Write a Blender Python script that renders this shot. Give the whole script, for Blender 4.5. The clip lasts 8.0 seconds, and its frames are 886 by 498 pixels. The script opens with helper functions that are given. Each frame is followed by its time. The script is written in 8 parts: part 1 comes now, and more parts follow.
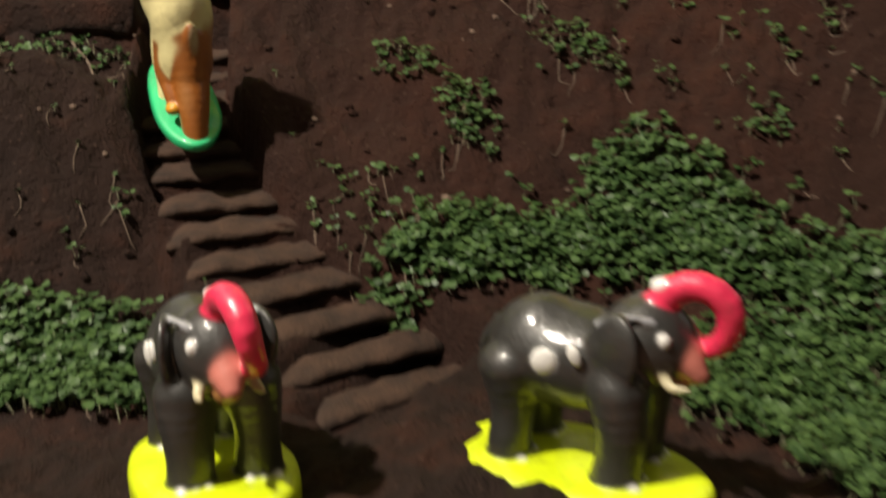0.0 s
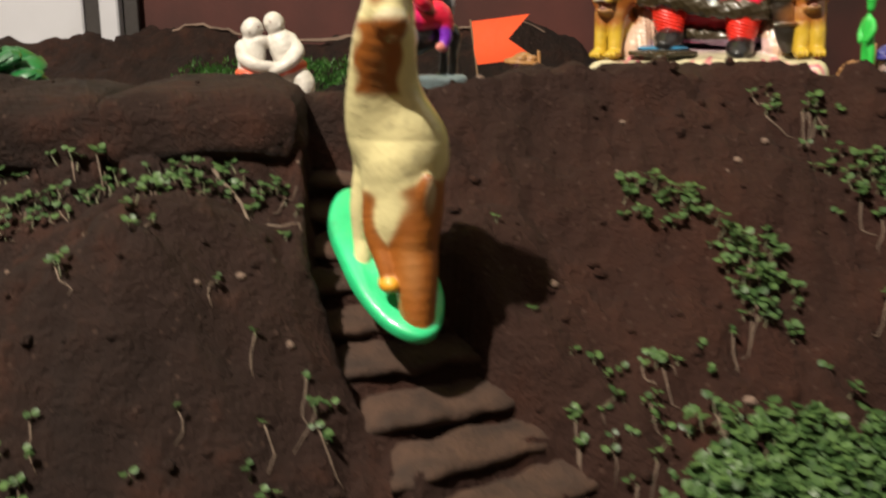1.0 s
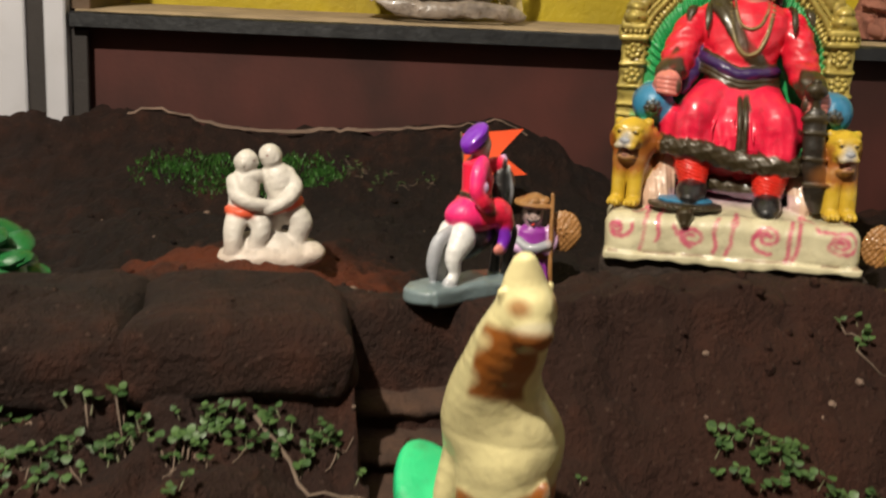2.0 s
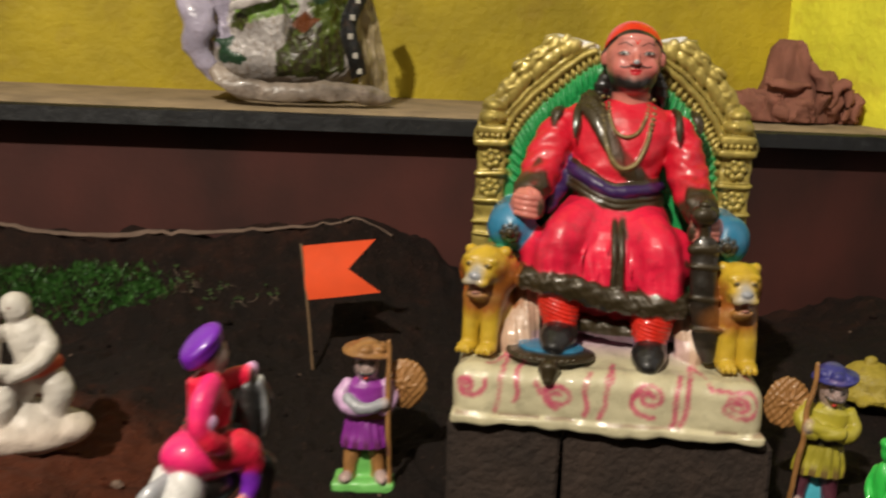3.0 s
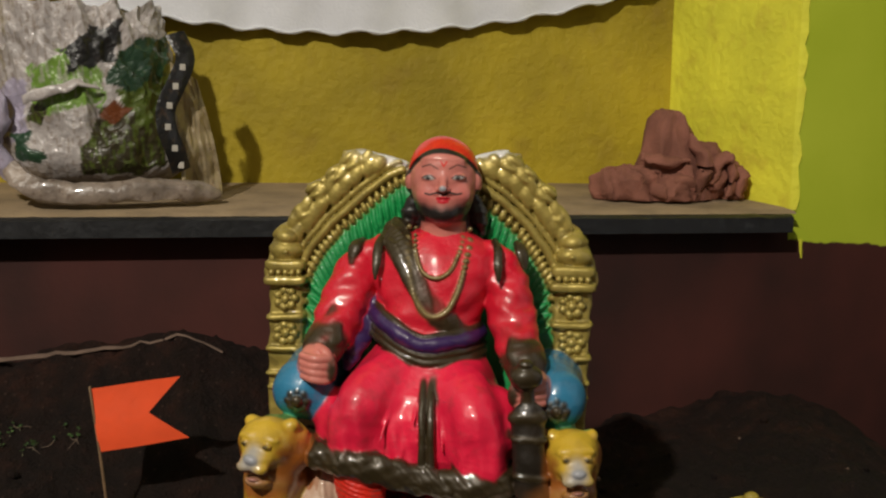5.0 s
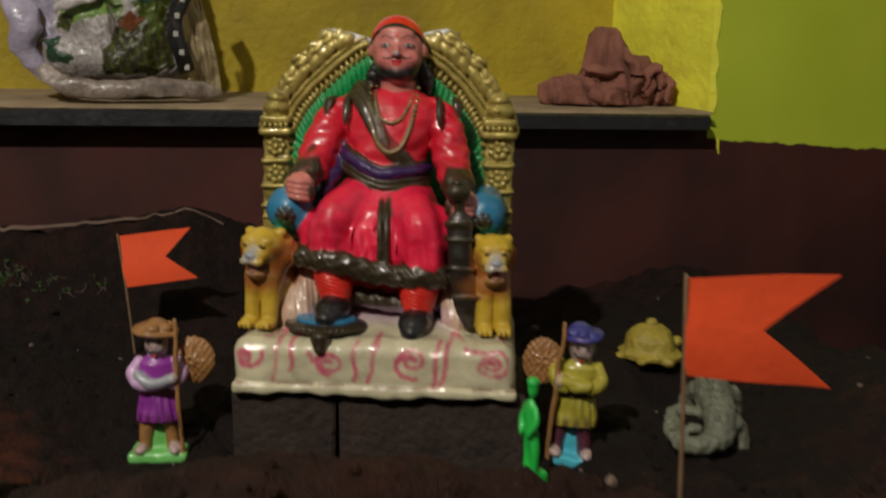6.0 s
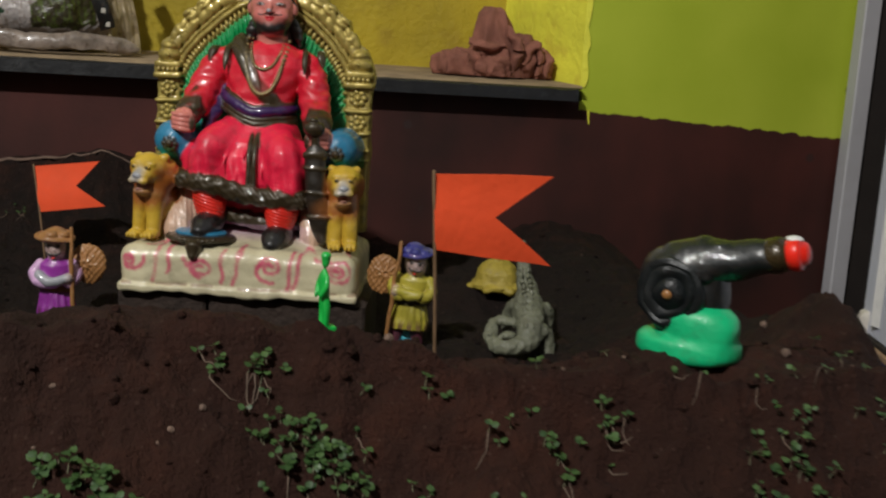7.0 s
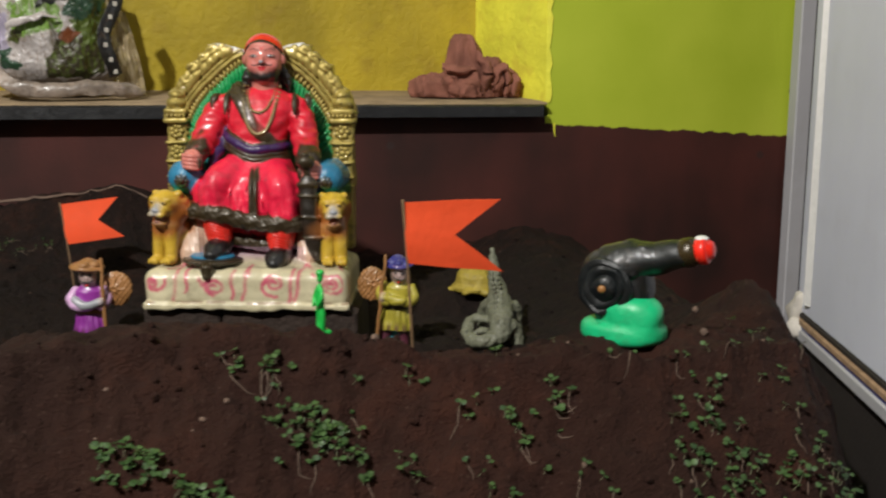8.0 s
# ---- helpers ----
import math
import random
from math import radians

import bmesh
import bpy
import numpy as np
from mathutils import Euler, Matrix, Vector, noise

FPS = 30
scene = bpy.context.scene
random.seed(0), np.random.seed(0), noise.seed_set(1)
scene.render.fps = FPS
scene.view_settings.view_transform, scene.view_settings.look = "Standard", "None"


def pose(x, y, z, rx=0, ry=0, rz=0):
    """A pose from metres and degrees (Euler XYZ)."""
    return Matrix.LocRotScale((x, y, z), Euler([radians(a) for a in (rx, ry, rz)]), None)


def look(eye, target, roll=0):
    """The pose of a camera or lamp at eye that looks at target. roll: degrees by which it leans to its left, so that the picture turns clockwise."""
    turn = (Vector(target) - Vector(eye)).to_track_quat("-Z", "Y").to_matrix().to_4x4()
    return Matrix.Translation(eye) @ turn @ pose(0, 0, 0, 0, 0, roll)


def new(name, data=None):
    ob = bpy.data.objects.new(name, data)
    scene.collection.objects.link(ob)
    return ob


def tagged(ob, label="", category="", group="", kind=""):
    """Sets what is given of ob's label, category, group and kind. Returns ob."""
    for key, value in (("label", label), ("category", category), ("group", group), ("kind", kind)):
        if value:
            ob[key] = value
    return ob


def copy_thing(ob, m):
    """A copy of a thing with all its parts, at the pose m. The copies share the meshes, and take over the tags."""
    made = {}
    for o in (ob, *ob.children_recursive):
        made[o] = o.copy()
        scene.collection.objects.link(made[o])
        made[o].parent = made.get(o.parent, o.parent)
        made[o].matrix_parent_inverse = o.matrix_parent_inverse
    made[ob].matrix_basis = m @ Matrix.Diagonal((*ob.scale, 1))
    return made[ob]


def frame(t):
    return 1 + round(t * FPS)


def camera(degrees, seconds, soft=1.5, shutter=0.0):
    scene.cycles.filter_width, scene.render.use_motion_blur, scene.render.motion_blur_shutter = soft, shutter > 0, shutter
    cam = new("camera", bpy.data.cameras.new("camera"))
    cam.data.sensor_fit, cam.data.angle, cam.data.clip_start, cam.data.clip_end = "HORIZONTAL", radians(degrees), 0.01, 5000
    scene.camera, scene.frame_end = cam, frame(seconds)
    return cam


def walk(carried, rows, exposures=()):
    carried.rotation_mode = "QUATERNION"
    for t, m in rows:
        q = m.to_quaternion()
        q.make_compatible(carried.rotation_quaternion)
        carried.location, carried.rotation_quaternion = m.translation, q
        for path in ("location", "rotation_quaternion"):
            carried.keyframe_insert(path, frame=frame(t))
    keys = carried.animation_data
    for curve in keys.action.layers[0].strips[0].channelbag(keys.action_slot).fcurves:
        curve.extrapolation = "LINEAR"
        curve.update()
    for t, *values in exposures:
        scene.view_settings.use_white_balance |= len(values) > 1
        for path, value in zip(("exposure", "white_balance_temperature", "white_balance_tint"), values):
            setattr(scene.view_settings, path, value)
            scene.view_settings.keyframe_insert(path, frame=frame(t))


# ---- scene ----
cam = camera(47.2, 8.0, soft=2.2, shutter=0.4)
PATH = [
    (0, (0.07, 0.024, 0.392), (0.064, 1.975, -0.045), -1.9),
    (0.3, (0.031, 0.112, 0.409), (0.005, 2.073, 0.020), -1.5),
    (0.5, (-0.019, 0.157, 0.419), (0.0, 2.115, 0.016), -0.7),
    (1, (-0.137, 0.258, 0.47), (-0.006, 2.207, 0.042), -0.8),
    (1.2, (-0.169, 0.289, 0.489), (-0.004, 2.242, 0.091), -0.8),
    (2.3, (-0.229, 0.397, 0.612), (0.141, 2.315, 0.186), 2.6),
    (2.5, (-0.185, 0.421, 0.628), (0.204, 2.324, 0.154), 2.17),
    (2.7, (-0.144, 0.486, 0.645), (0.256, 2.404, 0.242), 1.9),
    (3, (-0.104, 0.557, 0.640), (0.353, 2.478, 0.318), 2.47),
    (3.5, (-0.045, 0.645, 0.630), (0.502, 2.544, 0.323), 1.88),
    (4, (0.013, 0.727, 0.646), (0.584, 2.625, 0.386), 0.74),
    (4.2, (0.035, 0.756, 0.662), (0.615, 2.651, 0.398), 0.6),
    (5.3, (0.027, 0.619, 0.717), (0.596, 2.516, 0.435), 1.0),
    (5.5, (0.021, 0.578, 0.689), (0.605, 2.466, 0.383), 0.7),
    (5.8, (0.005, 0.510, 0.661), (0.588, 2.395, 0.333), 0.8),
    (6, (0.002, 0.463, 0.644), (0.588, 2.346, 0.309), 1.0),
    (6.5, (0.026, 0.352, 0.614), (0.653, 2.22, 0.272), 2.1),
    (7, (0.05, 0.271, 0.615), (0.708, 2.127, 0.268), 3.4),
    (7.3, (0.059, 0.198, 0.632), (0.734, 2.046, 0.271), 2.1),
    (7.5, (0.069, 0.162, 0.646), (0.753, 2.008, 0.297), 1.7),
    (8, (0.021, 0.119, 0.652), (0.68, 1.976, 0.308), 0.3),
]
EXPOSURES = [(0.0, 0.25, 6800, 10), (1.0, 0.5, 6700, 10), (2.5, -0.06, 6750, 10), (3.5, -0.2, 6700, 10), (4.2, -0.27, 6600, 10), (5.5, -0.75, 6400, 10), (6.0, -0.85, 6300, 10), (6.5, -0.8, 6150, 10), (7.0, -0.55, 5900, 10), (7.5, -0.35, 5850, 10), (8.0, -0.08, 6000, 10)]
walk(cam, [(t, look(eye, target, roll)) for t, eye, target, roll in PATH], EXPOSURES)

# ---- world and lamp: night, one bright bulb high on the side of the porch ----
world = bpy.data.worlds.new("night")
scene.world = world
world.use_nodes = True
world.node_tree.nodes["Background"].inputs["Color"].default_value = (0.55, 0.65, 1.0, 1)
world.node_tree.nodes["Background"].inputs["Strength"].default_value = 0.03

bulb = bpy.data.lights.new("bulb_light", "POINT")
bulb.energy, bulb.shadow_soft_size, bulb.color = 300, 0.035, (1.0, 0.93, 0.82)
bulb_ob = new("bulb_light", bulb)
bulb_ob.matrix_world = pose(-0.98, -0.20, 2.10)


# ---- materials ----
def nodes_of(m):
    m.use_nodes = True
    return m.node_tree.nodes, m.node_tree.links


TINT = {}


def mat(name, color, rough=0.6, metal=0.0, vary=0.2, scale=25.0, bump=0.25, fine=220.0, coat=0.0, dirt=(0.03, 0.02, 0.015), grime=0.0, depth=0.002):
    """A painted or moulded surface: two scales of colour change, fine relief, a little grime."""
    m = bpy.data.materials.new(name)
    TINT[m] = (*color, metal)
    n, l = nodes_of(m)
    p = n["Principled BSDF"]
    tc = n.new("ShaderNodeTexCoord")
    a = n.new("ShaderNodeTexNoise")
    a.inputs["Scale"].default_value, a.inputs["Detail"].default_value = scale, 4
    b = n.new("ShaderNodeTexNoise")
    b.inputs["Scale"].default_value, b.inputs["Detail"].default_value = fine, 3
    l.new(tc.outputs["Object"], a.inputs["Vector"])
    l.new(tc.outputs["Object"], b.inputs["Vector"])
    r = n.new("ShaderNodeValToRGB")
    lo, hi = [c * (1 - vary) for c in color], [min(1, c * (1 + vary * 0.6)) for c in color]
    r.color_ramp.elements[0].position, r.color_ramp.elements[0].color = 0.3, (*lo, 1)
    r.color_ramp.elements[1].position, r.color_ramp.elements[1].color = 0.7, (*hi, 1)
    l.new(a.outputs["Fac"], r.inputs["Fac"])
    out = r.outputs["Color"]
    if grime > 0:
        g = n.new("ShaderNodeMapRange")
        g.inputs["From Min"].default_value, g.inputs["From Max"].default_value = 0.55, 0.75
        g.inputs["To Max"].default_value = grime
        c = n.new("ShaderNodeTexNoise")
        c.inputs["Scale"].default_value, c.inputs["Detail"].default_value = scale * 3.1, 6
        l.new(tc.outputs["Object"], c.inputs["Vector"])
        l.new(c.outputs["Fac"], g.inputs["Value"])
        x = n.new("ShaderNodeMix")
        x.data_type = "RGBA"
        l.new(g.outputs["Result"], x.inputs["Factor"])
        l.new(out, x.inputs["A"])
        x.inputs["B"].default_value = (*dirt, 1)
        out = x.outputs["Result"]
    l.new(out, p.inputs["Base Color"])
    rr = n.new("ShaderNodeMapRange")
    rr.inputs["To Min"].default_value, rr.inputs["To Max"].default_value = max(0.02, rough - 0.08), min(1, rough + 0.1)
    l.new(b.outputs["Fac"], rr.inputs["Value"])
    l.new(rr.outputs["Result"], p.inputs["Roughness"])
    p.inputs["Metallic"].default_value = metal
    p.inputs["Coat Weight"].default_value = coat
    p.inputs["Coat Roughness"].default_value = 0.08
    bp = n.new("ShaderNodeBump")
    bp.inputs["Strength"].default_value, bp.inputs["Distance"].default_value = bump, depth
    l.new(b.outputs["Fac"], bp.inputs["Height"])
    l.new(bp.outputs["Normal"], p.inputs["Normal"])
    return m


def soil_material():
    m = bpy.data.materials.new("red_soil")
    n, l = nodes_of(m)
    p = n["Principled BSDF"]
    tc = n.new("ShaderNodeTexCoord")

    def noise_tex(scale, detail, rough=0.55):
        t = n.new("ShaderNodeTexNoise")
        t.inputs["Scale"].default_value, t.inputs["Detail"].default_value, t.inputs["Roughness"].default_value = scale, detail, rough
        l.new(tc.outputs["Object"], t.inputs["Vector"])
        return t

    big, mid, fine = noise_tex(6, 5), noise_tex(38, 6, 0.65), noise_tex(300, 4, 0.7)
    r = n.new("ShaderNodeValToRGB")
    e = r.color_ramp.elements
    e[0].position, e[0].color = 0.34, (0.0080, 0.0038, 0.0026, 1)
    e[1].position, e[1].color = 0.66, (0.0460, 0.0150, 0.0078, 1)
    k = e.new(0.5)
    k.color = (0.0185, 0.0076, 0.0047, 1)
    mix = n.new("ShaderNodeMix")
    mix.inputs["Factor"].default_value = 0.5
    l.new(big.outputs["Fac"], mix.inputs["A"])
    l.new(mid.outputs["Fac"], mix.inputs["B"])
    l.new(mix.outputs["Result"], r.inputs["Fac"])
    # red brick powder strewn round the wrestlers
    sub = n.new("ShaderNodeVectorMath")
    sub.operation = "SUBTRACT"
    sub.inputs[1].default_value = (-0.235, 1.250, 0.38)
    l.new(tc.outputs["Object"], sub.inputs[0])
    sc = n.new("ShaderNodeVectorMath")
    sc.operation = "MULTIPLY"
    sc.inputs[1].default_value = (1 / 0.16, 1 / 0.16, 0)
    l.new(sub.outputs[0], sc.inputs[0])
    ln = n.new("ShaderNodeVectorMath")
    ln.operation = "LENGTH"
    l.new(sc.outputs[0], ln.inputs[0])
    ad = n.new("ShaderNodeMath")
    ad.operation = "MULTIPLY_ADD"
    ad.inputs[1].default_value = 1.6
    l.new(mid.outputs["Fac"], ad.inputs[0])
    l.new(ln.outputs["Value"], ad.inputs[2])
    mr = n.new("ShaderNodeMapRange")
    mr.inputs["From Min"].default_value, mr.inputs["From Max"].default_value = 2.0, 1.35
    mr.inputs["To Max"].default_value = 0.62
    l.new(ad.outputs[0], mr.inputs["Value"])
    red = n.new("ShaderNodeMix")
    red.data_type = "RGBA"
    l.new(mr.outputs["Result"], red.inputs["Factor"])
    
    red.inputs["B"].default_value = (0.150, 0.032, 0.010, 1)
    # darker damp soil along the wall; oval widened to stand in for throne shadow
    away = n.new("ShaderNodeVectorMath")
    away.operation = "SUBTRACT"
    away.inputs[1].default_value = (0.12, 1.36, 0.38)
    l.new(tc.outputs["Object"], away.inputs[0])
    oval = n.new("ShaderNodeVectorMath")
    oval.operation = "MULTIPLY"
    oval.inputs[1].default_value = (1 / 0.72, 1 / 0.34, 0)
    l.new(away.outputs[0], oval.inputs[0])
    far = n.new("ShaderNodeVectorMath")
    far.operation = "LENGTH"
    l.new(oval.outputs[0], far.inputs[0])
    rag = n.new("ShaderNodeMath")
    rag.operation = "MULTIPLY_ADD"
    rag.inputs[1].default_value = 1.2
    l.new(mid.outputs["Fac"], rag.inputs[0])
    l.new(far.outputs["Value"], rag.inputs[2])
    dark_bed = n.new("ShaderNodeMapRange")
    dark_bed.inputs["From Min"].default_value, dark_bed.inputs["From Max"].default_value = 1.85, 1.35
    dark_bed.inputs["To Max"].default_value = 0.77
    l.new(rag.outputs[0], dark_bed.inputs["Value"])
    bed_mix = n.new("ShaderNodeMix")
    bed_mix.data_type = "RGBA"
    l.new(dark_bed.outputs["Result"], bed_mix.inputs["Factor"])
    l.new(r.outputs["Color"], bed_mix.inputs["A"])
    l.new(bed_mix.outputs["Result"], red.inputs["A"])
    bed_mix.inputs["B"].default_value = (0.0072, 0.0041, 0.0029, 1)
    # pale grit
    vo = n.new("ShaderNodeTexVoronoi")
    vo.inputs["Scale"].default_value = 110
    l.new(tc.outputs["Object"], vo.inputs["Vector"])
    gm = n.new("ShaderNodeMapRange")
    gm.inputs["From Min"].default_value, gm.inputs["From Max"].default_value = 0.16, 0.10
    gm.inputs["To Max"].default_value = 0.35
    l.new(vo.outputs["Distance"], gm.inputs["Value"])
    grit = n.new("ShaderNodeMix")
    grit.data_type = "RGBA"
    l.new(gm.outputs["Result"], grit.inputs["Factor"])
    # drier, redder earth on the open slope
    gap = n.new("ShaderNodeVectorMath")
    gap.operation = "SUBTRACT"
    gap.inputs[1].default_value = (0.24, 0.84, 0.3)
    l.new(tc.outputs["Object"], gap.inputs[0])
    ell = n.new("ShaderNodeVectorMath")
    ell.operation = "MULTIPLY"
    ell.inputs[1].default_value = (1 / 0.40, 1 / 0.17, 0)
    l.new(gap.outputs[0], ell.inputs[0])
    reach = n.new("ShaderNodeVectorMath")
    reach.operation = "LENGTH"
    l.new(ell.outputs[0], reach.inputs[0])
    torn = n.new("ShaderNodeMath")
    torn.operation = "MULTIPLY_ADD"
    torn.inputs[1].default_value = 1.4
    l.new(mid.outputs["Fac"], torn.inputs[0])
    l.new(reach.outputs["Value"], torn.inputs[2])
    dry = n.new("ShaderNodeMapRange")
    dry.inputs["From Min"].default_value, dry.inputs["From Max"].default_value = 2.0, 1.2
    dry.inputs["To Max"].default_value = 0.26
    l.new(torn.outputs[0], dry.inputs["Value"])
    earth = n.new("ShaderNodeMix")
    earth.data_type = "RGBA"
    l.new(dry.outputs["Result"], earth.inputs["Factor"])
    l.new(red.outputs["Result"], earth.inputs["A"])
    earth.inputs["B"].default_value = (0.0600, 0.0165, 0.0080, 1)
    l.new(earth.outputs["Result"], grit.inputs["A"])
    grit.inputs["B"].default_value = (0.10, 0.058, 0.042, 1)
    l.new(grit.outputs["Result"], p.inputs["Base Color"])
    p.inputs["Roughness"].default_value = 0.85
    p.inputs["Specular IOR Level"].default_value = 0.25
    h = n.new("ShaderNodeMath")
    h.operation = "MULTIPLY_ADD"
    h.inputs[1].default_value = 0.35
    l.new(fine.outputs["Fac"], h.inputs[0])
    l.new(mid.outputs["Fac"], h.inputs[2])
    bp = n.new("ShaderNodeBump")
    bp.inputs["Strength"].default_value, bp.inputs["Distance"].default_value = 1.0, 0.013
    l.new(h.outputs[0], bp.inputs["Height"])
    l.new(bp.outputs["Normal"], p.inputs["Normal"])
    return m


def two_paint_wall():
    """Lime paint over a maroon dado; the brushed line between them is uneven and sinks to one side."""
    m = bpy.data.materials.new("lime_over_maroon_paint")
    n, l = nodes_of(m)
    p = n["Principled BSDF"]
    tc = n.new("ShaderNodeTexCoord")
    sep = n.new("ShaderNodeSeparateXYZ")
    l.new(tc.outputs["Object"], sep.inputs[0])

    def noise_tex(scale, detail):
        t = n.new("ShaderNodeTexNoise")
        t.inputs["Scale"].default_value, t.inputs["Detail"].default_value = scale, detail
        l.new(tc.outputs["Object"], t.inputs["Vector"])
        return t

    def ramp(src, c0, c1, a=0.3, b=0.7):
        r = n.new("ShaderNodeValToRGB")
        r.color_ramp.elements[0].position, r.color_ramp.elements[0].color = a, (*c0, 1)
        r.color_ramp.elements[1].position, r.color_ramp.elements[1].color = b, (*c1, 1)
        l.new(src, r.inputs["Fac"])
        return r.outputs["Color"]

    big, edge, fine = noise_tex(5, 6), noise_tex(60, 4), noise_tex(140, 5)
    # damp streaks that run down the old paint
    run = n.new("ShaderNodeMapping")
    run.inputs["Scale"].default_value = (9, 9, 4)
    l.new(tc.outputs["Object"], run.inputs["Vector"])
    streak = noise_tex(1, 6)
    l.new(run.outputs[0], streak.inputs["Vector"])
    blot = n.new("ShaderNodeMath")
    blot.operation = "MULTIPLY_ADD"
    blot.inputs[1].default_value = 0.40
    half = n.new("ShaderNodeMath")
    half.operation = "MULTIPLY"
    half.inputs[1].default_value = 0.60
    l.new(big.outputs["Fac"], half.inputs[0])
    l.new(streak.outputs["Fac"], blot.inputs[0])
    l.new(half.outputs[0], blot.inputs[2])
    lime = ramp(big.outputs["Fac"], (0.37, 0.46, 0.020), (0.48, 0.56, 0.040))
    maroon = ramp(blot.outputs[0], (0.022, 0.0090, 0.0072), (0.074, 0.0195, 0.0148), 0.36, 0.64)
    slope = n.new("ShaderNodeMath")
    slope.operation = "MULTIPLY_ADD"
    slope.inputs[1].default_value = 0.054
    l.new(sep.outputs["X"], slope.inputs[0])
    l.new(sep.outputs["Z"], slope.inputs[2])
    jag = n.new("ShaderNodeMath")
    jag.operation = "MULTIPLY_ADD"
    jag.inputs[1].default_value = 0.012
    l.new(edge.outputs["Fac"], jag.inputs[0])
    niche = n.new("ShaderNodeMath")
    niche.operation = "LESS_THAN"
    niche.inputs[1].default_value = -0.004
    l.new(sep.outputs["X"], niche.inputs[0])
    under = n.new("ShaderNodeMath")
    under.operation = "MULTIPLY_ADD"
    under.inputs[1].default_value = -0.16
    l.new(niche.outputs[0], under.inputs[0])
    l.new(slope.outputs[0], under.inputs[2])
    l.new(under.outputs[0], jag.inputs[2])
    cut = n.new("ShaderNodeMapRange")
    cut.inputs["From Min"].default_value, cut.inputs["From Max"].default_value = 0.571, 0.573
    l.new(jag.outputs[0], cut.inputs["Value"])
    # small knocks where the plaster shows
    spots = n.new("ShaderNodeTexVoronoi")
    spots.inputs["Scale"].default_value = 9
    l.new(tc.outputs["Object"], spots.inputs["Vector"])
    sm = n.new("ShaderNodeMapRange")
    sm.inputs["From Min"].default_value, sm.inputs["From Max"].default_value = 0.075, 0.05
    sm.inputs["To Max"].default_value = 0.7
    l.new(spots.outputs["Distance"], sm.inputs["Value"])
    mx = n.new("ShaderNodeMix")
    mx.data_type = "RGBA"
    l.new(cut.outputs["Result"], mx.inputs["Factor"])
    l.new(maroon, mx.inputs["A"])
    l.new(lime, mx.inputs["B"])
    ms = n.new("ShaderNodeMix")
    ms.data_type = "RGBA"
    l.new(sm.outputs["Result"], ms.inputs["Factor"])
    l.new(mx.outputs["Result"], ms.inputs["A"])
    ms.inputs["B"].default_value = (0.03, 0.02, 0.018, 1)
    l.new(ms.outputs["Result"], p.inputs["Base Color"])
    p.inputs["Roughness"].default_value = 0.7
    p.inputs["Specular IOR Level"].default_value = 0.3
    bp = n.new("ShaderNodeBump")
    bp.inputs["Strength"].default_value, bp.inputs["Distance"].default_value = 0.2, 0.0015
    l.new(fine.outputs["Fac"], bp.inputs["Height"])
    l.new(bp.outputs["Normal"], p.inputs["Normal"])
    return m


def leaf_material(name, dark, light):
    m = bpy.data.materials.new(name)
    n, l = nodes_of(m)
    p = n["Principled BSDF"]
    g = n.new("ShaderNodeNewGeometry")
    r = n.new("ShaderNodeValToRGB")
    r.color_ramp.elements[0].color, r.color_ramp.elements[1].color = (*dark, 1), (*light, 1)
    l.new(g.outputs["Random Per Island"], r.inputs["Fac"])
    l.new(r.outputs["Color"], p.inputs["Base Color"])
    p.inputs["Roughness"].default_value = 0.5
    p.inputs["Transmission Weight"].default_value = 0.0
    p.inputs["Subsurface Weight"].default_value = 0.0
    return m


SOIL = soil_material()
PAINT_WALL = two_paint_wall()
# niche yellows: reveal colour lifted for the light it catches, back kept darker
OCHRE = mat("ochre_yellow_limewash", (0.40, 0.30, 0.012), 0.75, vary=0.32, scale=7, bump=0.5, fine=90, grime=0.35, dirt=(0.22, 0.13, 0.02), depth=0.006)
REVEAL = mat("brightened_lemon_limewash", (0.80, 0.77, 0.05), 0.75, vary=0.22, scale=9, bump=0.5, fine=90, grime=0.35, dirt=(0.42, 0.22, 0.03), depth=0.005)
STONE = mat("black_polished_stone", (0.010, 0.0105, 0.012), 0.45, vary=0.4, scale=30, bump=0.3, fine=120, grime=0.35, dirt=(0.045, 0.047, 0.05))
SILL_TOP = mat("dusty_sill_screed", (0.30, 0.22, 0.13), 0.9, vary=0.3, scale=18, bump=0.5, fine=150, grime=0.3, dirt=(0.14, 0.09, 0.05))
FLOOR = mat("beaten_earth_floor", (0.11, 0.05, 0.03), 0.9, vary=0.4, scale=5, bump=0.6, fine=60, depth=0.01)
PLASTER = mat("unseen_shell_plaster", (0.12, 0.11, 0.09), 0.8, vary=0.15, scale=3, bump=0.3, fine=60)
GREY_WHITE = mat("grey_white_enamel", (0.45, 0.445, 0.47), 0.45, vary=0.08, scale=8, bump=0.1, fine=90, grime=0.15, dirt=(0.25, 0.22, 0.2))
BOARD = mat("white_laminate", (0.62, 0.64, 0.74), 0.5, vary=0.08, scale=5, bump=0.12, fine=30, grime=0.12, dirt=(0.35, 0.33, 0.36))
BROWN_WOOD = mat("dark_brown_wood", (0.10, 0.055, 0.025), 0.6, vary=0.4, scale=20, bump=0.3)
TAN_EDGE = mat("raw_ply_edge", (0.34, 0.22, 0.13), 0.8, vary=0.3, scale=60)
DARK_GAP = mat("dark_timber_and_shade", (0.02, 0.015, 0.013), 0.7)
MUD_BRICK = mat("dark_mud_brick", (0.030, 0.018, 0.0125), 0.9, vary=0.45, scale=28, bump=0.8, fine=130, depth=0.005)
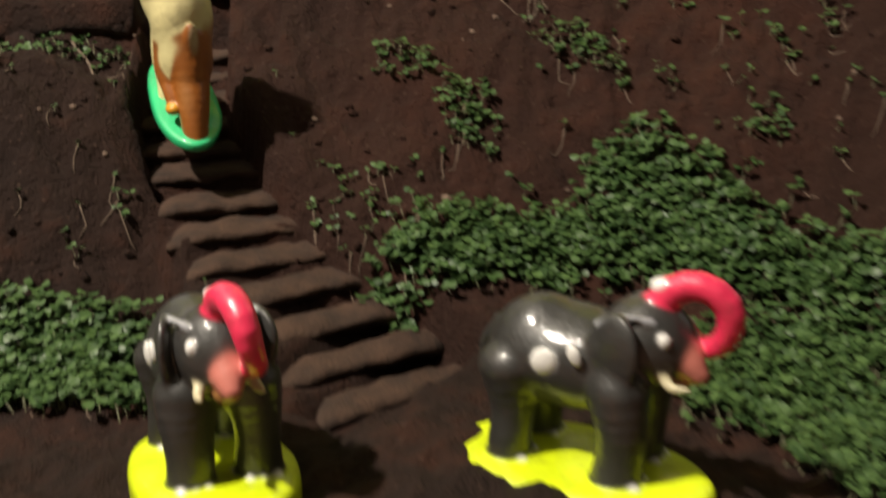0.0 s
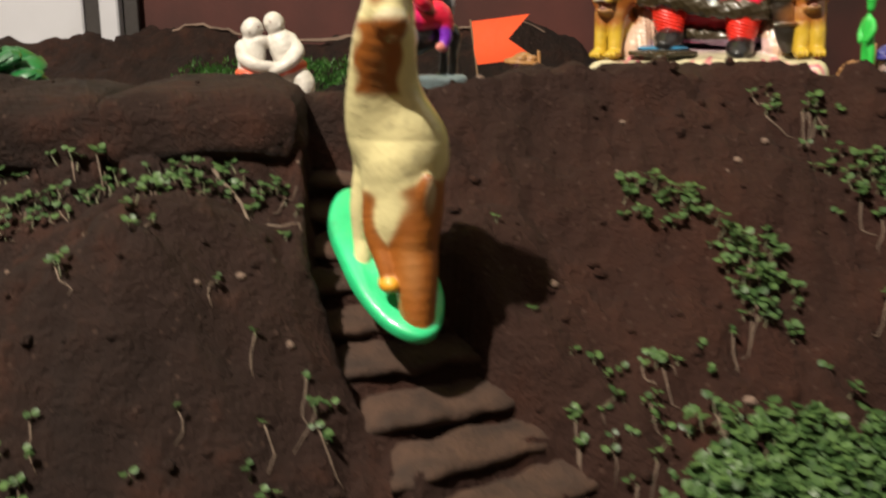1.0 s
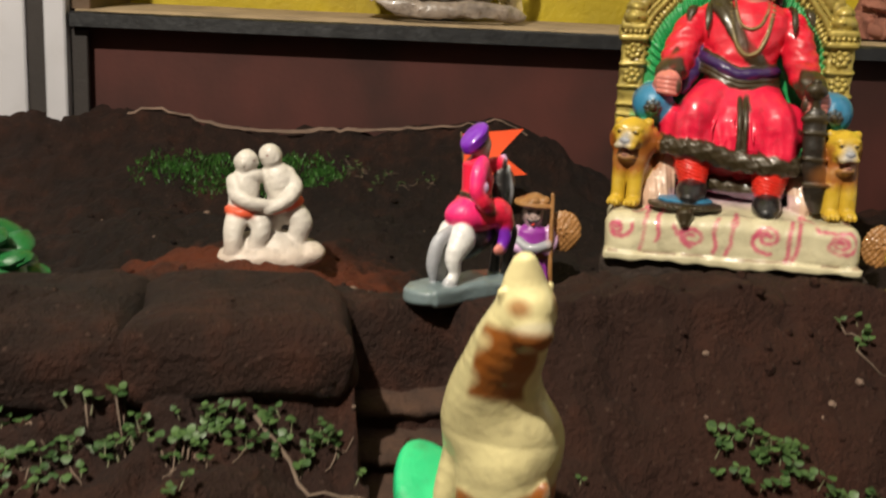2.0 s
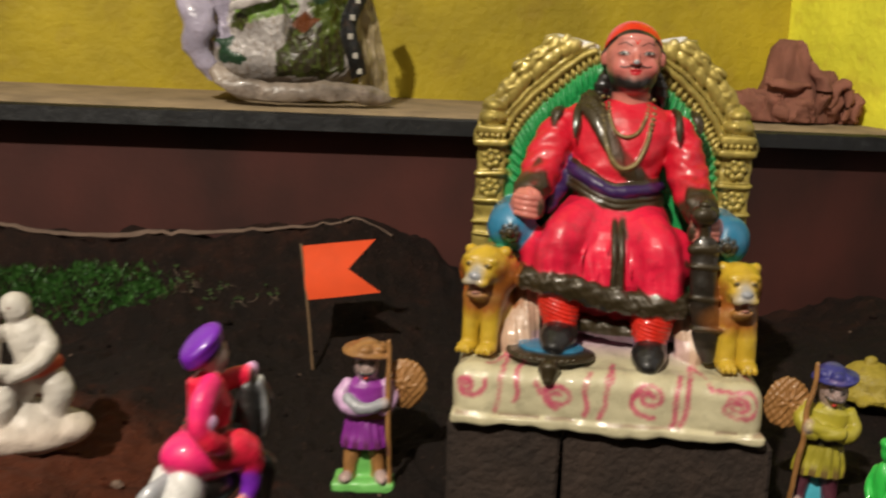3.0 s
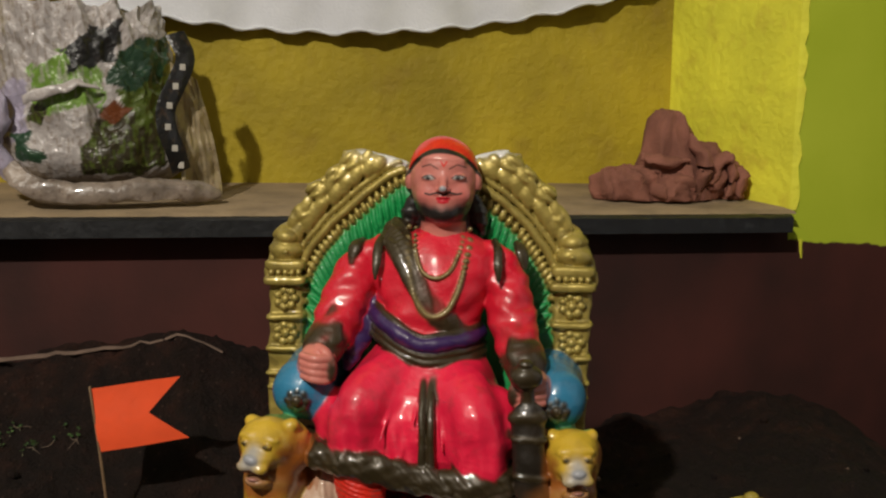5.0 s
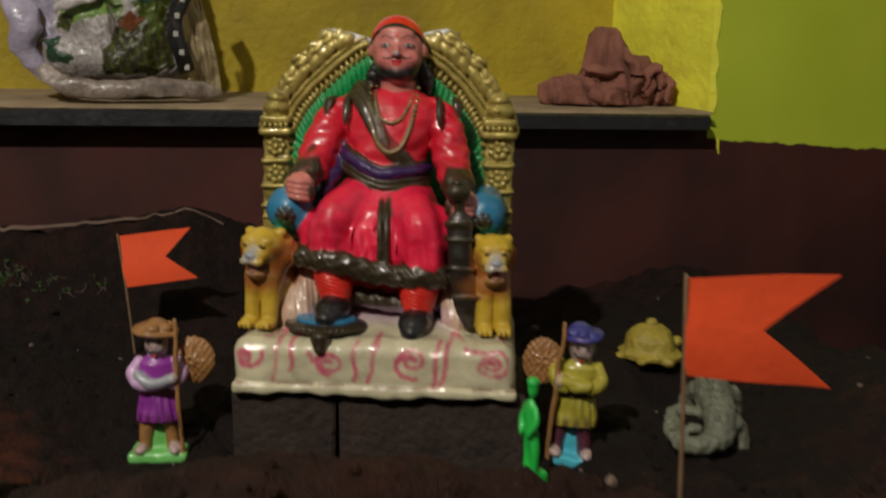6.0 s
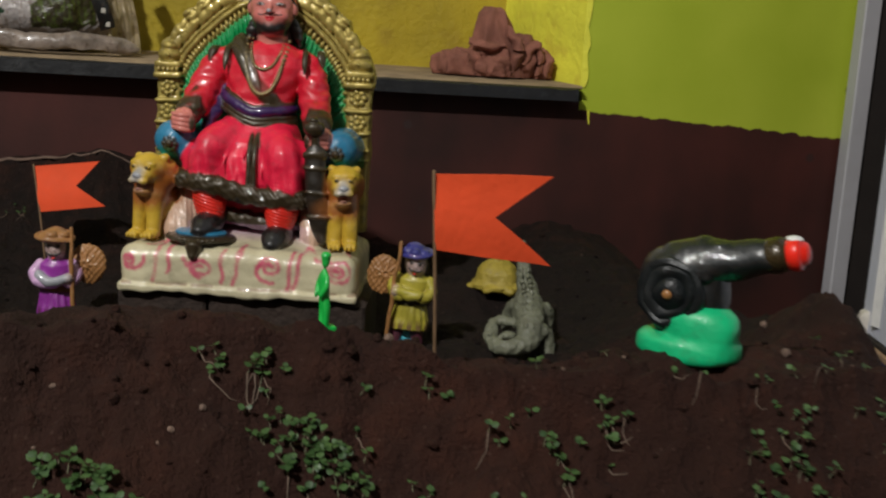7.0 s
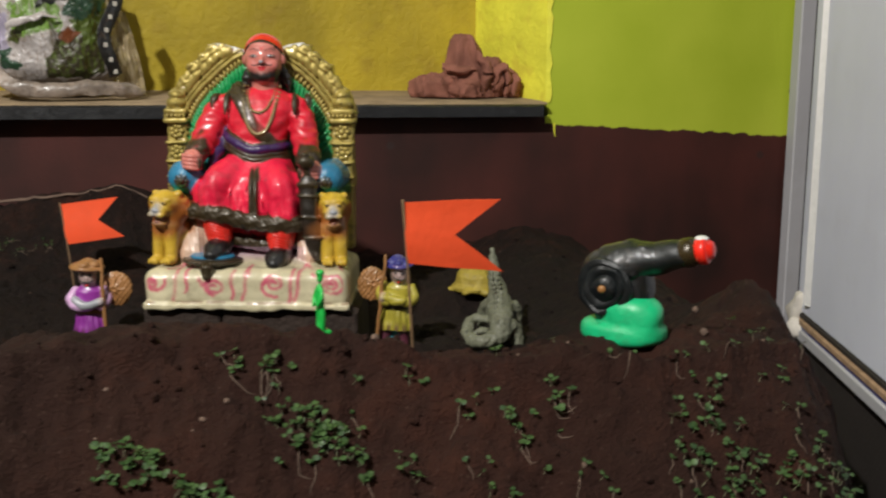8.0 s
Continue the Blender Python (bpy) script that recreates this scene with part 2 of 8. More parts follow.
STEP_MUD = mat("trodden_dry_mud", (0.041, 0.0195, 0.0108), 0.92, vary=0.5, scale=55, bump=0.7, fine=300, grime=0.4, dirt=(0.016, 0.007, 0.0045))
PALE_EDGE = mat("pale_dry_mud", (0.15, 0.098, 0.072), 0.9, vary=0.3, scale=40, bump=0.5)


# ---- mesh helpers ----
class Shape:
    """Collects faces of several materials and becomes one mesh."""

    def __init__(self):
        self.v, self.f, self.m, self.slots = [], [], [], []

    def add(self, verts, faces, material, turn=None):
        if material not in self.slots:
            self.slots.append(material)
        k, s = len(self.v), self.slots.index(material)
        self.v += [tuple(turn @ Vector(q)) if turn else tuple(q) for q in verts]
        self.f += [tuple(i + k for i in q) for q in faces]
        self.m += [s] * len(faces)

    def rings(self, loops, material, cap=(True, True)):
        n = len(loops[0])
        verts = [q for loop in loops for q in loop]
        faces = [(a * n + i, a * n + (i + 1) % n, (a + 1) * n + (i + 1) % n, (a + 1) * n + i) for a in range(len(loops) - 1) for i in range(n)]
        if cap[0]:
            faces.append(tuple(range(n - 1, -1, -1)))
        if cap[1]:
            faces.append(tuple((len(loops) - 1) * n + i for i in range(n)))
        self.add(verts, faces, material)

    def sup(self, c, r, material, e=1.0, h=1.0, rot=(0, 0, 0), n=16, k=9):
        """A superellipsoid: e and h of 1 give a ball, small ones a rounded box."""
        def pw(q, w):
            return math.copysign(abs(q) ** w, q)
        turn = Matrix.Translation(c) @ Euler([radians(a) for a in rot]).to_matrix().to_4x4()
        verts, faces = [(0, 0, -r[2])], []
        for j in range(1, k):
            u = -math.pi / 2 + math.pi * j / k
            for i in range(n):
                w = 2 * math.pi * i / n
                verts.append((r[0] * pw(math.cos(u), e) * pw(math.cos(w), h), r[1] * pw(math.cos(u), e) * pw(math.sin(w), h), r[2] * pw(math.sin(u), e)))
        verts.append((0, 0, r[2]))
        top = len(verts) - 1
        for i in range(n):
            faces.append((0, 1 + (i + 1) % n, 1 + i))
            faces.append((top, top - n + i, top - n + (i + 1) % n))
            for j in range(k - 2):
                a, b = 1 + j * n + i, 1 + j * n + (i + 1) % n
                faces.append((a, b, b + n, a + n))
        self.add(verts, faces, material, turn)

    def eased(self, pts, rad):
        """More stations between few, on a smooth curve through them."""
        d = [max(1e-6, (pts[i + 1] - pts[i]).length) for i in range(len(pts) - 1)]
        n = len(pts)

        def slope(v, i):
            if i == 0:
                return (v[1] - v[0]) / d[0]
            if i == n - 1:
                return (v[-1] - v[-2]) / d[-1]
            return ((v[i] - v[i - 1]) / d[i - 1] * d[i] + (v[i + 1] - v[i]) / d[i] * d[i - 1]) / (d[i - 1] + d[i])

        out, radii = [], []
        for i in range(n - 1):
            for k in range(4):
                t = k / 4
                a, b, c, e = 2 * t ** 3 - 3 * t ** 2 + 1, t ** 3 - 2 * t ** 2 + t, -2 * t ** 3 + 3 * t ** 2, t ** 3 - t ** 2
                out.append(pts[i] * a + slope(pts, i) * (d[i] * b) + pts[i + 1] * c + slope(pts, i + 1) * (d[i] * e))
                lo, hi = min(rad[i], rad[i + 1]), max(rad[i], rad[i + 1])
                radii.append(min(hi * 1.04, max(lo * 0.96, rad[i] * a + slope(rad, i) * (d[i] * b) + rad[i + 1] * c + slope(rad, i + 1) * (d[i] * e))))
        return out + [pts[-1]], radii + [rad[-1]]

    def tube(self, pts, rad, material, n=10, flat=1.0, side=(0, 0, 1), cap=(True, True)):
        """A tube along points; flat squeezes it along side."""
        pts = [Vector(q) for q in pts]
        rad = list(rad) if isinstance(rad, (list, tuple)) else [rad] * len(pts)
        if 3 <= len(pts) <= 8 and n > 6:
            pts, rad = self.eased(pts, rad)
        if n > 6 and cap[0] and cap[1] and flat > 0.6:
            for end, nxt in ((0, 1), (-1, -2)):
                d = (pts[end] - pts[nxt]).normalized() * rad[end]
                for q, w in ((0.32, 0.86), (0.5, 0.55)):
                    if end == 0:
                        pts.insert(0, pts[0] + d * (q if q < 0.4 else 0.18))
                        rad.insert(0, rad[0] * (w if q < 0.4 else 0.62))
                    else:
                        pts.append(pts[-1] + d * (q if q < 0.4 else 0.18))
                        rad.append(rad[-1] * (w if q < 0.4 else 0.62))
        loops = []
        for i, q in enumerate(pts):
            d = (pts[min(i + 1, len(pts) - 1)] - pts[max(i - 1, 0)]).normalized()
            s = Vector(side)
            s = s - d * s.dot(d)
            if s.length < 1e-4:
                s = Vector((0, 1, 0)) - d * d.y
            s.normalize()
            t = d.cross(s)
            loops.append([tuple(q + rad[i] * (math.cos(w) * t + flat * math.sin(w) * s)) for w in [2 * math.pi * j / n for j in range(n)]])
        self.rings(loops, material, cap)

    def loft(self, rows, material, n=24, ripple=0.0, folds=9, cap=(True, True)):
        """Ellipses stacked: rows of centre, rx, ry."""
        loops = []
        for (c, rx, ry) in rows:
            loops.append([(c[0] + rx * (1 + ripple * math.cos(folds * w)) * math.cos(w), c[1] + ry * (1 + ripple * math.cos(folds * w)) * math.sin(w), c[2]) for w in [2 * math.pi * j / n for j in range(n)]])
        self.rings(loops, material, cap)

    def prism(self, outline, y0, y1, material, bevel=0.0):
        """An outline in x and z, counter-clockwise seen from -y, made solid from y0 back to y1."""
        n = len(outline)
        inner = []
        for i in range(n):
            a, b, c = Vector(outline[i - 1]), Vector(outline[i]), Vector(outline[(i + 1) % n])
            d = (c - a).normalized()
            inner.append(tuple(b + bevel * Vector((-d.y, d.x))))
        loops = [[(x, y1, z) for x, z in outline], [(x, y0 + bevel, z) for x, z in outline], [(x, y0, z) for x, z in inner]]
        self.rings(loops, material, (True, True))

    def lathe(self, profile, material, c=(0, 0, 0), n=24, turn=None):
        loops = [[(r * math.cos(w), r * math.sin(w), z) for w in [2 * math.pi * j / n for j in range(n)]] for r, z in profile]
        k = len(self.v)
        self.rings(loops, material)
        m = Matrix.Translation(c) @ (turn or Matrix())
        self.v[k:] = [tuple(m @ Vector(q)) for q in self.v[k:]]

    def box(self, lo, hi, material, bevel=0.0):
        c = [(a + b) / 2 for a, b in zip(lo, hi)]
        r = [(b - a) / 2 for a, b in zip(lo, hi)]
        b = min(bevel, *[q * 0.9 for q in r]) if bevel else 0.0
        if not b:
            verts = [(c[0] + r[0] * i, c[1] + r[1] * j, c[2] + r[2] * k) for k in (-1, 1) for j in (-1, 1) for i in (-1, 1)]
            self.add(verts, [(0, 2, 3, 1), (4, 5, 7, 6), (0, 1, 5, 4), (2, 6, 7, 3), (0, 4, 6, 2), (1, 3, 7, 5)], material)
            return
        loops = []
        for z, inset in ((-r[2], b), (-r[2] + b, 0), (r[2] - b, 0), (r[2], b)):
            x, y = r[0] - inset, r[1] - inset
            q = b * 0.6
            loops.append([(c[0] + i, c[1] + j, c[2] + z) for i, j in ((x - q, -y), (x, -y + q), (x, y - q), (x - q, y), (-x + q, y), (-x, y - q), (-x, -y + q), (-x + q, -y))])
        self.rings(loops, material)

    def wobble(self, size, scale, seed=0.0):
        """Uneven, hand-made surface."""
        self.v = [tuple(Vector(q) + size * noise.noise_vector(Vector(q) * scale + Vector((seed, seed * 1.7, 0)))) for q in self.v]

    def mesh(self, name, sharp=38):
        me = bpy.data.meshes.new(name)
        me.from_pydata(self.v, [], self.f)
        for s in self.slots:
            me.materials.append(s)
        me.polygons.foreach_set("material_index", self.m)
        me.polygons.foreach_set("use_smooth", [True] * len(self.f))
        bm = bmesh.new()
        bm.from_mesh(me)
        bmesh.ops.recalc_face_normals(bm, faces=bm.faces)
        bm.to_mesh(me)
        bm.free()
        me.set_sharp_from_angle(angle=radians(sharp))
        return me


def thing(name, shape, at=None, label="", category="", group="", kind="", sharp=38):
    ob = new(name, shape.mesh(name, sharp))
    if at is not None:
        ob.matrix_world = at
    return tagged(ob, label, category, group, kind)


def holder(name, at, label, category, group="", kind=""):
    ob = new(name)
    ob.matrix_world = at
    ob.empty_display_size = 0.05
    return tagged(ob, label, category, group, kind)


def part(name, shape, parent, label="", sharp=38):
    ob = new(name, shape.mesh(name, sharp))
    ob.parent = parent
    return tagged(ob, label)


class Clay:
    """A cast figure: soft-edged solids run into one another, then skinned as one smooth mesh with its paint kept per vertex."""

    def __init__(self, cell=0.001, blend=0.0015, material=None, soft=0.0004):
        self.cell, self.blend, self.soft, self.material = cell, blend, soft, material
        self.solids, self.spots, self.lumps, self.size, self.more, self.warp = [], [], [], (1, 1, 1), [], None

    def add(self, f, lo, hi, paint, k=None, cut=False):
        self.solids.append((f, np.array(lo, np.float32), np.array(hi, np.float32), paint, self.blend if k is None else k, cut))

    def sup(self, c, r, paint, e=1.0, h=1.0, rot=(0, 0, 0), k=None, cut=False, bump=None, **unused):
        """An ellipsoid, or a rounded block where e and h are small."""
        turn = np.array(Euler([radians(a) for a in rot]).to_matrix(), np.float32)
        c, r = np.array(c, np.float32), np.array(r, np.float32)
        reach = np.abs(turn) @ r

        def f(x, y, z):
            q = [turn[0, i] * (x - c[0]) + turn[1, i] * (y - c[1]) + turn[2, i] * (z - c[2]) for i in range(3)]
            a, b, d = [np.abs(w) / s for w, s in zip(q, r)]
            if e == 1.0 and h == 1.0:
                k0 = np.sqrt(a * a + b * b + d * d) + 1e-6
                out = k0 * (k0 - 1) / (np.sqrt((a / r[0]) ** 2 + (b / r[1]) ** 2 + (d / r[2]) ** 2) + 1e-6)
            else:
                g = ((a ** (2 / h) + b ** (2 / h)) ** (h / e) + d ** (2 / e)) ** (e / 2) + 1e-6
                out = (g - 1) * min(r)
            return out - bump(x, y, z) if bump else out

        self.add(f, c - reach, c + reach, paint, k, cut)

    def tube(self, pts, rad, paint, n=10, flat=1.0, side=(0, 0, 1), k=None, cut=False, bump=None, **unused):
        pts = [Vector(q) for q in pts]
        rad = list(rad) if isinstance(rad, (list, tuple)) else [rad] * len(pts)
        if 3 <= len(pts) <= 10:
            pts, rad = Shape().eased(pts, rad)
        P, R = np.array([tuple(q) for q in pts], np.float32), np.array(rad, np.float32)
        s = np.array(Vector(side).normalized(), np.float32)

        def f(x, y, z):
            out = None
            for a, b, ra, rb in zip(P[:-1], P[1:], R[:-1], R[1:]):
                d = b - a
                t = np.clip(((x - a[0]) * d[0] + (y - a[1]) * d[1] + (z - a[2]) * d[2]) / max(1e-12, float(d @ d)), 0, 1)
                u, v, w = x - a[0] - t * d[0], y - a[1] - t * d[1], z - a[2] - t * d[2]
                g = u * u + v * v + w * w
                if flat != 1.0:
                    g = g + (1 / flat ** 2 - 1) * (u * s[0] + v * s[1] + w * s[2]) ** 2
                g = np.sqrt(g) - (ra + t * (rb - ra))
                out = g if out is None else np.minimum(out, g)
            if flat < 1:
                out = out * (0.5 + 0.5 * flat)
            return out - bump(x, y, z) if bump else out

        self.add(f, P.min(0) - R.max(), P.max(0) + R.max(), paint, k, cut)

    def beads(self, pts, r, paint, k=0.0004):
        P = np.array(pts, np.float32)

        def f(x, y, z):
            out = None
            for q in P:
                g = (x - q[0]) ** 2 + (y - q[1]) ** 2 + (z - q[2]) ** 2
                out = g if out is None else np.minimum(out, g)
            return np.sqrt(out) - r

        self.add(f, P.min(0) - r, P.max(0) + r, paint, k)

    def loft(self, rows, paint, n=24, ripple=0.0, folds=9, k=None, bump=None, **unused):
        """Ellipses stacked: rows of centre, rx, ry."""
        zs, cx, cy, rx, ry = (np.array(q, np.float32) for q in zip(*[(c[2], c[0], c[1], a, b) for c, a, b in rows]))

        def f(x, y, z):
            x0, y0, a, b = (np.interp(z, zs, q).astype(np.float32) for q in (cx, cy, rx, ry))
            u, v = (x - x0) / a, (y - y0) / b
            g = np.sqrt(u * u + v * v)
            if ripple:
                g = g - ripple * np.cos(folds * np.arctan2(v, u))
            out = np.maximum((g - 1) * np.minimum(a, b), np.maximum(zs[0] - z, z - zs[-1]))
            return out - bump(x, y, z) if bump else out

        m = max(rx.max(), ry.max()) * (1 + ripple)
        self.add(f, (cx.min() - m, cy.min() - m, zs[0]), (cx.max() + m, cy.max() + m, zs[-1]), paint, k)

    def box(self, lo, hi, paint, bevel=0.001, k=None, bump=None):
        lo, hi = np.array(lo, np.float32), np.array(hi, np.float32)
        c, r = (lo + hi) / 2, (hi - lo) / 2 - bevel

        def f(x, y, z):
            q = [np.abs(w - o) - s for w, o, s in zip((x, y, z), c, r)]
            out = np.sqrt(sum(np.maximum(w, 0) ** 2 for w in q)) + np.minimum(np.maximum(np.maximum(q[0], q[1]), q[2]), 0) - bevel
            return out - bump(x, y, z) if bump else out

        self.add(f, lo, hi, paint, k)

    def prism(self, outline, y0, y1, paint, bevel=0.001, k=None, bump=None):
        """An outline in x and z, made solid from y0 back to y1, with rounded edges."""
        P = np.array(outline, np.float32)

        def f(x, y, z):
            d, inside = None, None
            for a, b in zip(P, np.roll(P, -1, 0)):
                e = b - a
                t = np.clip(((x - a[0]) * e[0] + (z - a[1]) * e[1]) / max(1e-12, float(e @ e)), 0, 1)
                g = (x - a[0] - t * e[0]) ** 2 + (z - a[1] - t * e[1]) ** 2
                d = g if d is None else np.minimum(d, g)
                if abs(e[1]) > 1e-9:
                    hit = ((a[1] > z) != (b[1] > z)) & (x < a[0] + (z - a[1]) * (e[0] / e[1]))
                    inside = hit if inside is None else inside ^ hit
            d = np.where(inside, -1, 1) * np.sqrt(d) + bevel
            q = np.abs(y - (y0 + y1) / 2) - (y1 - y0) / 2 + bevel
            out = np.sqrt(np.maximum(d, 0) ** 2 + np.maximum(q, 0) ** 2) + np.minimum(np.maximum(d, q), 0) - bevel
            return out - bump(x, y, z) if bump else out

        self.add(f, (P[:, 0].min(), y0, P[:, 1].min()), (P[:, 0].max(), y1, P[:, 1].max()), paint, k)

    def turned(self, profile, paint, c=(0, 0, 0), k=None, bump=None):
        """A turned body: rows of radius and height, from the bottom up."""
        rs, zs = (np.array(q, np.float32) for q in zip(*profile))

        def f(x, y, z):
            out = np.maximum((np.hypot(x - c[0], y - c[1]) - np.interp(z - c[2], zs, rs).astype(np.float32)) * 0.75, np.maximum(zs[0] + c[2] - z, z - zs[-1] - c[2]))
            return out - bump(x, y, z) if bump else out

        self.add(f, (c[0] - rs.max(), c[1] - rs.max(), zs[0] + c[2]), (c[0] + rs.max(), c[1] + rs.max(), zs[-1] + c[2]), paint, k)

    def spot(self, c, r, paint, rot=(0, 0, 0), soft=0.25, most=1.0):
        """A dab of paint where the surface lies within an ellipsoid."""
        turn = np.array(Euler([radians(a) for a in rot]).to_matrix(), np.float32)

        def f(v):
            q = ((v - np.array(c, np.float32)) @ turn) / np.array(r, np.float32)
            return most * np.clip((1 + soft - np.sqrt((q * q).sum(1))) / (2 * soft), 0, 1)

        self.spots.append((f, paint))

    def stroke(self, pts, r, paint, soft=0.0006, most=1.0, ragged=0.0, before=None):
        """A brush stroke along points; with before, laid on from the front on all that lies before that y."""
        P = np.array(pts, np.float32)
        if before is not None:
            P[:, 1] = 0

        def f(v):
            w = np.zeros(len(v), np.float32)
            if before is not None:
                v = np.stack([v[:, 0], np.where(v[:, 1] < before, 0, 9), v[:, 2]], 1).astype(np.float32)
            near = np.nonzero(((v > P.min(0) - r - soft) & (v < P.max(0) + r + soft)).all(1))[0]
            if len(near):
                q, d = v[near], None
                for a, b in zip(P[:-1], P[1:]):
                    e = b - a
                    t = np.clip((q - a) @ e / max(1e-12, float(e @ e)), 0, 1)
                    g = ((q - a - t[:, None] * e) ** 2).sum(1)
                    d = g if d is None else np.minimum(d, g)
                rough = r * (1 + ragged * np.sin(q[:, 0] * 900 + 2 * np.sin(q[:, 2] * 700)) * np.sin(q[:, 2] * 1100 + q[:, 1] * 500))
                w[near] = most * np.clip((rough - np.sqrt(d)) / soft + 0.5, 0, 1)
            return w

        self.spots.append((f, paint))

    def dab(self, f, paint):
        """Paint by a function of the vertices, 0 to 1."""
        self.spots.append((f, paint))

    def wobble(self, size, scale, seed=0.0):
        self.lumps.append((size, scale, seed))

    def scaled(self, x, y, z):
        self.size = (x, y, z)

    def skin(self):
        cell = self.cell
        lo = np.min([q[1] for q in self.solids if not q[5]], 0) - 4 * cell
        hi = np.max([q[2] for q in self.solids if not q[5]], 0) + 4 * cell
        shape = np.ceil((hi - lo) / cell).astype(int) + 1
        axes = [lo[i] + cell * np.arange(shape[i], dtype=np.float32) for i in range(3)]
        D = np.full(shape, 1.0, np.float32)
        for f, a, b, _, k, cut in self.solids:
            pad = 1.2 * k + 2.5 * cell + 0.0008
            i0 = np.maximum(np.floor((a - pad - lo) / cell).astype(int), 0)
            i1 = np.minimum(np.ceil((b + pad - lo) / cell).astype(int) + 1, shape)
            if (i1 <= i0).any():
                continue
            box = tuple(slice(u, v) for u, v in zip(i0, i1))
            p = f(axes[0][box[0]][:, None, None], axes[1][box[1]][None, :, None], axes[2][box[2]][None, None, :])
            d = D[box]
            if cut:
                p = -p
                h = np.clip(0.5 - 0.5 * (d - p) / k, 0, 1)
                D[box] = d + (p - d) * h + k * h * (1 - h)
            else:
                h = np.clip(0.5 + 0.5 * (d - p) / k, 0, 1)
                D[box] = d + (p - d) * h - k * h * (1 - h)
        S = D < 0
        n = [s - 1 for s in shape]
        count = np.zeros(n, np.uint8)
        corners = [(i, j, k) for i in (0, 1) for j in (0, 1) for k in (0, 1)]
        for i, j, k in corners:
            count += S[i:i + n[0], j:j + n[1], k:k + n[2]]
        I, J, K = np.nonzero((count > 0) & (count < 8))
        val = {c: D[I + c[0], J + c[1], K + c[2]] for c in corners}
        total, hits = np.zeros((len(I), 3), np.float32), np.zeros(len(I), np.float32)
        for c in corners:
            for ax in range(3):
                if c[ax] == 0:
                    e = list(c)
                    e[ax] = 1
                    u, v = val[c], val[tuple(e)]
                    on = (u < 0) != (v < 0)
                    t = np.where(on, u / np.where(on, u - v, 1), 0)
                    for m in range(3):
                        total[:, m] += on * (c[m] + (t if m == ax else 0))
                    hits += on
        V = (np.stack([I, J, K], 1) + total / hits[:, None]) * cell + lo
        number = np.full(n, -1, np.int32)
        number[I, J, K] = np.arange(len(I))
        quads = []
        for ax in range(3):
            o = [(ax + 1) % 3, (ax + 2) % 3]
            A = np.take(S, np.arange(n[ax]), ax)
            B = np.take(S, np.arange(1, n[ax] + 1), ax)
            inner = [slice(None)] * 3
            inner[o[0]], inner[o[1]] = slice(1, n[o[0]]), slice(1, n[o[1]])
            at = np.stack(np.nonzero((A != B)[tuple(inner)]), 1)
            at[:, o[0]] += 1
            at[:, o[1]] += 1
            way = A[at[:, 0], at[:, 1], at[:, 2]]
            ring = []
            for du, dv in ((-1, -1), (0, -1), (0, 0), (-1, 0)):
                q = at.copy()
                q[:, o[0]] += du
                q[:, o[1]] += dv
                ring.append(number[q[:, 0], q[:, 1], q[:, 2]])
            ring = np.stack(ring, 1)
            ring[~way] = ring[~way][:, ::-1]
            quads.append(ring)
        Q = np.concatenate(quads)
        V = V.astype(np.float32)
        C, W = np.zeros((len(V), 4), np.float32), np.full(len(V), 1e-9, np.float32)
        for f, a, b, paint, k, cut in self.solids:
            if cut and paint is None:
                continue
            near = np.nonzero(((V > a - 0.004) & (V < b + 0.004)).all(1))[0]
            if len(near):
                p = f(V[near, 0], V[near, 1], V[near, 2])
                w = np.exp(np.clip(-(np.abs(p) - 0.0006 if cut else p) / self.soft, -40, 8))
                C[near] += w[:, None] * np.array(TINT[paint], np.float32)
                W[near] += w
        C /= W[:, None]
        for f, paint in self.spots:
            w = f(V)[:, None]
            C = C * (1 - w) + w * np.array(TINT[paint], np.float32)
        for size, scale, seed in self.lumps:
            a = V * scale
            V = V + size * np.stack([np.sin(a[:, (i + 1) % 3] * 1.31 + seed + i + 1.7 * np.sin(a[:, (i + 2) % 3] * 0.83 + 2 * seed)) * np.cos(a[:, i] * 0.91 + 3 * i + 1.3 * np.sin(a[:, (i + 1) % 3] * 0.77 + seed)) for i in range(3)], 1)
        V = V * np.array(self.size, np.float32)
        return self.warp(V) if self.warp else V, Q, C

    def mesh(self, name, sharp=0):
        V, Q, C = self.skin()
        for other in self.more:
            v, q, c = other.skin()
            Q = np.concatenate([Q, q + len(V)])
            V, C = np.concatenate([V, v]), np.concatenate([C, c])
        me = bpy.data.meshes.new(name)
        me.vertices.add(len(V))
        me.vertices.foreach_set("co", V.astype(np.float32).ravel())
        me.loops.add(Q.size)
        me.loops.foreach_set("vertex_index", Q.astype(np.int32).ravel())
        me.polygons.add(len(Q))
        me.polygons.foreach_set("loop_start", np.arange(0, Q.size, 4, dtype=np.int32))
        me.polygons.foreach_set("use_smooth", np.ones(len(Q), bool))
        me.update(calc_edges=True)
        me.color_attributes.new("paint", "FLOAT_COLOR", "POINT").data.foreach_set("color", C.astype(np.float32).ravel())
        me.materials.append(self.material or ENAMEL)
        return me


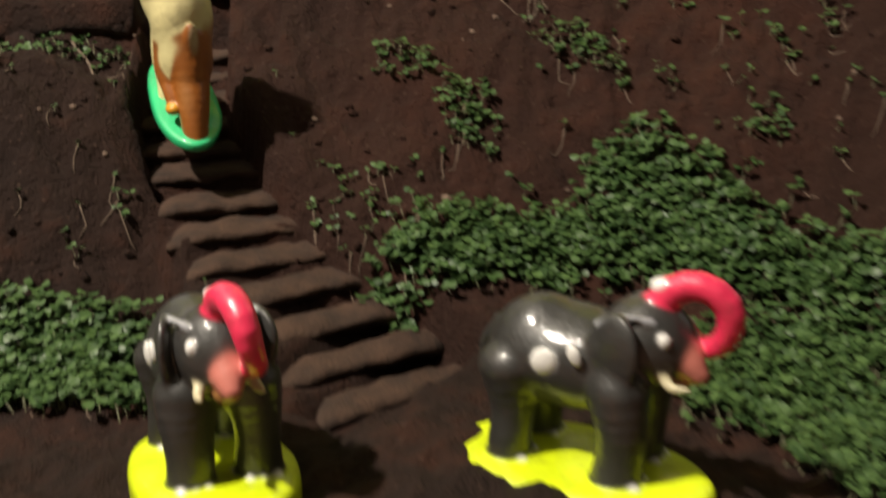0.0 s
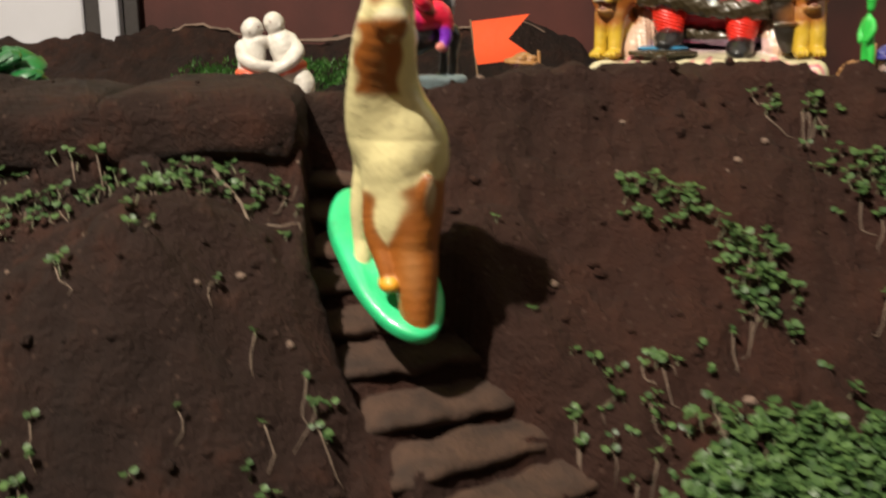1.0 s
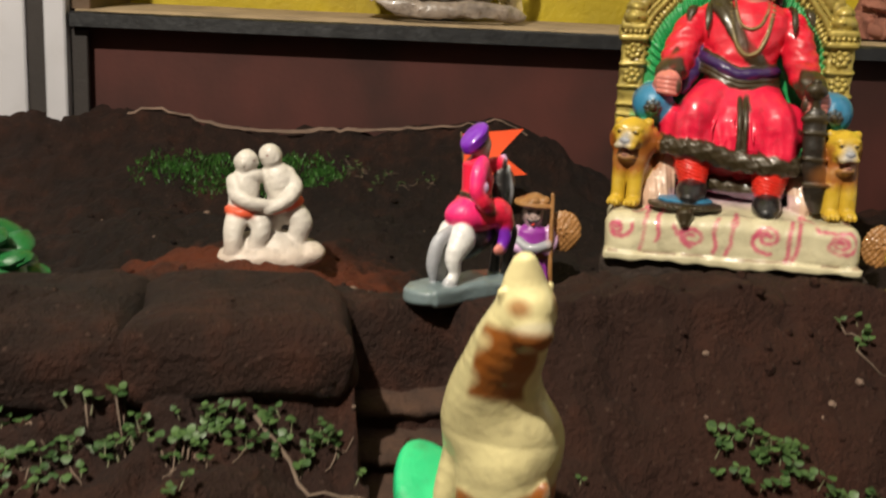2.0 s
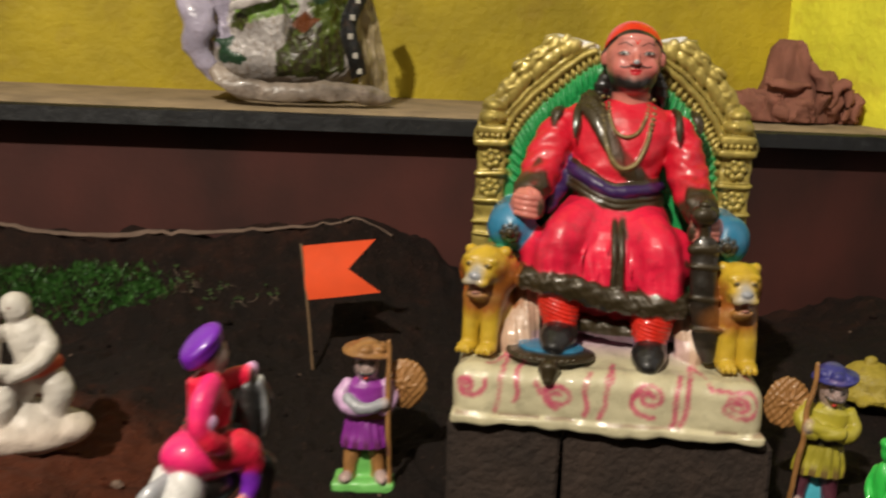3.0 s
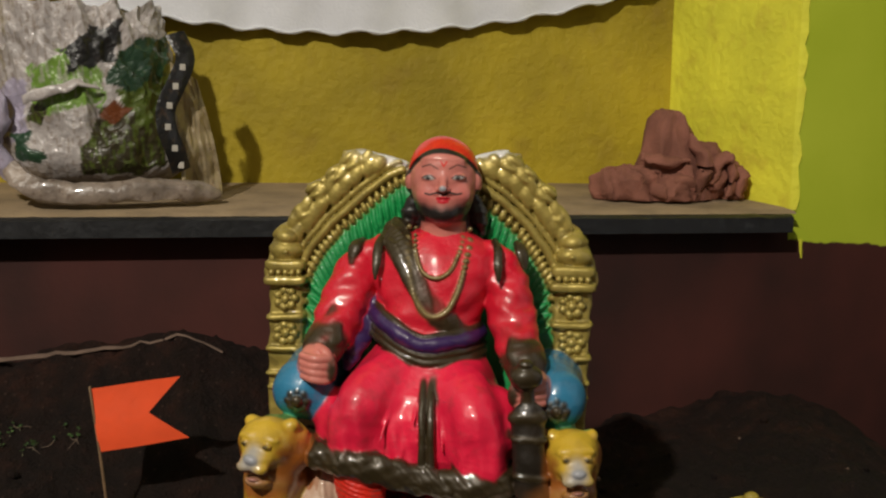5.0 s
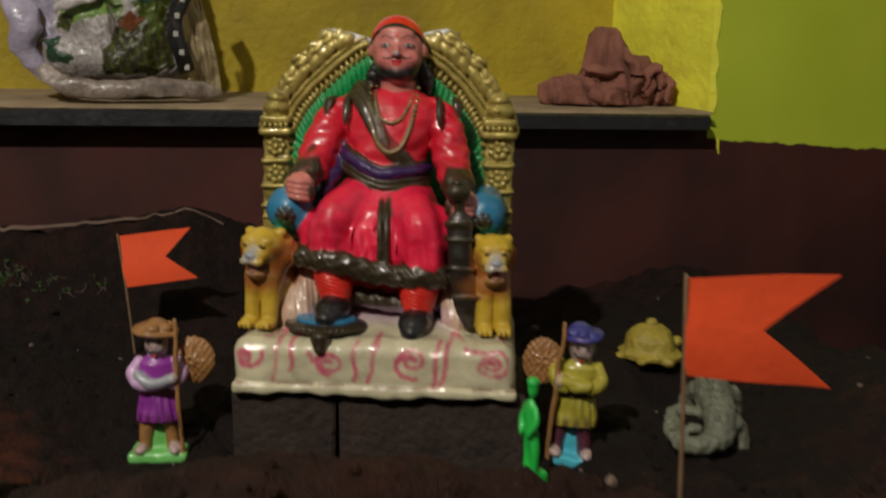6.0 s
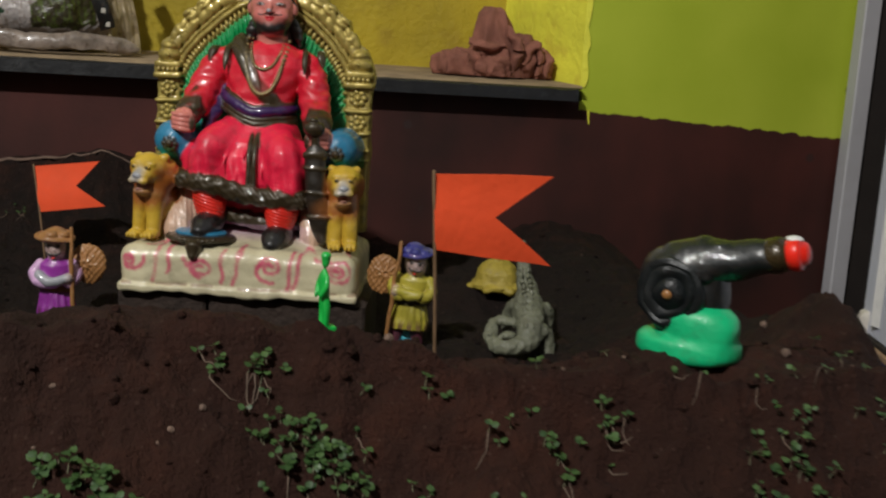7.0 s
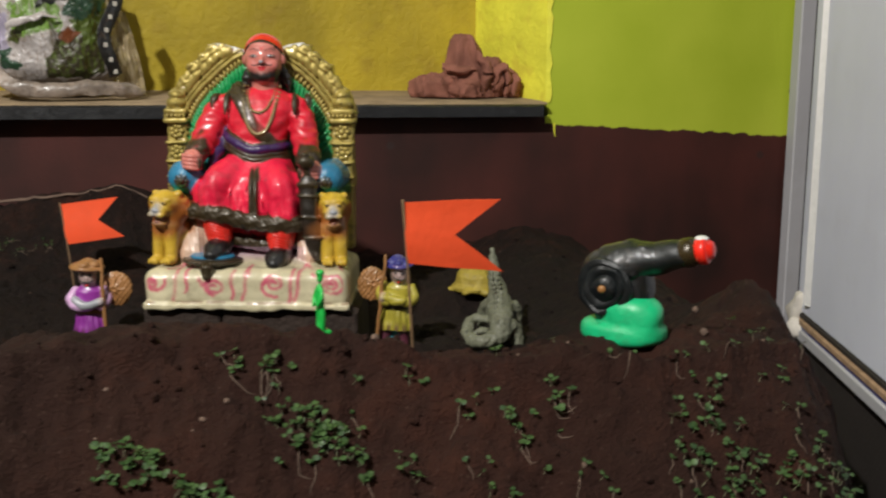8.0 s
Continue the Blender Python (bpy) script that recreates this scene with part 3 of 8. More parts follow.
def painted(name, rough=0.46, coat=0.6, grime=0.3, bump=0.35, vary=0.16, depth=0.0016):
    """Brushed paint on a cast: the colour comes from the paint of the mesh, worn and dusty in places."""
    m = bpy.data.materials.new(name)
    n, l = nodes_of(m)
    p = n["Principled BSDF"]
    tc = n.new("ShaderNodeTexCoord")
    at = n.new("ShaderNodeAttribute")
    at.attribute_name = "paint"

    def noise_tex(scale, detail):
        t = n.new("ShaderNodeTexNoise")
        t.inputs["Scale"].default_value, t.inputs["Detail"].default_value = scale, detail
        l.new(tc.outputs["Object"], t.inputs["Vector"])
        return t.outputs["Fac"]

    def span(src, a, b, c, d):
        r = n.new("ShaderNodeMapRange")
        for key, value in zip(("From Min", "From Max", "To Min", "To Max"), (a, b, c, d)):
            r.inputs[key].default_value = value
        l.new(src, r.inputs["Value"])
        return r.outputs["Result"]

    broad, mid, fine = noise_tex(28, 5), noise_tex(150, 4), noise_tex(420, 3)
    hsv = n.new("ShaderNodeHueSaturation")
    l.new(at.outputs["Color"], hsv.inputs["Color"])
    l.new(span(broad, 0.3, 0.7, 1 - vary * 1.5, 1.0 + vary * 0.3), hsv.inputs["Value"])
    mix = n.new("ShaderNodeMix")
    mix.data_type = "RGBA"
    l.new(span(noise_tex(85, 7), 0.56, 0.76, 0.0, grime), mix.inputs["Factor"])
    l.new(hsv.outputs["Color"], mix.inputs["A"])
    mix.inputs["B"].default_value = (0.06, 0.035, 0.022, 1)
    l.new(mix.outputs["Result"], p.inputs["Base Color"])
    l.new(at.outputs["Alpha"], p.inputs["Metallic"])
    l.new(span(mid, 0.2, 0.8, max(0.03, rough - 0.1), rough + 0.14), p.inputs["Roughness"])
    p.inputs["Coat Weight"].default_value, p.inputs["Coat Roughness"].default_value = coat, 0.07
    add = n.new("ShaderNodeMath")
    add.operation = "MULTIPLY_ADD"
    add.inputs[1].default_value = 0.3
    l.new(fine, add.inputs[0])
    l.new(mid, add.inputs[2])
    bp = n.new("ShaderNodeBump")
    bp.inputs["Strength"].default_value, bp.inputs["Distance"].default_value = bump, depth
    l.new(add.outputs[0], bp.inputs["Height"])
    l.new(bp.outputs["Normal"], p.inputs["Normal"])
    l.new(bp.outputs["Normal"], p.inputs["Coat Normal"])
    return m


# ---- the house wall: local u along the wall, v into it, origin at the niche's outer corner ----
WALL = pose(0.766, 1.683, 0, 0, 0, -5.71)
NICHE_L, DEEP = -1.262, 0.215


def structure(name, shape, label, at=None):
    return thing(name, shape, at if at is not None else WALL, label, "wall" if "wall" in name else name.split("_")[0], kind="structure")


s = Shape()
s.box((-2.6, 0.012, -0.2), (1.9, 0.30, 0.5795), PAINT_WALL)
structure("wall_dado", s, "maroon painted house wall below the niche")
s = Shape()
s.box((0.0, 0.012, 0.5795), (1.9, 0.30, 2.6), PAINT_WALL)
structure("wall_pier", s, "lime green painted wall with uneven brushed edge over maroon")
s = Shape()
s.box((-2.6, 0.012, 0.5795), (NICHE_L, 0.30, 2.6), PAINT_WALL)
structure("wall_far_pier", s, "painted house wall beyond the niche")
s = Shape()
s.box((NICHE_L, 0.012, 1.75), (0.0, 0.30, 2.6), PAINT_WALL)
structure("wall_lintel", s, "painted house wall above the niche")
s = Shape()
nx, nz = 60, 40
vs = [(NICHE_L - 0.05 + (0.05 - NICHE_L + 0.1) * i / nx, DEEP + 0.006 * noise.noise(Vector((i * 0.25, j * 0.3, 3))), 0.56 + 1.25 * j / nz) for j in range(nz + 1) for i in range(nx + 1)]
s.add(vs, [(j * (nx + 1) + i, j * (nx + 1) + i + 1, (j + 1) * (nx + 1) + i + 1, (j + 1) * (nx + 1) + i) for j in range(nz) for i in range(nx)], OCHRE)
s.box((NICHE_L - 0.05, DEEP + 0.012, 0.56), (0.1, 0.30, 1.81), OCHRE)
structure("wall_niche_back", s, "ochre yellow limewashed back of the niche, blotchy plaster")
# splayed reveal with a ragged painted arris
s = Shape()
zs = [0.602 + 1.148 * j / 90 for j in range(91)]
rows = []
for j, z in enumerate(zs):
    w = 0.006 * noise.noise(Vector((0, 0, z * 60))) + 0.006 * noise.noise(Vector((5, 0, z * 160)))
    rows.append([(0.004 + w, 0.009, z), (-0.004, 0.012, z), (-0.034, 0.1, z + 0.0), (-0.072, DEEP + 0.004, z), (0.03, DEEP + 0.004, z), (0.004 + w, 0.014, z)])
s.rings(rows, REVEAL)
structure("wall_niche_reveal", s, "lemon yellow side of the niche with lit brightness in its colour, chipped edge")
# sill: black stone nosing, dusty screed on it that climbs to the back
s = Shape()
n = 120
loops = []
for i in range(n + 1):
    u = NICHE_L + (-0.020 - NICHE_L) * i / n
    c = 0.0015 * noise.noise(Vector((u * 40, 0, 0))) + (0.003 * max(0, noise.noise(Vector((u * 90, 4, 0)))) if u > -0.5 else 0)
    loops.append([(u, -0.026, 0.580), (u, -0.026 + c, 0.597 - c), (u, -0.022, 0.5995 - c), (u, DEEP - 0.01, 0.605), (u, DEEP - 0.01, 0.580)])
s.rings(loops, STONE)
sill = structure("sill", s, "black stone window sill with chipped polished edge")
s = Shape()
loops = []
for i in range(n + 1):
    u = NICHE_L + 0.003 + (-0.012 - NICHE_L) * i / n
    e = 0.003 * noise.noise(Vector((u * 50, 9, 0)))
    loops.append([(u, -0.012 + e, 0.5998), (u, -0.006 + e, 0.6030), (u, 0.08, 0.609 + 0.4 * e), (u, DEEP + 0.003, 0.618), (u, DEEP + 0.003, 0.5998)])
s.rings(loops, SILL_TOP)
structure("sill_screed", s, "dusty tan screed on top of the niche sill")
# a run of pale paint under the corner
s = Shape()
s.tube([(0.012, 0.011, 0.567), (0.0125, 0.0105, 0.553), (0.014, 0.0105, 0.545)], [0.0022, 0.0016, 0.0008], REVEAL, 6)
structure("trim_paint_drip", s, "pale yellow paint drip on the maroon dado")

# timber and enamel posts at the niche's far side
s = Shape()
s.box((NICHE_L - 0.012, -0.006, 0.60), (NICHE_L + 0.022, DEEP, 1.75), BROWN_WOOD, 0.003)
structure("trim_niche_post", s, "dark brown wooden post at the side of the niche")
s = Shape()
s.box((NICHE_L - 0.004, -0.010, 0.1), (NICHE_L + 0.018, 0.002, 0.577), DARK_GAP, 0.002)
structure("trim_dark_batten", s, "dark timber batten below the sill")
s = Shape()
s.box((NICHE_L - 0.032, -0.030, 0.1), (NICHE_L - 0.0042, 0.006, 2.2), GREY_WHITE, 0.004)
structure("door_1_frame", s, "grey white enamelled door post")
s = Shape()
s.box((NICHE_L - 0.058, -0.016, 0.1), (NICHE_L - 0.0322, 0.003, 2.2), DARK_GAP, 0.002)
structure("trim_door_gap", s, "dark gap strip beside the door post")
s = Shape()
s.box((NICHE_L - 0.9, -0.022, 0.12), (NICHE_L - 0.0582, -0.001, 2.1), GREY_WHITE, 0.004)
structure("door_1", s, "grey white enamelled steel door leaf, closed")
s = Shape()
s.box((0.452, -0.022, 0.1), (0.482, 0.004, 2.2), GREY_WHITE, 0.004)
structure("door_2_frame", s, "white enamelled door post against the maroon wall")
# dark strip that stands for the shadow beside the door post
s = Shape()
s.box((0.4822, -0.008, 0.1), (0.60, 0.003, 2.2), DARK_GAP, 0.002)
structure("trim_door_shadow_strip", s, "dark strip put in for the shadow beside the post")

# porch shell behind the camera; unseen walls and ceiling added to bounce light
s = Shape()
s.box((-3.0, -3.0, -0.15), (3.0, 2.2, 0.10), FLOOR)
structure("floor", s, "beaten red earth floor of the porch", Matrix())
s = Shape()
s.box((-3.0, -3.2, 2.6), (3.0, 2.2, 2.7), PLASTER)
structure("ceiling", s, "unseen plain ceiling, added to bounce the bulb's light", Matrix())
for name, lo, hi in (("wall_west", (-3.1, -3.0, 0.1), (-3.0, 2.2, 2.6)), ("wall_east", (3.0, -3.0, 0.1), (3.1, 2.2, 2.6)), ("wall_south", (-3.0, -3.1, 0.1), (3.0, -3.0, 2.6))):
    s = Shape()
    s.box(lo, hi, PLASTER)
    structure(name, s, "unseen plain wall, added to bounce the bulb's light", Matrix())


# ---- the mud fort's ground ----
def lattice(x, y, seed):
    """Smooth value noise in -1..1 on arrays."""
    xi, yi = np.floor(x), np.floor(y)
    fx, fy = x - xi, y - yi
    fx, fy = fx * fx * (3 - 2 * fx), fy * fy * (3 - 2 * fy)

    def rnd(a, b):
        q = np.sin(a * 127.1 + b * 311.7 + seed * 74.7) * 43758.5453
        return 2 * (q - np.floor(q)) - 1

    top = rnd(xi, yi) * (1 - fx) + rnd(xi + 1, yi) * fx
    low = rnd(xi, yi + 1) * (1 - fx) + rnd(xi + 1, yi + 1) * fx
    return top * (1 - fy) + low * fy


def fbm(x, y, scale, seed, octaves=4):
    out, a = 0, 1.0
    for o in range(octaves):
        out = out + a * lattice(x * scale * 2 ** o, y * scale * 2 ** o, seed + o)
        a *= 0.5
    return out


def step(a, b, q):
    q = np.clip((q - a) / (b - a), 0, 1)
    return q * q * (3 - 2 * q)


def hump(x, y, cx, cy, rx, ry):
    return np.exp(-((x - cx) / rx) ** 2 - ((y - cy) / ry) ** 2)


BROW_X = [-1.2, -0.6, -0.45, -0.3, -0.2, -0.1, 0.0, 0.12, 0.22, 0.30, 0.38, 0.46, 0.56, 0.66, 0.74, 1.2]
BROW_Y = [0.84, 0.85, 0.865, 0.89, 0.90, 0.925, 0.935, 0.935, 0.925, 0.895, 0.865, 0.835, 0.83, 0.85, 0.90, 1.2]
FOOT = 0.150
STAIR_Y = [0.60, 0.632, 0.660, 0.688, 0.716, 0.740, 0.760, 0.783, 0.814, 0.84, 0.87, 0.93, 0.97]
STAIR_X = [0.070, 0.045, 0.019, -0.008, -0.038, -0.062, -0.078, -0.094, -0.116, -0.132, -0.142, -0.148, -0.150]
STAIR_SKEW = [0.76, 0.76, 0.75, 0.74, 0.69, 0.58, 0.52, 0.38, 0.30, 0.22, 0.15, 0.10, 0.10]
STAIR_RUN, STAIR_RISE = 0.0252, 0.0178


def height(x, y):
    x, y = np.asarray(x, float), np.asarray(y, float)
    brow = np.interp(x, BROW_X, BROW_Y) + 0.006 * fbm(x, x * 0 + 3, 9, 5, 2)
    crest = np.interp(x, [-1.2, -0.45, -0.19, -0.10, -0.02, 0.05, 0.12, 0.2, 0.28, 0.36, 0.45, 0.6, 0.75], [0.41, 0.426, 0.426, 0.428, 0.443, 0.451, 0.446, 0.436, 0.420, 0.413, 0.426, 0.420, 0.40])
    d = brow - y
    z = crest - np.interp(d, [-0.04, -0.015, 0.0, 0.03, 0.07, 0.15, 0.21, 0.26, 0.30, 0.36], [0, 0.003, 0.012, 0.046, 0.086, 0.186, 0.240, 0.262, 0.271, 0.275])
    z = np.where(d > 0.2, np.maximum(z, FOOT - 0.014 * step(0.63, 0.56, y) + 0.012 * fbm(x, y, 5, 31, 3)), z)
    # inside the rim
    inner = 0.328 + 0.062 * hump(x, y, -0.26, 1.24, 0.15, 0.22) + 0.03 * step(1.30, 1.5, y) * step(0.4, 0.1, x) + 0.02 * hump(x, y, 0.53, 1.42, 0.14, 0.12)
    inner = inner + 0.012 * step(0.3, 0.5, x) + 0.035 * step(0.52, 0.68, x) * step(1.0, 1.2, y) + 0.015 * fbm(x, y, 8, 11, 3)
    wall = 1.683 - 0.1 * (x - 0.766)
    lip = np.interp(x, [-1.2, 0.06, 0.17, 0.30, 1.2], [0.085, 0.085, 0.062, 0.022, 0.0])
    inner = inner + lip * step(0.22, 0.02, wall - y) + 0.02 * step(0.06, 0.03, wall - y) * step(0.35, 0.1, x)
    start = np.interp(x, [-0.5, -0.2, -0.08, 0.0, 0.3, 0.42, 0.6], [0.12, 0.10, 0.075, 0.018, 0.018, 0.045, 0.06])
    width = np.interp(x, [-0.5, -0.2, -0.08, 0.0, 0.2, 0.35, 0.5, 0.7], [0.30, 0.28, 0.20, 0.22, 0.17, 0.15, 0.18, 0.25])
    t = step(0.0, 1.0, (-d - start) / width)
    z = np.where(d < 0, crest * (1 - t) + inner * t, z)
    z = z - 0.004 * (d < 0) * step(0.0, -0.03, d)
    # mound beside the cannon, fall-off to the board
    z = z + 0.050 * hump(x, y, 0.66, 0.985, 0.065, 0.07) + 0.03 * hump(x, y, 0.63, 1.12, 0.07, 0.09)
    edge = 0.645 + np.interp(y, [0.7, 0.85, 0.98, 1.2, 1.7], [-0.08, -0.035, 0.012, 0.075, 0.13])
    z = z - 0.26 * step(edge, edge + 0.17, x) * step(0.55, 0.75, y)
    # slab beside the stairs: a shelf with a drop in front and a mound below it
    slab = step(-0.178, -0.192, x) * step(-1.0, -0.9, x)
    front = 0.905 + 0.010 * fbm(x, x * 0, 12, 8, 2)
    on = step(front - 0.006, front + 0.004, y)
    rounded = 0.012 * np.exp(-((y - front) / 0.02) ** 2)
    z = z * (1 - slab * (d < 0.09) * on * step(1.02, 0.955, y)) + slab * (d < 0.09) * on * step(1.02, 0.955, y) * (0.431 - rounded + 0.010 * fbm(x, y, 9, 21, 3))
    low = slab * (1 - on) * step(0.10, 0.02, d)
    z = z - low * 0.042
    z = z + 0.052 * hump(x, y, -0.27, 0.815, 0.085, 0.075) - 0.02 * hump(x, y, -0.44, 0.82, 0.09, 0.06)
    # crack through the slab
    crack = np.exp(-((x + 0.303 + 0.06 * (y - 0.93) + 0.003 * fbm(y, y * 0, 40, 2, 2)) / 0.0035) ** 2) * step(0.87, 0.885, y) * step(1.02, 0.97, y)
    z = z - 0.03 * crack
    # stairs cut into the slope: they turn aside and widen on the way down
    row = y
    for turn in range(3):
        row = y - np.interp(row, STAIR_Y, STAIR_SKEW) * (x - np.interp(row, STAIR_Y, STAIR_X))
    half = np.interp(row, [0.62, 0.80, 0.93], [0.044, 0.042, 0.034])
    side = np.abs(x - np.interp(row, STAIR_Y, STAIR_X) - 0.003 * fbm(x, y, 30, 4, 2))
    inside = step(half + 0.005, half - 0.003, side) * step(0.612, 0.625, row) * step(0.975, 0.955, row)
    nn = (0.955 - row + 0.002 * fbm(x, y, 25, 14, 2)) / STAIR_RUN
    k = np.floor(nn)
    tread = 0.3665 - STAIR_RISE * (k + step(0.42, 0.72, nn - k))
    stair = np.maximum(tread, FOOT)
    z = z * (1 - inside) + stair * inside
    z = z - 0.007 * np.exp(-((side - half - 0.004) / 0.006) ** 2) * step(0.64, 0.70, row) * step(0.94, 0.90, row)
    # lumps, ledges and grain
    rough = 1 - 0.6 * inside
    z = z + rough * (0.0085 * fbm(x, y, 13, 41, 3) + 0.0040 * fbm(x, y, 48, 51, 3) + 0.0018 * fbm(x, y, 150, 61, 2))
    rift = np.abs(fbm(x * 0.6, y * 1.6, 9, 71, 3))
    z = z - 0.009 * rough * np.exp(-(rift / 0.03) ** 2) * step(-0.02, 0.1, fbm(x, y, 5, 81, 2)) * (y > 0.8)
    # crumbled pockmarks on the slope
    z = z - 0.0075 * rough * step(0.20, 0.42, fbm(x, y, 42, 91, 2)) * step(0.97, 0.93, y) * step(0.62, 0.66, y)
    # edges sink below the floor
    z = z - 0.5 * step(0.42, 0.34, y) - 0.45 * step(-1.05, -1.25, x) - 0.45 * step(1.25, 1.4, x)
    return z


def ground_z(x, y):
    return float(height(np.array([x]), np.array([y]))[0])


def axis_points(stops):
    out = []
    for a, b, d in stops:
        out += list(np.arange(a, b, d))
    return np.array(out + [stops[-1][1]])


gx = axis_points([(-1.3, -0.62, 0.02), (-0.62, 0.80, 0.0042), (0.80, 1.42, 0.02)])
gy = axis_points([(0.33, 0.50, 0.012), (0.50, 0.62, 0.006), (0.62, 1.12, 0.0036), (1.12, 1.40, 0.0055), (1.40, 1.88, 0.009)])
GX, GY = np.meshgrid(gx, gy)
GZ = height(GX, GY)
me = bpy.data.meshes.new("ground")
w, hgt = len(gx), len(gy)
idx = np.arange(w * hgt).reshape(hgt, w)
quads = np.stack([idx[:-1, :-1], idx[:-1, 1:], idx[1:, 1:], idx[1:, :-1]], -1).reshape(-1, 4)
me.from_pydata(np.stack([GX, GY, GZ], -1).reshape(-1, 3).tolist(), [], quads.tolist())
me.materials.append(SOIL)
me.polygons.foreach_set("use_smooth", [True] * len(quads))
tagged(new("ground", me), "dark red mud fort mound with carved stairs and rim", "ground", kind="structure")


# ---- enamel paints of the plaster figures ----
def enamel(name, color, rough=0.31, coat=0.3, vary=0.24, grime=0.22, metal=0.0, bump=0.2):
    return mat(name, color, rough, metal, vary, 60, bump, 420, coat, (0.05, 0.03, 0.02), grime, 0.0008)


VIOLET = enamel("violet_enamel", (0.17, 0.012, 0.42))
RED_ROBE = enamel("pink_red_enamel", (0.80, 0.012, 0.056))
CRIMSON = enamel("crimson_enamel", (0.67, 0.009, 0.031))
RED = enamel("scarlet_enamel", (0.75, 0.02, 0.008))
SKIN = enamel("flesh_pink_enamel", (0.62, 0.20, 0.16), 0.24, 0.55)
GOLD = enamel("gold_bronze_paint", (0.40, 0.31, 0.072), 0.36, 0.2, 0.4, 0.4, 0.42, 0.6)
OLD_GOLD = enamel("dark_old_gold_paint", (0.040, 0.027, 0.0095), 0.27, 0.35, 0.5, 0.35, 0.25, 0.7)
GREEN = enamel("emerald_green_enamel", (0.008, 0.30, 0.075))
BLUE = enamel("sky_blue_enamel", (0.025, 0.20, 0.36), 0.3, 0.35, 0.35)
PURPLE = enamel("violet_enamel", (0.034, 0.011, 0.085))
CREAM = enamel("cream_enamel", (0.60, 0.54, 0.35), 0.25, 0.4, 0.14, 0.25)
MAGENTA = enamel("magenta_paint", (0.58, 0.075, 0.15), 0.4, 0.2, 0.45, 0.35)
YELLOW = enamel("lion_yellow_enamel", (0.60, 0.39, 0.03), 0.3, 0.3, 0.25)
ORANGE = enamel("orange_brown_enamel", (0.34, 0.10, 0.012), 0.32, 0.3, 0.3)
AMBER = enamel("amber_enamel", (0.62, 0.29, 0.02), 0.3, 0.3, 0.3)
DUSKY = enamel("dusky_stubble_paint", (0.22, 0.09, 0.075), 0.35, 0.3)
CHAIN = enamel("dull_gold_bead_paint", (0.22, 0.16, 0.06), 0.3, 0.3, 0.3, 0.2, 0.35)
BLACK = enamel("black_enamel", (0.008, 0.007, 0.007), 0.2, 0.5, 0.3, 0.1)
HAIR = enamel("black_hair_paint", (0.012, 0.010, 0.009), 0.45, 0.1)
WHITE = enamel("white_enamel", (0.78, 0.77, 0.75), 0.35, 0.2, 0.08, 0.08)
GREYISH = enamel("silver_grey_paint", (0.36, 0.37, 0.40), 0.35, 0.2)
CHALK = enamel("chalk_white_plaster", (0.60, 0.56, 0.50), 0.6, 0.05, 0.14, 0.2)
LOINCLOTH = enamel("orange_red_loincloth_paint", (0.72, 0.10, 0.04), 0.5, 0.1)
BUSH = mat("dark_green_moulded_plastic", (0.006, 0.10, 0.022), 0.4, vary=0.3, scale=40, bump=0.3)
SLATE = enamel("slate_grey_base_paint", (0.15, 0.20, 0.21), 0.5, 0.1)
MINT = enamel("light_green_base_paint", (0.18, 0.55, 0.13), 0.45, 0.15)
TURQUOISE = enamel("turquoise_base_paint", (0.08, 0.48, 0.60), 0.45, 0.15)
PLUM = enamel("purple_tunic_enamel", (0.28, 0.03, 0.32))
LILAC = enamel("lilac_highlight_enamel", (0.62, 0.38, 0.62))
HOTPINK = enamel("hot_pink_enamel", (0.85, 0.02, 0.17))
OLIVE = enamel("mustard_tunic_enamel", (0.42, 0.36, 0.035))
MAROON = enamel("maroon_enamel", (0.09, 0.02, 0.035))
NAVY = enamel("navy_blue_enamel", (0.035, 0.035, 0.22))
TAN = enamel("tan_brown_enamel", (0.34, 0.16, 0.05))
FACE = enamel("pale_face_paint", (0.50, 0.36, 0.33))
GREEN_TOY = mat("bright_green_plastic", (0.02, 0.48, 0.06), 0.35, vary=0.1, bump=0.1)
GREEN_BASE = enamel("sea_green_base_paint", (0.02, 0.52, 0.20), 0.3, 0.35, 0.15, 0.08)
NEON = enamel("fluorescent_yellow_paint", (0.66, 0.80, 0.01), 0.45, 0.1, 0.1, 0.06)
ELEPHANT = enamel("charcoal_enamel", (0.026, 0.025, 0.024), 0.36, 0.22, 0.6, 0.35)
TRUNK_PINK = enamel("pink_trunk_paint", (0.80, 0.03, 0.10), 0.4, 0.2, 0.2)
HIDE = enamel("cream_hide_enamel", (0.74, 0.66, 0.34), 0.25, 0.4, 0.12, 0.06)
HIDE_BROWN = enamel("brown_hide_enamel", (0.29, 0.088, 0.012), 0.28, 0.4, 0.6)
CROC = enamel("grey_green_clay", (0.15, 0.155, 0.105), 0.45, 0.2, 0.5, 0.4, 0.0, 1.0)
TURTLE = enamel("mustard_yellow_clay", (0.42, 0.32, 0.04), 0.55, 0.05, 0.25, 0.3)
CANNON = enamel("black_cannon_enamel", (0.0040, 0.0065, 0.0075), 0.42, 0.06, 0.5, 0.08, 0.0, 0.6)
FLAG = mat("orange_crepe_paper", (0.88, 0.088, 0.017), 0.75, vary=0.08, scale=40, bump=0.25, fine=160)
PEACH = enamel("peach_cream_enamel", (0.62, 0.42, 0.30))
TARNISH = enamel("brown_black_scabbard_paint", (0.018, 0.013, 0.008), metal=0.1)
ROUGE = enamel("rouge_pink_enamel", (0.66, 0.12, 0.11))
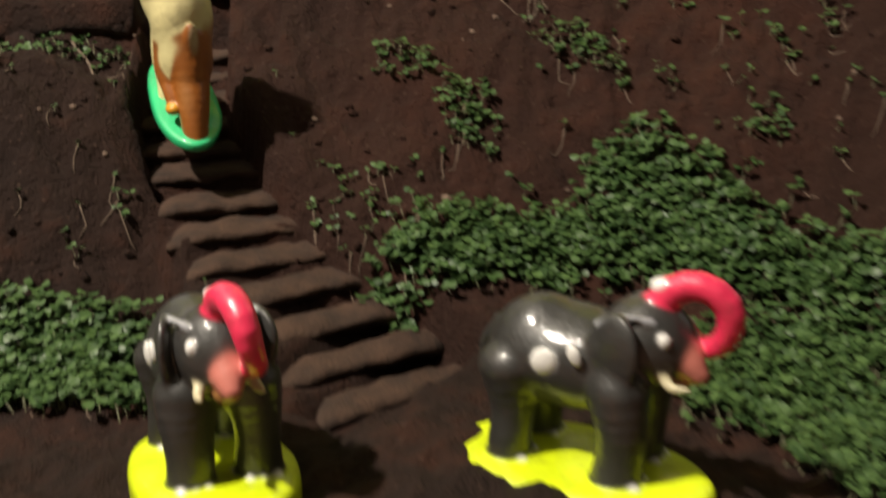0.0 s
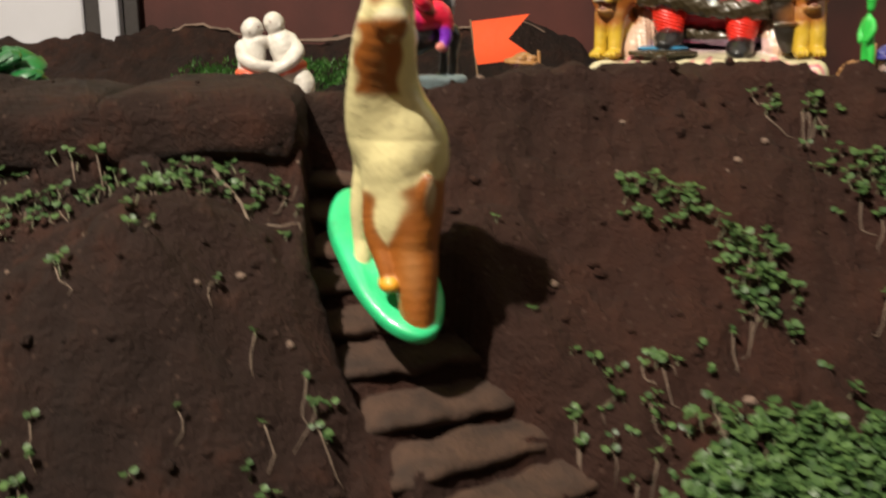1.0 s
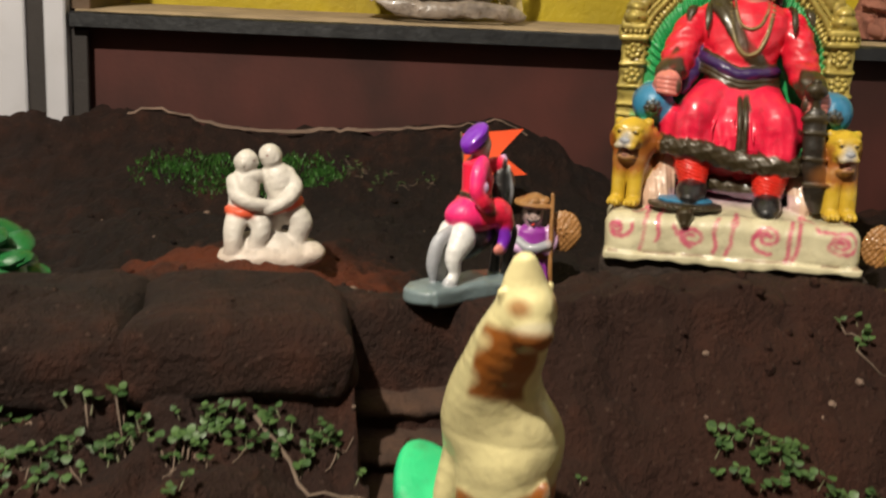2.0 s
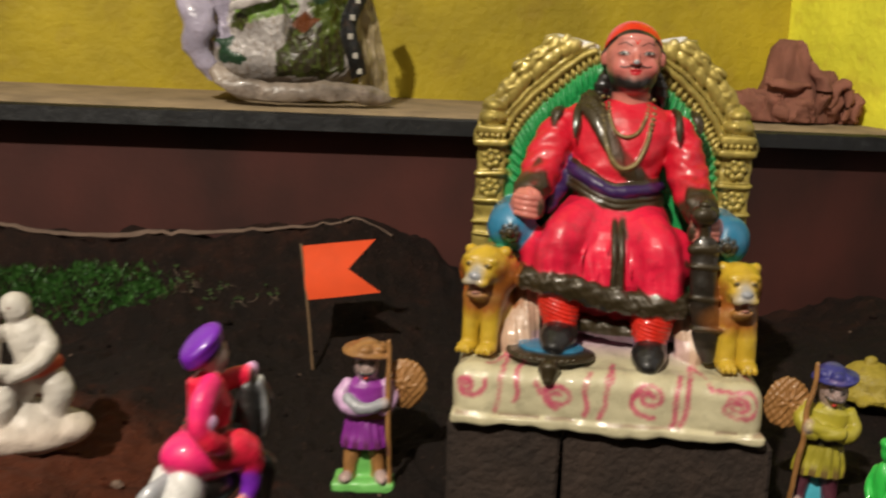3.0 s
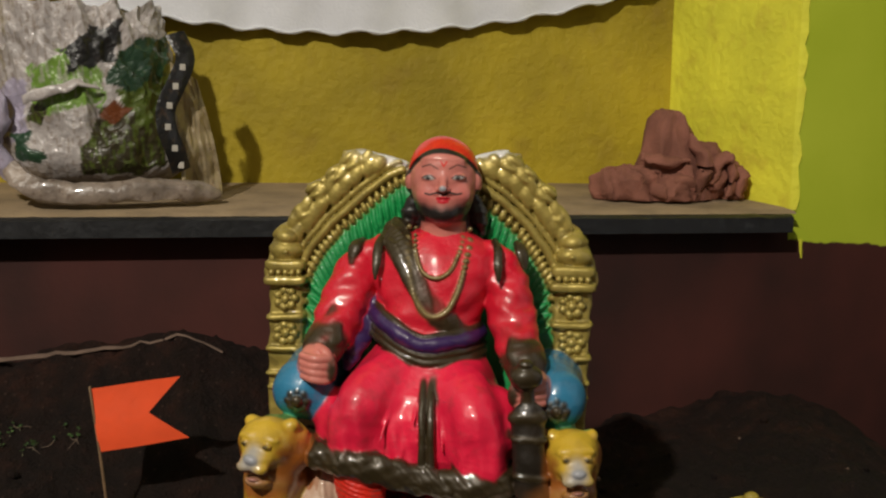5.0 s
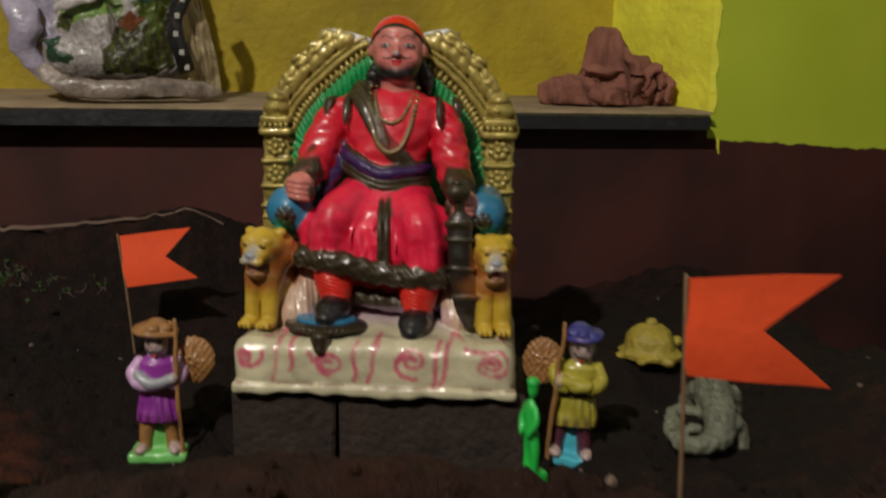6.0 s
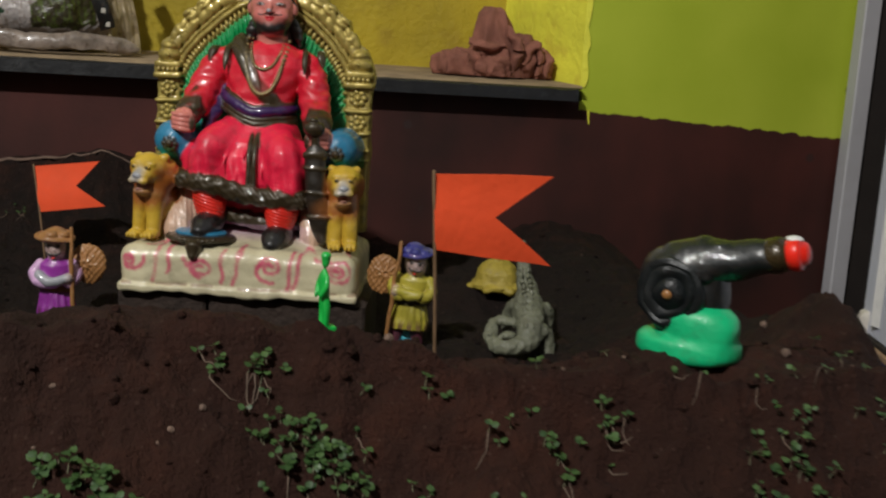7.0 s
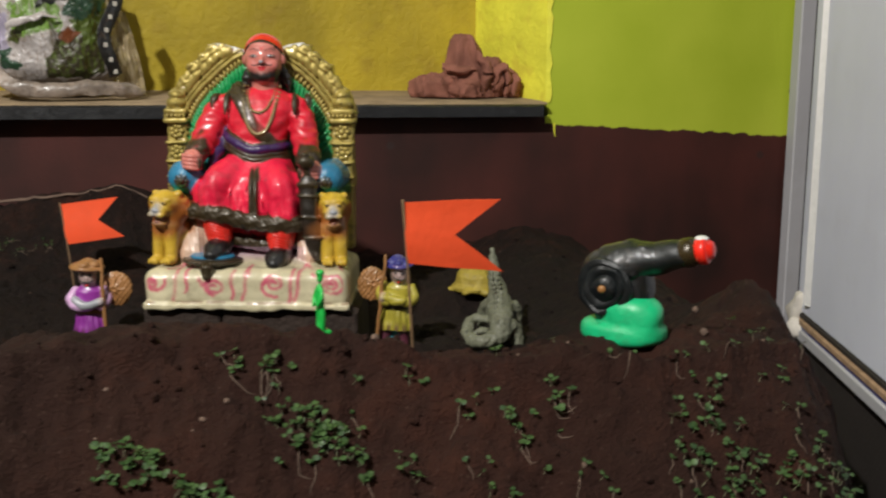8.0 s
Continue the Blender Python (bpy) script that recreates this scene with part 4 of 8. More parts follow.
LIPS = enamel("lip_red_enamel", (0.60, 0.015, 0.03))
EYEWHITE = enamel("eye_grey_enamel", (0.42, 0.36, 0.34))
ENAMEL = painted("brushed_enamel_paint")
CHALKY = painted("chalky_white_plaster", 0.5, 0.12, 0.3, 0.6, 0.14, 0.002)
CLAYISH = painted("dull_painted_plaster", 0.55, 0.05, 0.35, 0.7, 0.2, 0.003)
STICK = mat("thin_bamboo_stick", (0.20, 0.12, 0.06), 0.7, vary=0.3, scale=80)


# ---- the big seated figure on its throne: one plaster cast ----
def seated_king():
    s = Clay(0.0009, 0.0016)

    def ripple(rate, size, ax=2, slant=0.0):
        def f(x, y, z):
            q = (x, y, z)[ax] + slant * (x, y, z)[(ax + 1) % 3]
            return size * np.sin(rate * q + 1.3 * np.sin(90 * x + 60 * z)) + 0.4 * size * np.sin(2.3 * rate * q + 70 * y)
        return f

    # moulded cushion base on a thin flange
    def dents(x, y, z):
        return 0.0011 * np.sin(42 * x + 1) + 0.0007 * np.sin(120 * x + 70 * z) + 0.0005 * np.sin(260 * x + 90 * y)

    s.box((-0.1145, -0.002, 0.001), (0.1115, 0.140, 0.045), CREAM, 0.013, bump=dents)
    s.box((-0.1155, -0.0045, 0.0), (0.1130, 0.142, 0.0085), CREAM, 0.003, 0.0035, dents)
    s.sup((-0.002, 0.098, 0.044), (0.108, 0.078, 0.0115), CREAM, k=0.004)

    def on_base(x, q):
        """A place on the base's front: q runs from its foot (0) over the roll to the top (1)."""
        a = np.clip((q - 0.5) / 0.3, 0, 1) * math.pi / 2
        return (x, 0.011 - 0.013 * math.cos(a) + 0.05 * max(0.0, q - 0.8) / 0.2, (0.009 + 0.023 * min(1.0, q / 0.5)) + 0.013 * math.sin(a))

    def swirl(cx, cq, r, turns, tail=()):
        n = 34
        pts = [on_base(cx + r * (0.30 + 0.70 * i / n) * math.cos(2 * math.pi * turns * i / n + 1), cq + 15 * r * (0.30 + 0.70 * i / n) * math.sin(2 * math.pi * turns * i / n + 1)) for i in range(n + 1)]
        s.stroke(pts + [on_base(*q) for q in tail], 0.0020, MAGENTA, 0.0024, 0.85, 0.3)

    swirl(-0.106, 0.44, 0.0065, 1.2)
    swirl(-0.104, 0.46, 0.0140, 0.9)
    swirl(-0.0375, 0.34, 0.0120, 1.3, ((-0.052, 0.5), (-0.060, 0.82)))
    swirl(-0.034, 0.40, 0.0165, 0.55)
    swirl(0.030, 0.46, 0.0115, 1.35)
    swirl(0.030, 0.42, 0.0185, 0.62)
    swirl(0.092, 0.44, 0.0085, 1.2)
    swirl(0.092, 0.42, 0.0160, 1.0, ((0.074, 0.62), (0.062, 0.92)))
    for x0, x1, a, b in ((-0.082, -0.076, 0.05, 0.92), (-0.068, -0.066, 0.25, 0.82), (-0.0175, -0.0155, 0.10, 0.70), (-0.0065, 0.004, 0.08, 0.95), (0.0535, 0.060, 0.06, 0.9), (0.0475, 0.051, 0.02, 0.8), (0.001, 0.003, 0.6, 0.9), (-0.090, -0.070, 0.80, 0.95), (0.105, 0.098, 0.78, 0.9)):
        s.stroke([on_base(x0 + (x1 - x0) * i / 9 + 0.0012 * math.sin(0.8 * i), a + (b - a) * i / 9) for i in range(10)], 0.0020, MAGENTA, 0.0024, 0.85, 0.3)
    s.spot((0.014, 0.006, 0.052), (0.003, 0.006, 0.003), TAN)
    s.dab(lambda v: 0.55 * np.clip((v[:, 1] - 0.028) / 0.03, 0, 1) * (v[:, 2] < 0.064) * (np.abs(v[:, 0]) < 0.06), LILAC)
    # chipped foot of the flange
    s.dab(lambda v: 0.5 * np.clip((0.0105 - np.abs(v[:, 2] - 0.0088) * 6) / 0.006, 0, 1) * (np.sin(v[:, 0] * 120) * np.sin(v[:, 0] * 47 + 2) > -0.1) * (v[:, 1] < 0.01), DUSKY)

    # throne back: stepped crest, scooped behind the head
    Y, M = 0.118, -0.0055

    def T(x, z):
        return 1.017 * x, 1.032 * z

    crest = [(0.1095, 0.05), (0.1095, 0.198), (0.1125, 0.203), (0.1115, 0.212), (0.1085, 0.222), (0.103, 0.233), (0.095, 0.237), (0.090, 0.247), (0.0855, 0.250), (0.0845, 0.261), (0.076, 0.265), (0.066, 0.274), (0.061, 0.276), (0.060, 0.283), (0.048, 0.2845), (0.034, 0.278), (0.018, 0.272), (0.0, 0.270)]
    rim = [T(M + x, z) for x, z in crest] + [T(M - x, z) for x, z in crest[-2::-1]]

    def on_crest(x, z):
        hit = False
        for (x0, z0), (x1, z1) in zip(rim, rim[1:] + rim[:1]):
            if (z0 > z) != (z1 > z) and x < (x1 - x0) * (z - z0) / (z1 - z0) + x0:
                hit = not hit
        return hit

    s.prism(rim, Y + 0.006, Y + 0.034, GOLD, 0.0025, bump=ripple(160, 0.0005))
    half = [(0.086, 0.050), (0.086, 0.163), (0.082, 0.196), (0.072, 0.214), (0.060, 0.229), (0.041, 0.246), (0.0205, 0.261), (0.0, 0.268)]

    def arch_at(f, out=0.0):
        """A place along the pointed arch, f from -1 (one foot) over 0 (top) to 1; out widens it."""
        k = (1 - abs(f)) * 6 + 1
        i = min(int(k), 6)
        (x0, z0), (x1, z1) = half[i], half[i + 1]
        x, z = x0 + (x1 - x0) * (k - i), z0 + (z1 - z0) * (k - i)
        d = Vector((z1 - z0, x0 - x1)).normalized()
        return *T(M + math.copysign(x + d.x * out, f), z + d.y * out), math.degrees(math.atan2(d.y, d.x))

    s.prism([T(M - 0.086, 0.05), T(M + 0.086, 0.05)] + [T(M + x, z) for x, z in half[1:]] + [T(M - x, z) for x, z in half[-2:0:-1]], Y + 0.0035, Y + 0.0115, GREEN, 0.001)
    steps = [i / 40 for i in range(-40, 41)]
    for side in (-1, 1):
        fs = [f for f in steps if f * side > 0.12]
        s.tube([(arch_at(f, 0.0095)[0], Y + 0.003, arch_at(f, 0.0095)[1]) for f in fs], 0.0030, GOLD, k=0.001)
        s.tube([(arch_at(f, 0.0150)[0], Y + 0.004, arch_at(f, 0.0150)[1]) for f in fs], 0.0019, GOLD, k=0.001)
        for i in range(24):
            f = side * (0.13 + 0.85 * i / 23)
            x, z, a = arch_at(f, 0.0025)
            s.sup((x, Y + 0.003, z), (0.0040, 0.0028, 0.0023), GOLD, rot=(0, -side * (a + 20), 0), k=0.001)
            x, z, a = arch_at(f, -0.009)
            s.sup((x, Y + 0.003, z), (0.0085, 0.0030, 0.0021), GREEN, rot=(0, -side * (a + 28), 0), k=0.0012)
            x, z, a = arch_at(f, -0.018)
            s.sup((x, Y + 0.0038, z), (0.0060, 0.0018, 0.0016), GREEN, rot=(0, -side * (a + 50), 0), k=0.0012)
        # rows of slanting leaves between the mouldings and the stepped edge
        for i in range(14):
            f = side * (0.155 + 0.060 * i)
            for out, swing, long, r in ((0.0175, 60, 0.0185, 0.0044), (0.0245, 38, 0.0125, 0.0038)):
                x, z, a = arch_at(f + side * (0.02 if out > 0.02 else 0.0), out)
                w = radians(a + swing)
                d = Vector((side * math.cos(w), 0, math.sin(w)))
                c = Vector((x, Y + 0.0058, z))
                while long > 0.005 and not on_crest(*(c + d * (long - 0.001)).xz):
                    long -= 0.0015
                if long < 0.005 or not on_crest(x, z):
                    continue
                s.tube([c, c + d * long * 0.4 + Vector((0.0012 * side, -0.0030, -0.0010)), c + d * long * 0.75 + Vector((-0.0010 * side, -0.0024, 0.0012)), c + d * long], [0.0016, r, r * 0.8, 0.0010], GOLD, flat=0.5, side=(0, 1, 0), k=0.0007)
        for x, z, r in ((0.1015, 0.2290, 0.0052), (0.0880, 0.2455, 0.0050), (0.0795, 0.2600, 0.0050), (0.0560, 0.2790, 0.0058), (0.0665, 0.2705, 0.0046)):
            x, z = T(M + side * x, z)
            s.sup((x, Y + 0.005, z), (r * 1.35, 0.0040, r * 0.62), GOLD, rot=(0, side * 38, 0), k=0.001)
            s.sup((x - side * 0.003, Y + 0.004, z - 0.005), (r * 1.3, 0.0040, r * 0.5), GOLD, rot=(0, side * 25, 0), k=0.001)
        # jambs with moulded blocks, caps and rosettes
        X = 1.017 * (M + side * 0.0975)
        s.box((X - 0.0122, Y - 0.001, 0.05), (X + 0.0122, Y + 0.014, 0.205), GOLD, 0.0025, bump=ripple(220, 0.0004))
        for z, w, h, d in ((0.203, 0.0155, 0.0036, 0.006), (0.2135, 0.0145, 0.0042, 0.005), (0.1775, 0.0140, 0.0024, 0.004), (0.155, 0.0140, 0.0022, 0.004), (0.1365, 0.0135, 0.0018, 0.003), (0.126, 0.0130, 0.0015, 0.002)):
            s.sup((X, Y + 0.004, z), (w, d + 0.006, h), GOLD, 0.5, 0.3, k=0.0008)
        s.sup((X, Y + 0.003, 0.2235), (0.0125, 0.0095, 0.0075), GOLD, k=0.001)
        s.sup((X - side * 0.001, Y + 0.003, 0.2330), (0.0085, 0.0080, 0.0060), GOLD, k=0.001)
        s.sup((X - side * 0.001, Y + 0.001, 0.2235), (0.0036, 0.0095, 0.0034), GOLD, k=0.0006)
        for k in range(5):
            s.sup((X - 0.0095 + 0.0048 * k, Y - 0.005, 0.2085), (0.0022, 0.003, 0.0020), GOLD, k=0.0006)
        for zc in (0.1905, 0.166):
            for k in range(7):
                w = 2 * math.pi * k / 7
                s.sup((X + 0.0064 * math.cos(w), Y - 0.002, zc + 0.0060 * math.sin(w)), (0.0031, 0.003, 0.0028), GOLD, k=0.0007)
            s.sup((X, Y - 0.003, zc), (0.0032, 0.003, 0.0032), GOLD, k=0.0006)
    # dark tarnish in the hollows of the gilding, bare plaster along the scooped top edge
    s.dab(lambda v: 0.35 * (v[:, 1] > Y - 0.004) * (v[:, 1] < Y + 0.02) * (np.sin(v[:, 0] * 310 + 2 * np.sin(v[:, 2] * 170)) * np.sin(v[:, 2] * 270) > 0.45) * (np.abs(v[:, 0] - M) > 0.088), OLD_GOLD)
    s.sup((-0.0405, Y + 0.013, 0.2868), (0.0205, 0.0095, 0.0036), WHITE, 0.6, 0.5, rot=(0, 11, 0), k=0.0008)
    s.sup((0.0350, Y + 0.013, 0.2905), (0.0130, 0.0090, 0.0034), WHITE, 0.6, 0.5, rot=(0, -14, 0), k=0.0008)

    # arm bolsters with rosettes on their domed ends
    for x, z in ((-0.0815, 0.1410), (0.0815, 0.1400)):
        s.tube([(x, 0.064, z), (x, 0.125, z)], 0.0195, BLUE)
        s.dab(lambda v, x=x, z=z: 0.7 * np.clip((z - 0.006 - v[:, 2]) / 0.008, 0, 1) * (np.abs(v[:, 0] - x) < 0.021) * (np.abs(v[:, 0]) > 0.0755) * (v[:, 2] > z - 0.021) * (v[:, 1] > 0.042), GREEN)
        for k in range(8):
            w = 2 * math.pi * k / 8
            s.sup((x + 0.0056 * math.cos(w), 0.0470, z - 0.003 + 0.0056 * math.sin(w)), (0.0030, 0.0032, 0.0030), OLD_GOLD, k=0.0006)
        s.sup((x, 0.0450, z - 0.003), (0.0040, 0.0040, 0.0040), OLD_GOLD, k=0.0006)
        s.box((x - 0.015, 0.068, 0.052), (x + 0.015, 0.122, 0.122), CREAM, 0.005)
    s.tube([(-0.068, 0.066, 0.100), (-0.067, 0.058, 0.078), (-0.071, 0.050, 0.056)], [0.009, 0.0125, 0.0170], PEACH, k=0.004, bump=ripple(480, 0.0007, 0, 0.4))
    s.tube([(0.056, 0.060, 0.086), (0.058, 0.054, 0.070), (0.062, 0.048, 0.054)], [0.008, 0.010, 0.012], PEACH, k=0.004, bump=ripple(480, 0.0007, 0, 0.4))

    # lions: breast and forelegs, shaggy mane, open mouth
    for x, y, yaw, drop, slim in ((-0.0975, 0.040, -16, 0.0, 1.0), (0.0915, 0.040, 7, -0.001, 0.9)):
        turn = Matrix.Translation((x, y, 0.047)) @ Matrix.Rotation(radians(yaw), 4, "Z")

        def at(px, py, pz):
            return tuple(turn @ Vector((px * slim, py, pz)))

        def lump(c, r, paint, tilt=0.0, **kw):
            s.sup(at(*c), (r[0] * slim, r[1], r[2]), paint, rot=(tilt, 0, yaw), **kw)

        def shag(px, py, pz):
            a = np.arctan2(py - y, px - x)
            return 0.0008 * np.sin(13 * a + 160 * pz) + 0.0004 * np.sin(29 * a - 90 * pz)

        for dx in (-0.0080, 0.0080):
            s.tube([at(dx, -0.007, 0.004), at(dx * 0.98, -0.006, 0.018), at(dx * 0.9, -0.002, 0.040)], [0.0072, 0.0073, 0.0092], YELLOW, k=0.0008)
            lump((dx * 1.05, -0.0125, 0.004), (0.0078, 0.0080, 0.0050), YELLOW)
            for k in (-1, 0, 1):
                lump((dx * 1.05 + 0.0045 * k, -0.0192, 0.003), (0.0021, 0.0032, 0.0030), YELLOW, k=0.0005)
        lump((0, 0.022, 0.026), (0.019, 0.024, 0.030), YELLOW)
        lump((0, 0.004, 0.046), (0.0175, 0.0165, 0.021), ORANGE, k=0.004, bump=shag)
        lump((0, 0.007, 0.060 + drop), (0.0235, 0.0180, 0.0205), ORANGE, k=0.003, bump=shag)
        lump((0, -0.003, 0.0665 + drop), (0.0185, 0.0165, 0.0155), YELLOW, k=0.003)
        lump((0, -0.0160, 0.0600 + drop), (0.0104, 0.0092, 0.0072), YELLOW, k=0.003)
        lump((0, -0.0140, 0.0452 + drop), (0.0090, 0.0085, 0.0042), YELLOW, -14, k=0.002)
        for dx in (-1, 1):
            lump((dx * 0.0046, -0.0215, 0.0560 + drop), (0.0060, 0.0046, 0.0036), YELLOW, k=0.0022)
            lump((dx * 0.0138, 0.002, 0.0776 + drop), (0.0046, 0.0048, 0.0040), YELLOW, k=0.003)
            lump((dx * 0.0070, -0.0150, 0.0728 + drop), (0.0058, 0.0032, 0.0024), YELLOW, k=0.004)
            lump((dx * 0.0075, -0.0185, 0.0690 + drop), (0.0030, 0.0022, 0.0020), YELLOW, k=0.0006)
            s.spot(at(dx * 0.0075, -0.0205, 0.0690 + drop), (0.0021, 0.0030, 0.0015), BLACK, (0, 0, yaw), 0.3)
            s.stroke([at(dx * 0.0040, -0.0195, 0.0700 + drop), at(dx * 0.0075, -0.0200, 0.0712 + drop), at(dx * 0.0110, -0.0180, 0.0700 + drop)], 0.0006, TAN, 0.0008, 0.8)
            s.spot(at(dx * 0.0160, -0.004, 0.060 + drop), (0.0050 if dx * x < 0 < x else 0.0065, 0.012, 0.013), ORANGE, (0, 0, yaw), 0.5, 0.85)
        lump((0, -0.0240, 0.0612 + drop), (0.0046, 0.0030, 0.0030), GREYISH, k=0.0008)
        s.spot(at(0, -0.022, 0.0635 + drop), (0.0052, 0.007, 0.0072), GREYISH, (0, 0, yaw), 0.6, 0.8)
        s.spot(at(-0.004, -0.0235, 0.0570 + drop), (0.0080, 0.006, 0.0042), GREYISH, (0, 0, yaw), 0.7, 0.75)
        s.spot(at(0, -0.021, 0.0470 + drop), (0.0062, 0.006, 0.0030), GREYISH, (0, 0, yaw), 0.7, 0.6)
        s.spot(at(0, -0.020, 0.0525 + drop), (0.0098, 0.008, 0.0030), TARNISH, (0, 0, yaw), 0.7, 0.6)
        s.spot(at(0, -0.0175, 0.0400 + drop), (0.0085, 0.009, 0.0045), TARNISH, (0, 0, yaw), 0.9, 0.7)
        lump((0, -0.0205, 0.0505 + drop), (0.0074, 0.0095, 0.0036), MAGENTA, -8, cut=True, k=0.0012)
        lump((0, -0.0180, 0.0480 + drop), (0.0044, 0.0058, 0.0014), SKIN, -10, k=0.0006)
        for k in (-1, 1):
            lump((k * 0.0046, -0.0215, 0.0530 + drop), (0.0009, 0.0010, 0.0016), WHITE, k=0.0003)
        s.spot(at(0, -0.006, 0.0395), (0.022, 0.024, 0.0105), ORANGE, (0, 0, yaw), 0.5, 0.9)
        inv = np.array(turn.inverted(), np.float32)

        def mane(v, inv=inv, drop=drop, slim=slim):
            q = v @ inv[:3, :3].T + inv[:3, 3]
            side = np.clip((np.abs(q[:, 0]) / slim - 0.0112 + 0.0012 * np.sin(q[:, 2] * 700)) / 0.004, 0, 1) * np.clip((0.0700 + drop - q[:, 2]) / 0.006, 0, 1)
            under = np.clip((0.0440 + drop - q[:, 2]) / 0.005, 0, 1)
            ours = (np.abs(q[:, 0]) < 0.026) & (q[:, 1] < 0.022) & (q[:, 1] > -0.03) & (q[:, 2] > 0.034 + 0.002 * np.sin(q[:, 0] * 900)) & (q[:, 2] < 0.078) & ((v[:, 0] > 0.0785) | (v[:, 0] < 0) | (v[:, 1] > 0.042))
            return 0.9 * np.maximum(side, under) * ours * (0.75 + 0.25 * np.sin(q[:, 0] * 500 + q[:, 2] * 300))

        s.dab(mane, ORANGE)
        s.dab(lambda v, a=at(0, 0, 0.0435 + drop): 0.75 * np.exp(-((v[:, 0] - a[0]) / 0.017) ** 2 - ((v[:, 2] - a[2]) / 0.0055) ** 2) * (v[:, 1] < 0.045) * (v[:, 1] > 0.018), TAN)
        s.dab(lambda v, a=at(0, 0, 0.068 + drop): np.clip((v[:, 2] - a[2]) / 0.006, 0, 1) * (np.abs(v[:, 0] - a[0]) < 0.022) * (v[:, 1] < 0.052) * (v[:, 2] < 0.1225) * ((v[:, 0] > 0.0765) | (v[:, 0] < 0)) * 0.8, YELLOW)

    # footstool on one foot
    s.sup((-0.0445, 0.028, 0.0510), (0.0330, 0.0280, 0.0052), OLD_GOLD, k=0.001)
    s.sup((-0.0445, 0.026, 0.0450), (0.0215, 0.0200, 0.0085), OLD_GOLD, k=0.002)
    s.tube([(-0.0445, 0.001, 0.044), (-0.0445, -0.003, 0.037)], [0.0085, 0.0040], OLD_GOLD)
    s.beads([(-0.0445 + 0.0315 * math.cos(w), 0.028 + 0.0265 * math.sin(w), 0.0520) for w in [2 * math.pi * i / 40 for i in range(40)]], 0.0017, OLD_GOLD)
    s.sup((-0.0445, 0.029, 0.0560), (0.0245, 0.0205, 0.0030), BLUE, k=0.0006)
    # wrapped leggings and soft boots
    for knee, ankle, toe in (((-0.0420, 0.050, 0.100), (-0.0385, 0.041, 0.0700), (-0.0425, 0.014, 0.0595)), ((0.0315, 0.048, 0.092), (0.0305, 0.039, 0.0610), (0.0275, 0.013, 0.0500))):
        s.tube([knee, tuple(0.55 * a + 0.45 * b for a, b in zip(knee, ankle)), ankle], [0.0185, 0.0168, 0.0112], RED, bump=ripple(1900, 0.0004, 2, 0.25))
        a, b = Vector(ankle), Vector(toe)
        s.sup(tuple(a + Vector((0, 0.001, -0.004))), (0.0135, 0.0140, 0.0110), BLACK)
        s.tube([a + Vector((0, 0, -0.006)), a.lerp(b, 0.5) + Vector((0, 0, -0.001)), b], [0.0125, 0.0135, 0.0085], BLACK, flat=0.8)
    # under-robe with its gathered border
    s.loft([((-0.004, 0.080, 0.060), 0.056, 0.022), ((-0.004, 0.078, 0.080), 0.058, 0.024), ((-0.005, 0.076, 0.104), 0.060, 0.030)], RED_ROBE)

    def gathers(x, y, z):
        return 0.0006 * np.sin(420 * x + 160 * y + 1.5 * np.sin(200 * z)) + 0.0005 * np.sin(800 * z + 300 * x) * np.sin(500 * x)

    s.tube([(-0.066, 0.074, 0.096), (-0.064, 0.066, 0.086), (-0.054, 0.060, 0.078), (-0.035, 0.056, 0.0715), (-0.010, 0.053, 0.0690), (0.015, 0.053, 0.0650), (0.040, 0.057, 0.0655), (0.055, 0.064, 0.071), (0.058, 0.074, 0.080)], 0.0080, OLD_GOLD, bump=gathers)

    # coat skirt: thighs run forward from the waist, fall over the knees, hang between them
    def folds(x, y, z):
        low = np.clip((0.150 - z) / 0.04, 0, 1)
        return low * (0.0011 * np.sin(260 * x + 3 * np.sin(60 * z + 40 * x)) + 0.0006 * np.sin(610 * x + 50 * z)) * (y < 0.075) + 0.0005 * np.sin(170 * z + 120 * x)

    s.loft([((-0.008, 0.080, 0.092), 0.0670, 0.040), ((-0.0100, 0.077, 0.104), 0.0680, 0.0425), ((-0.0095, 0.077, 0.116), 0.0650, 0.0415), ((-0.0075, 0.078, 0.130), 0.0590, 0.0390), ((-0.006, 0.081, 0.143), 0.0510, 0.0355), ((-0.004, 0.086, 0.154), 0.0430, 0.030), ((-0.003, 0.090, 0.166), 0.0340, 0.025)], RED_ROBE, bump=folds)
    s.tube([(-0.018, 0.082, 0.150), (-0.032, 0.058, 0.1465), (-0.041, 0.0450, 0.137), (-0.046, 0.0440, 0.110)], [0.0170, 0.0178, 0.0170, 0.0160], RED_ROBE, k=0.010, bump=folds)
    s.tube([(0.016, 0.082, 0.148), (0.024, 0.058, 0.142), (0.031, 0.0435, 0.130), (0.036, 0.0430, 0.104)], [0.0170, 0.0178, 0.0172, 0.0165], RED_ROBE, k=0.010, bump=folds)
    s.sup((0.046, 0.061, 0.122), (0.0150, 0.0190, 0.0260), RED_ROBE, k=0.008, bump=folds)
    s.sup((-0.060, 0.063, 0.120), (0.0135, 0.0180, 0.0220), RED_ROBE, k=0.008, bump=folds)
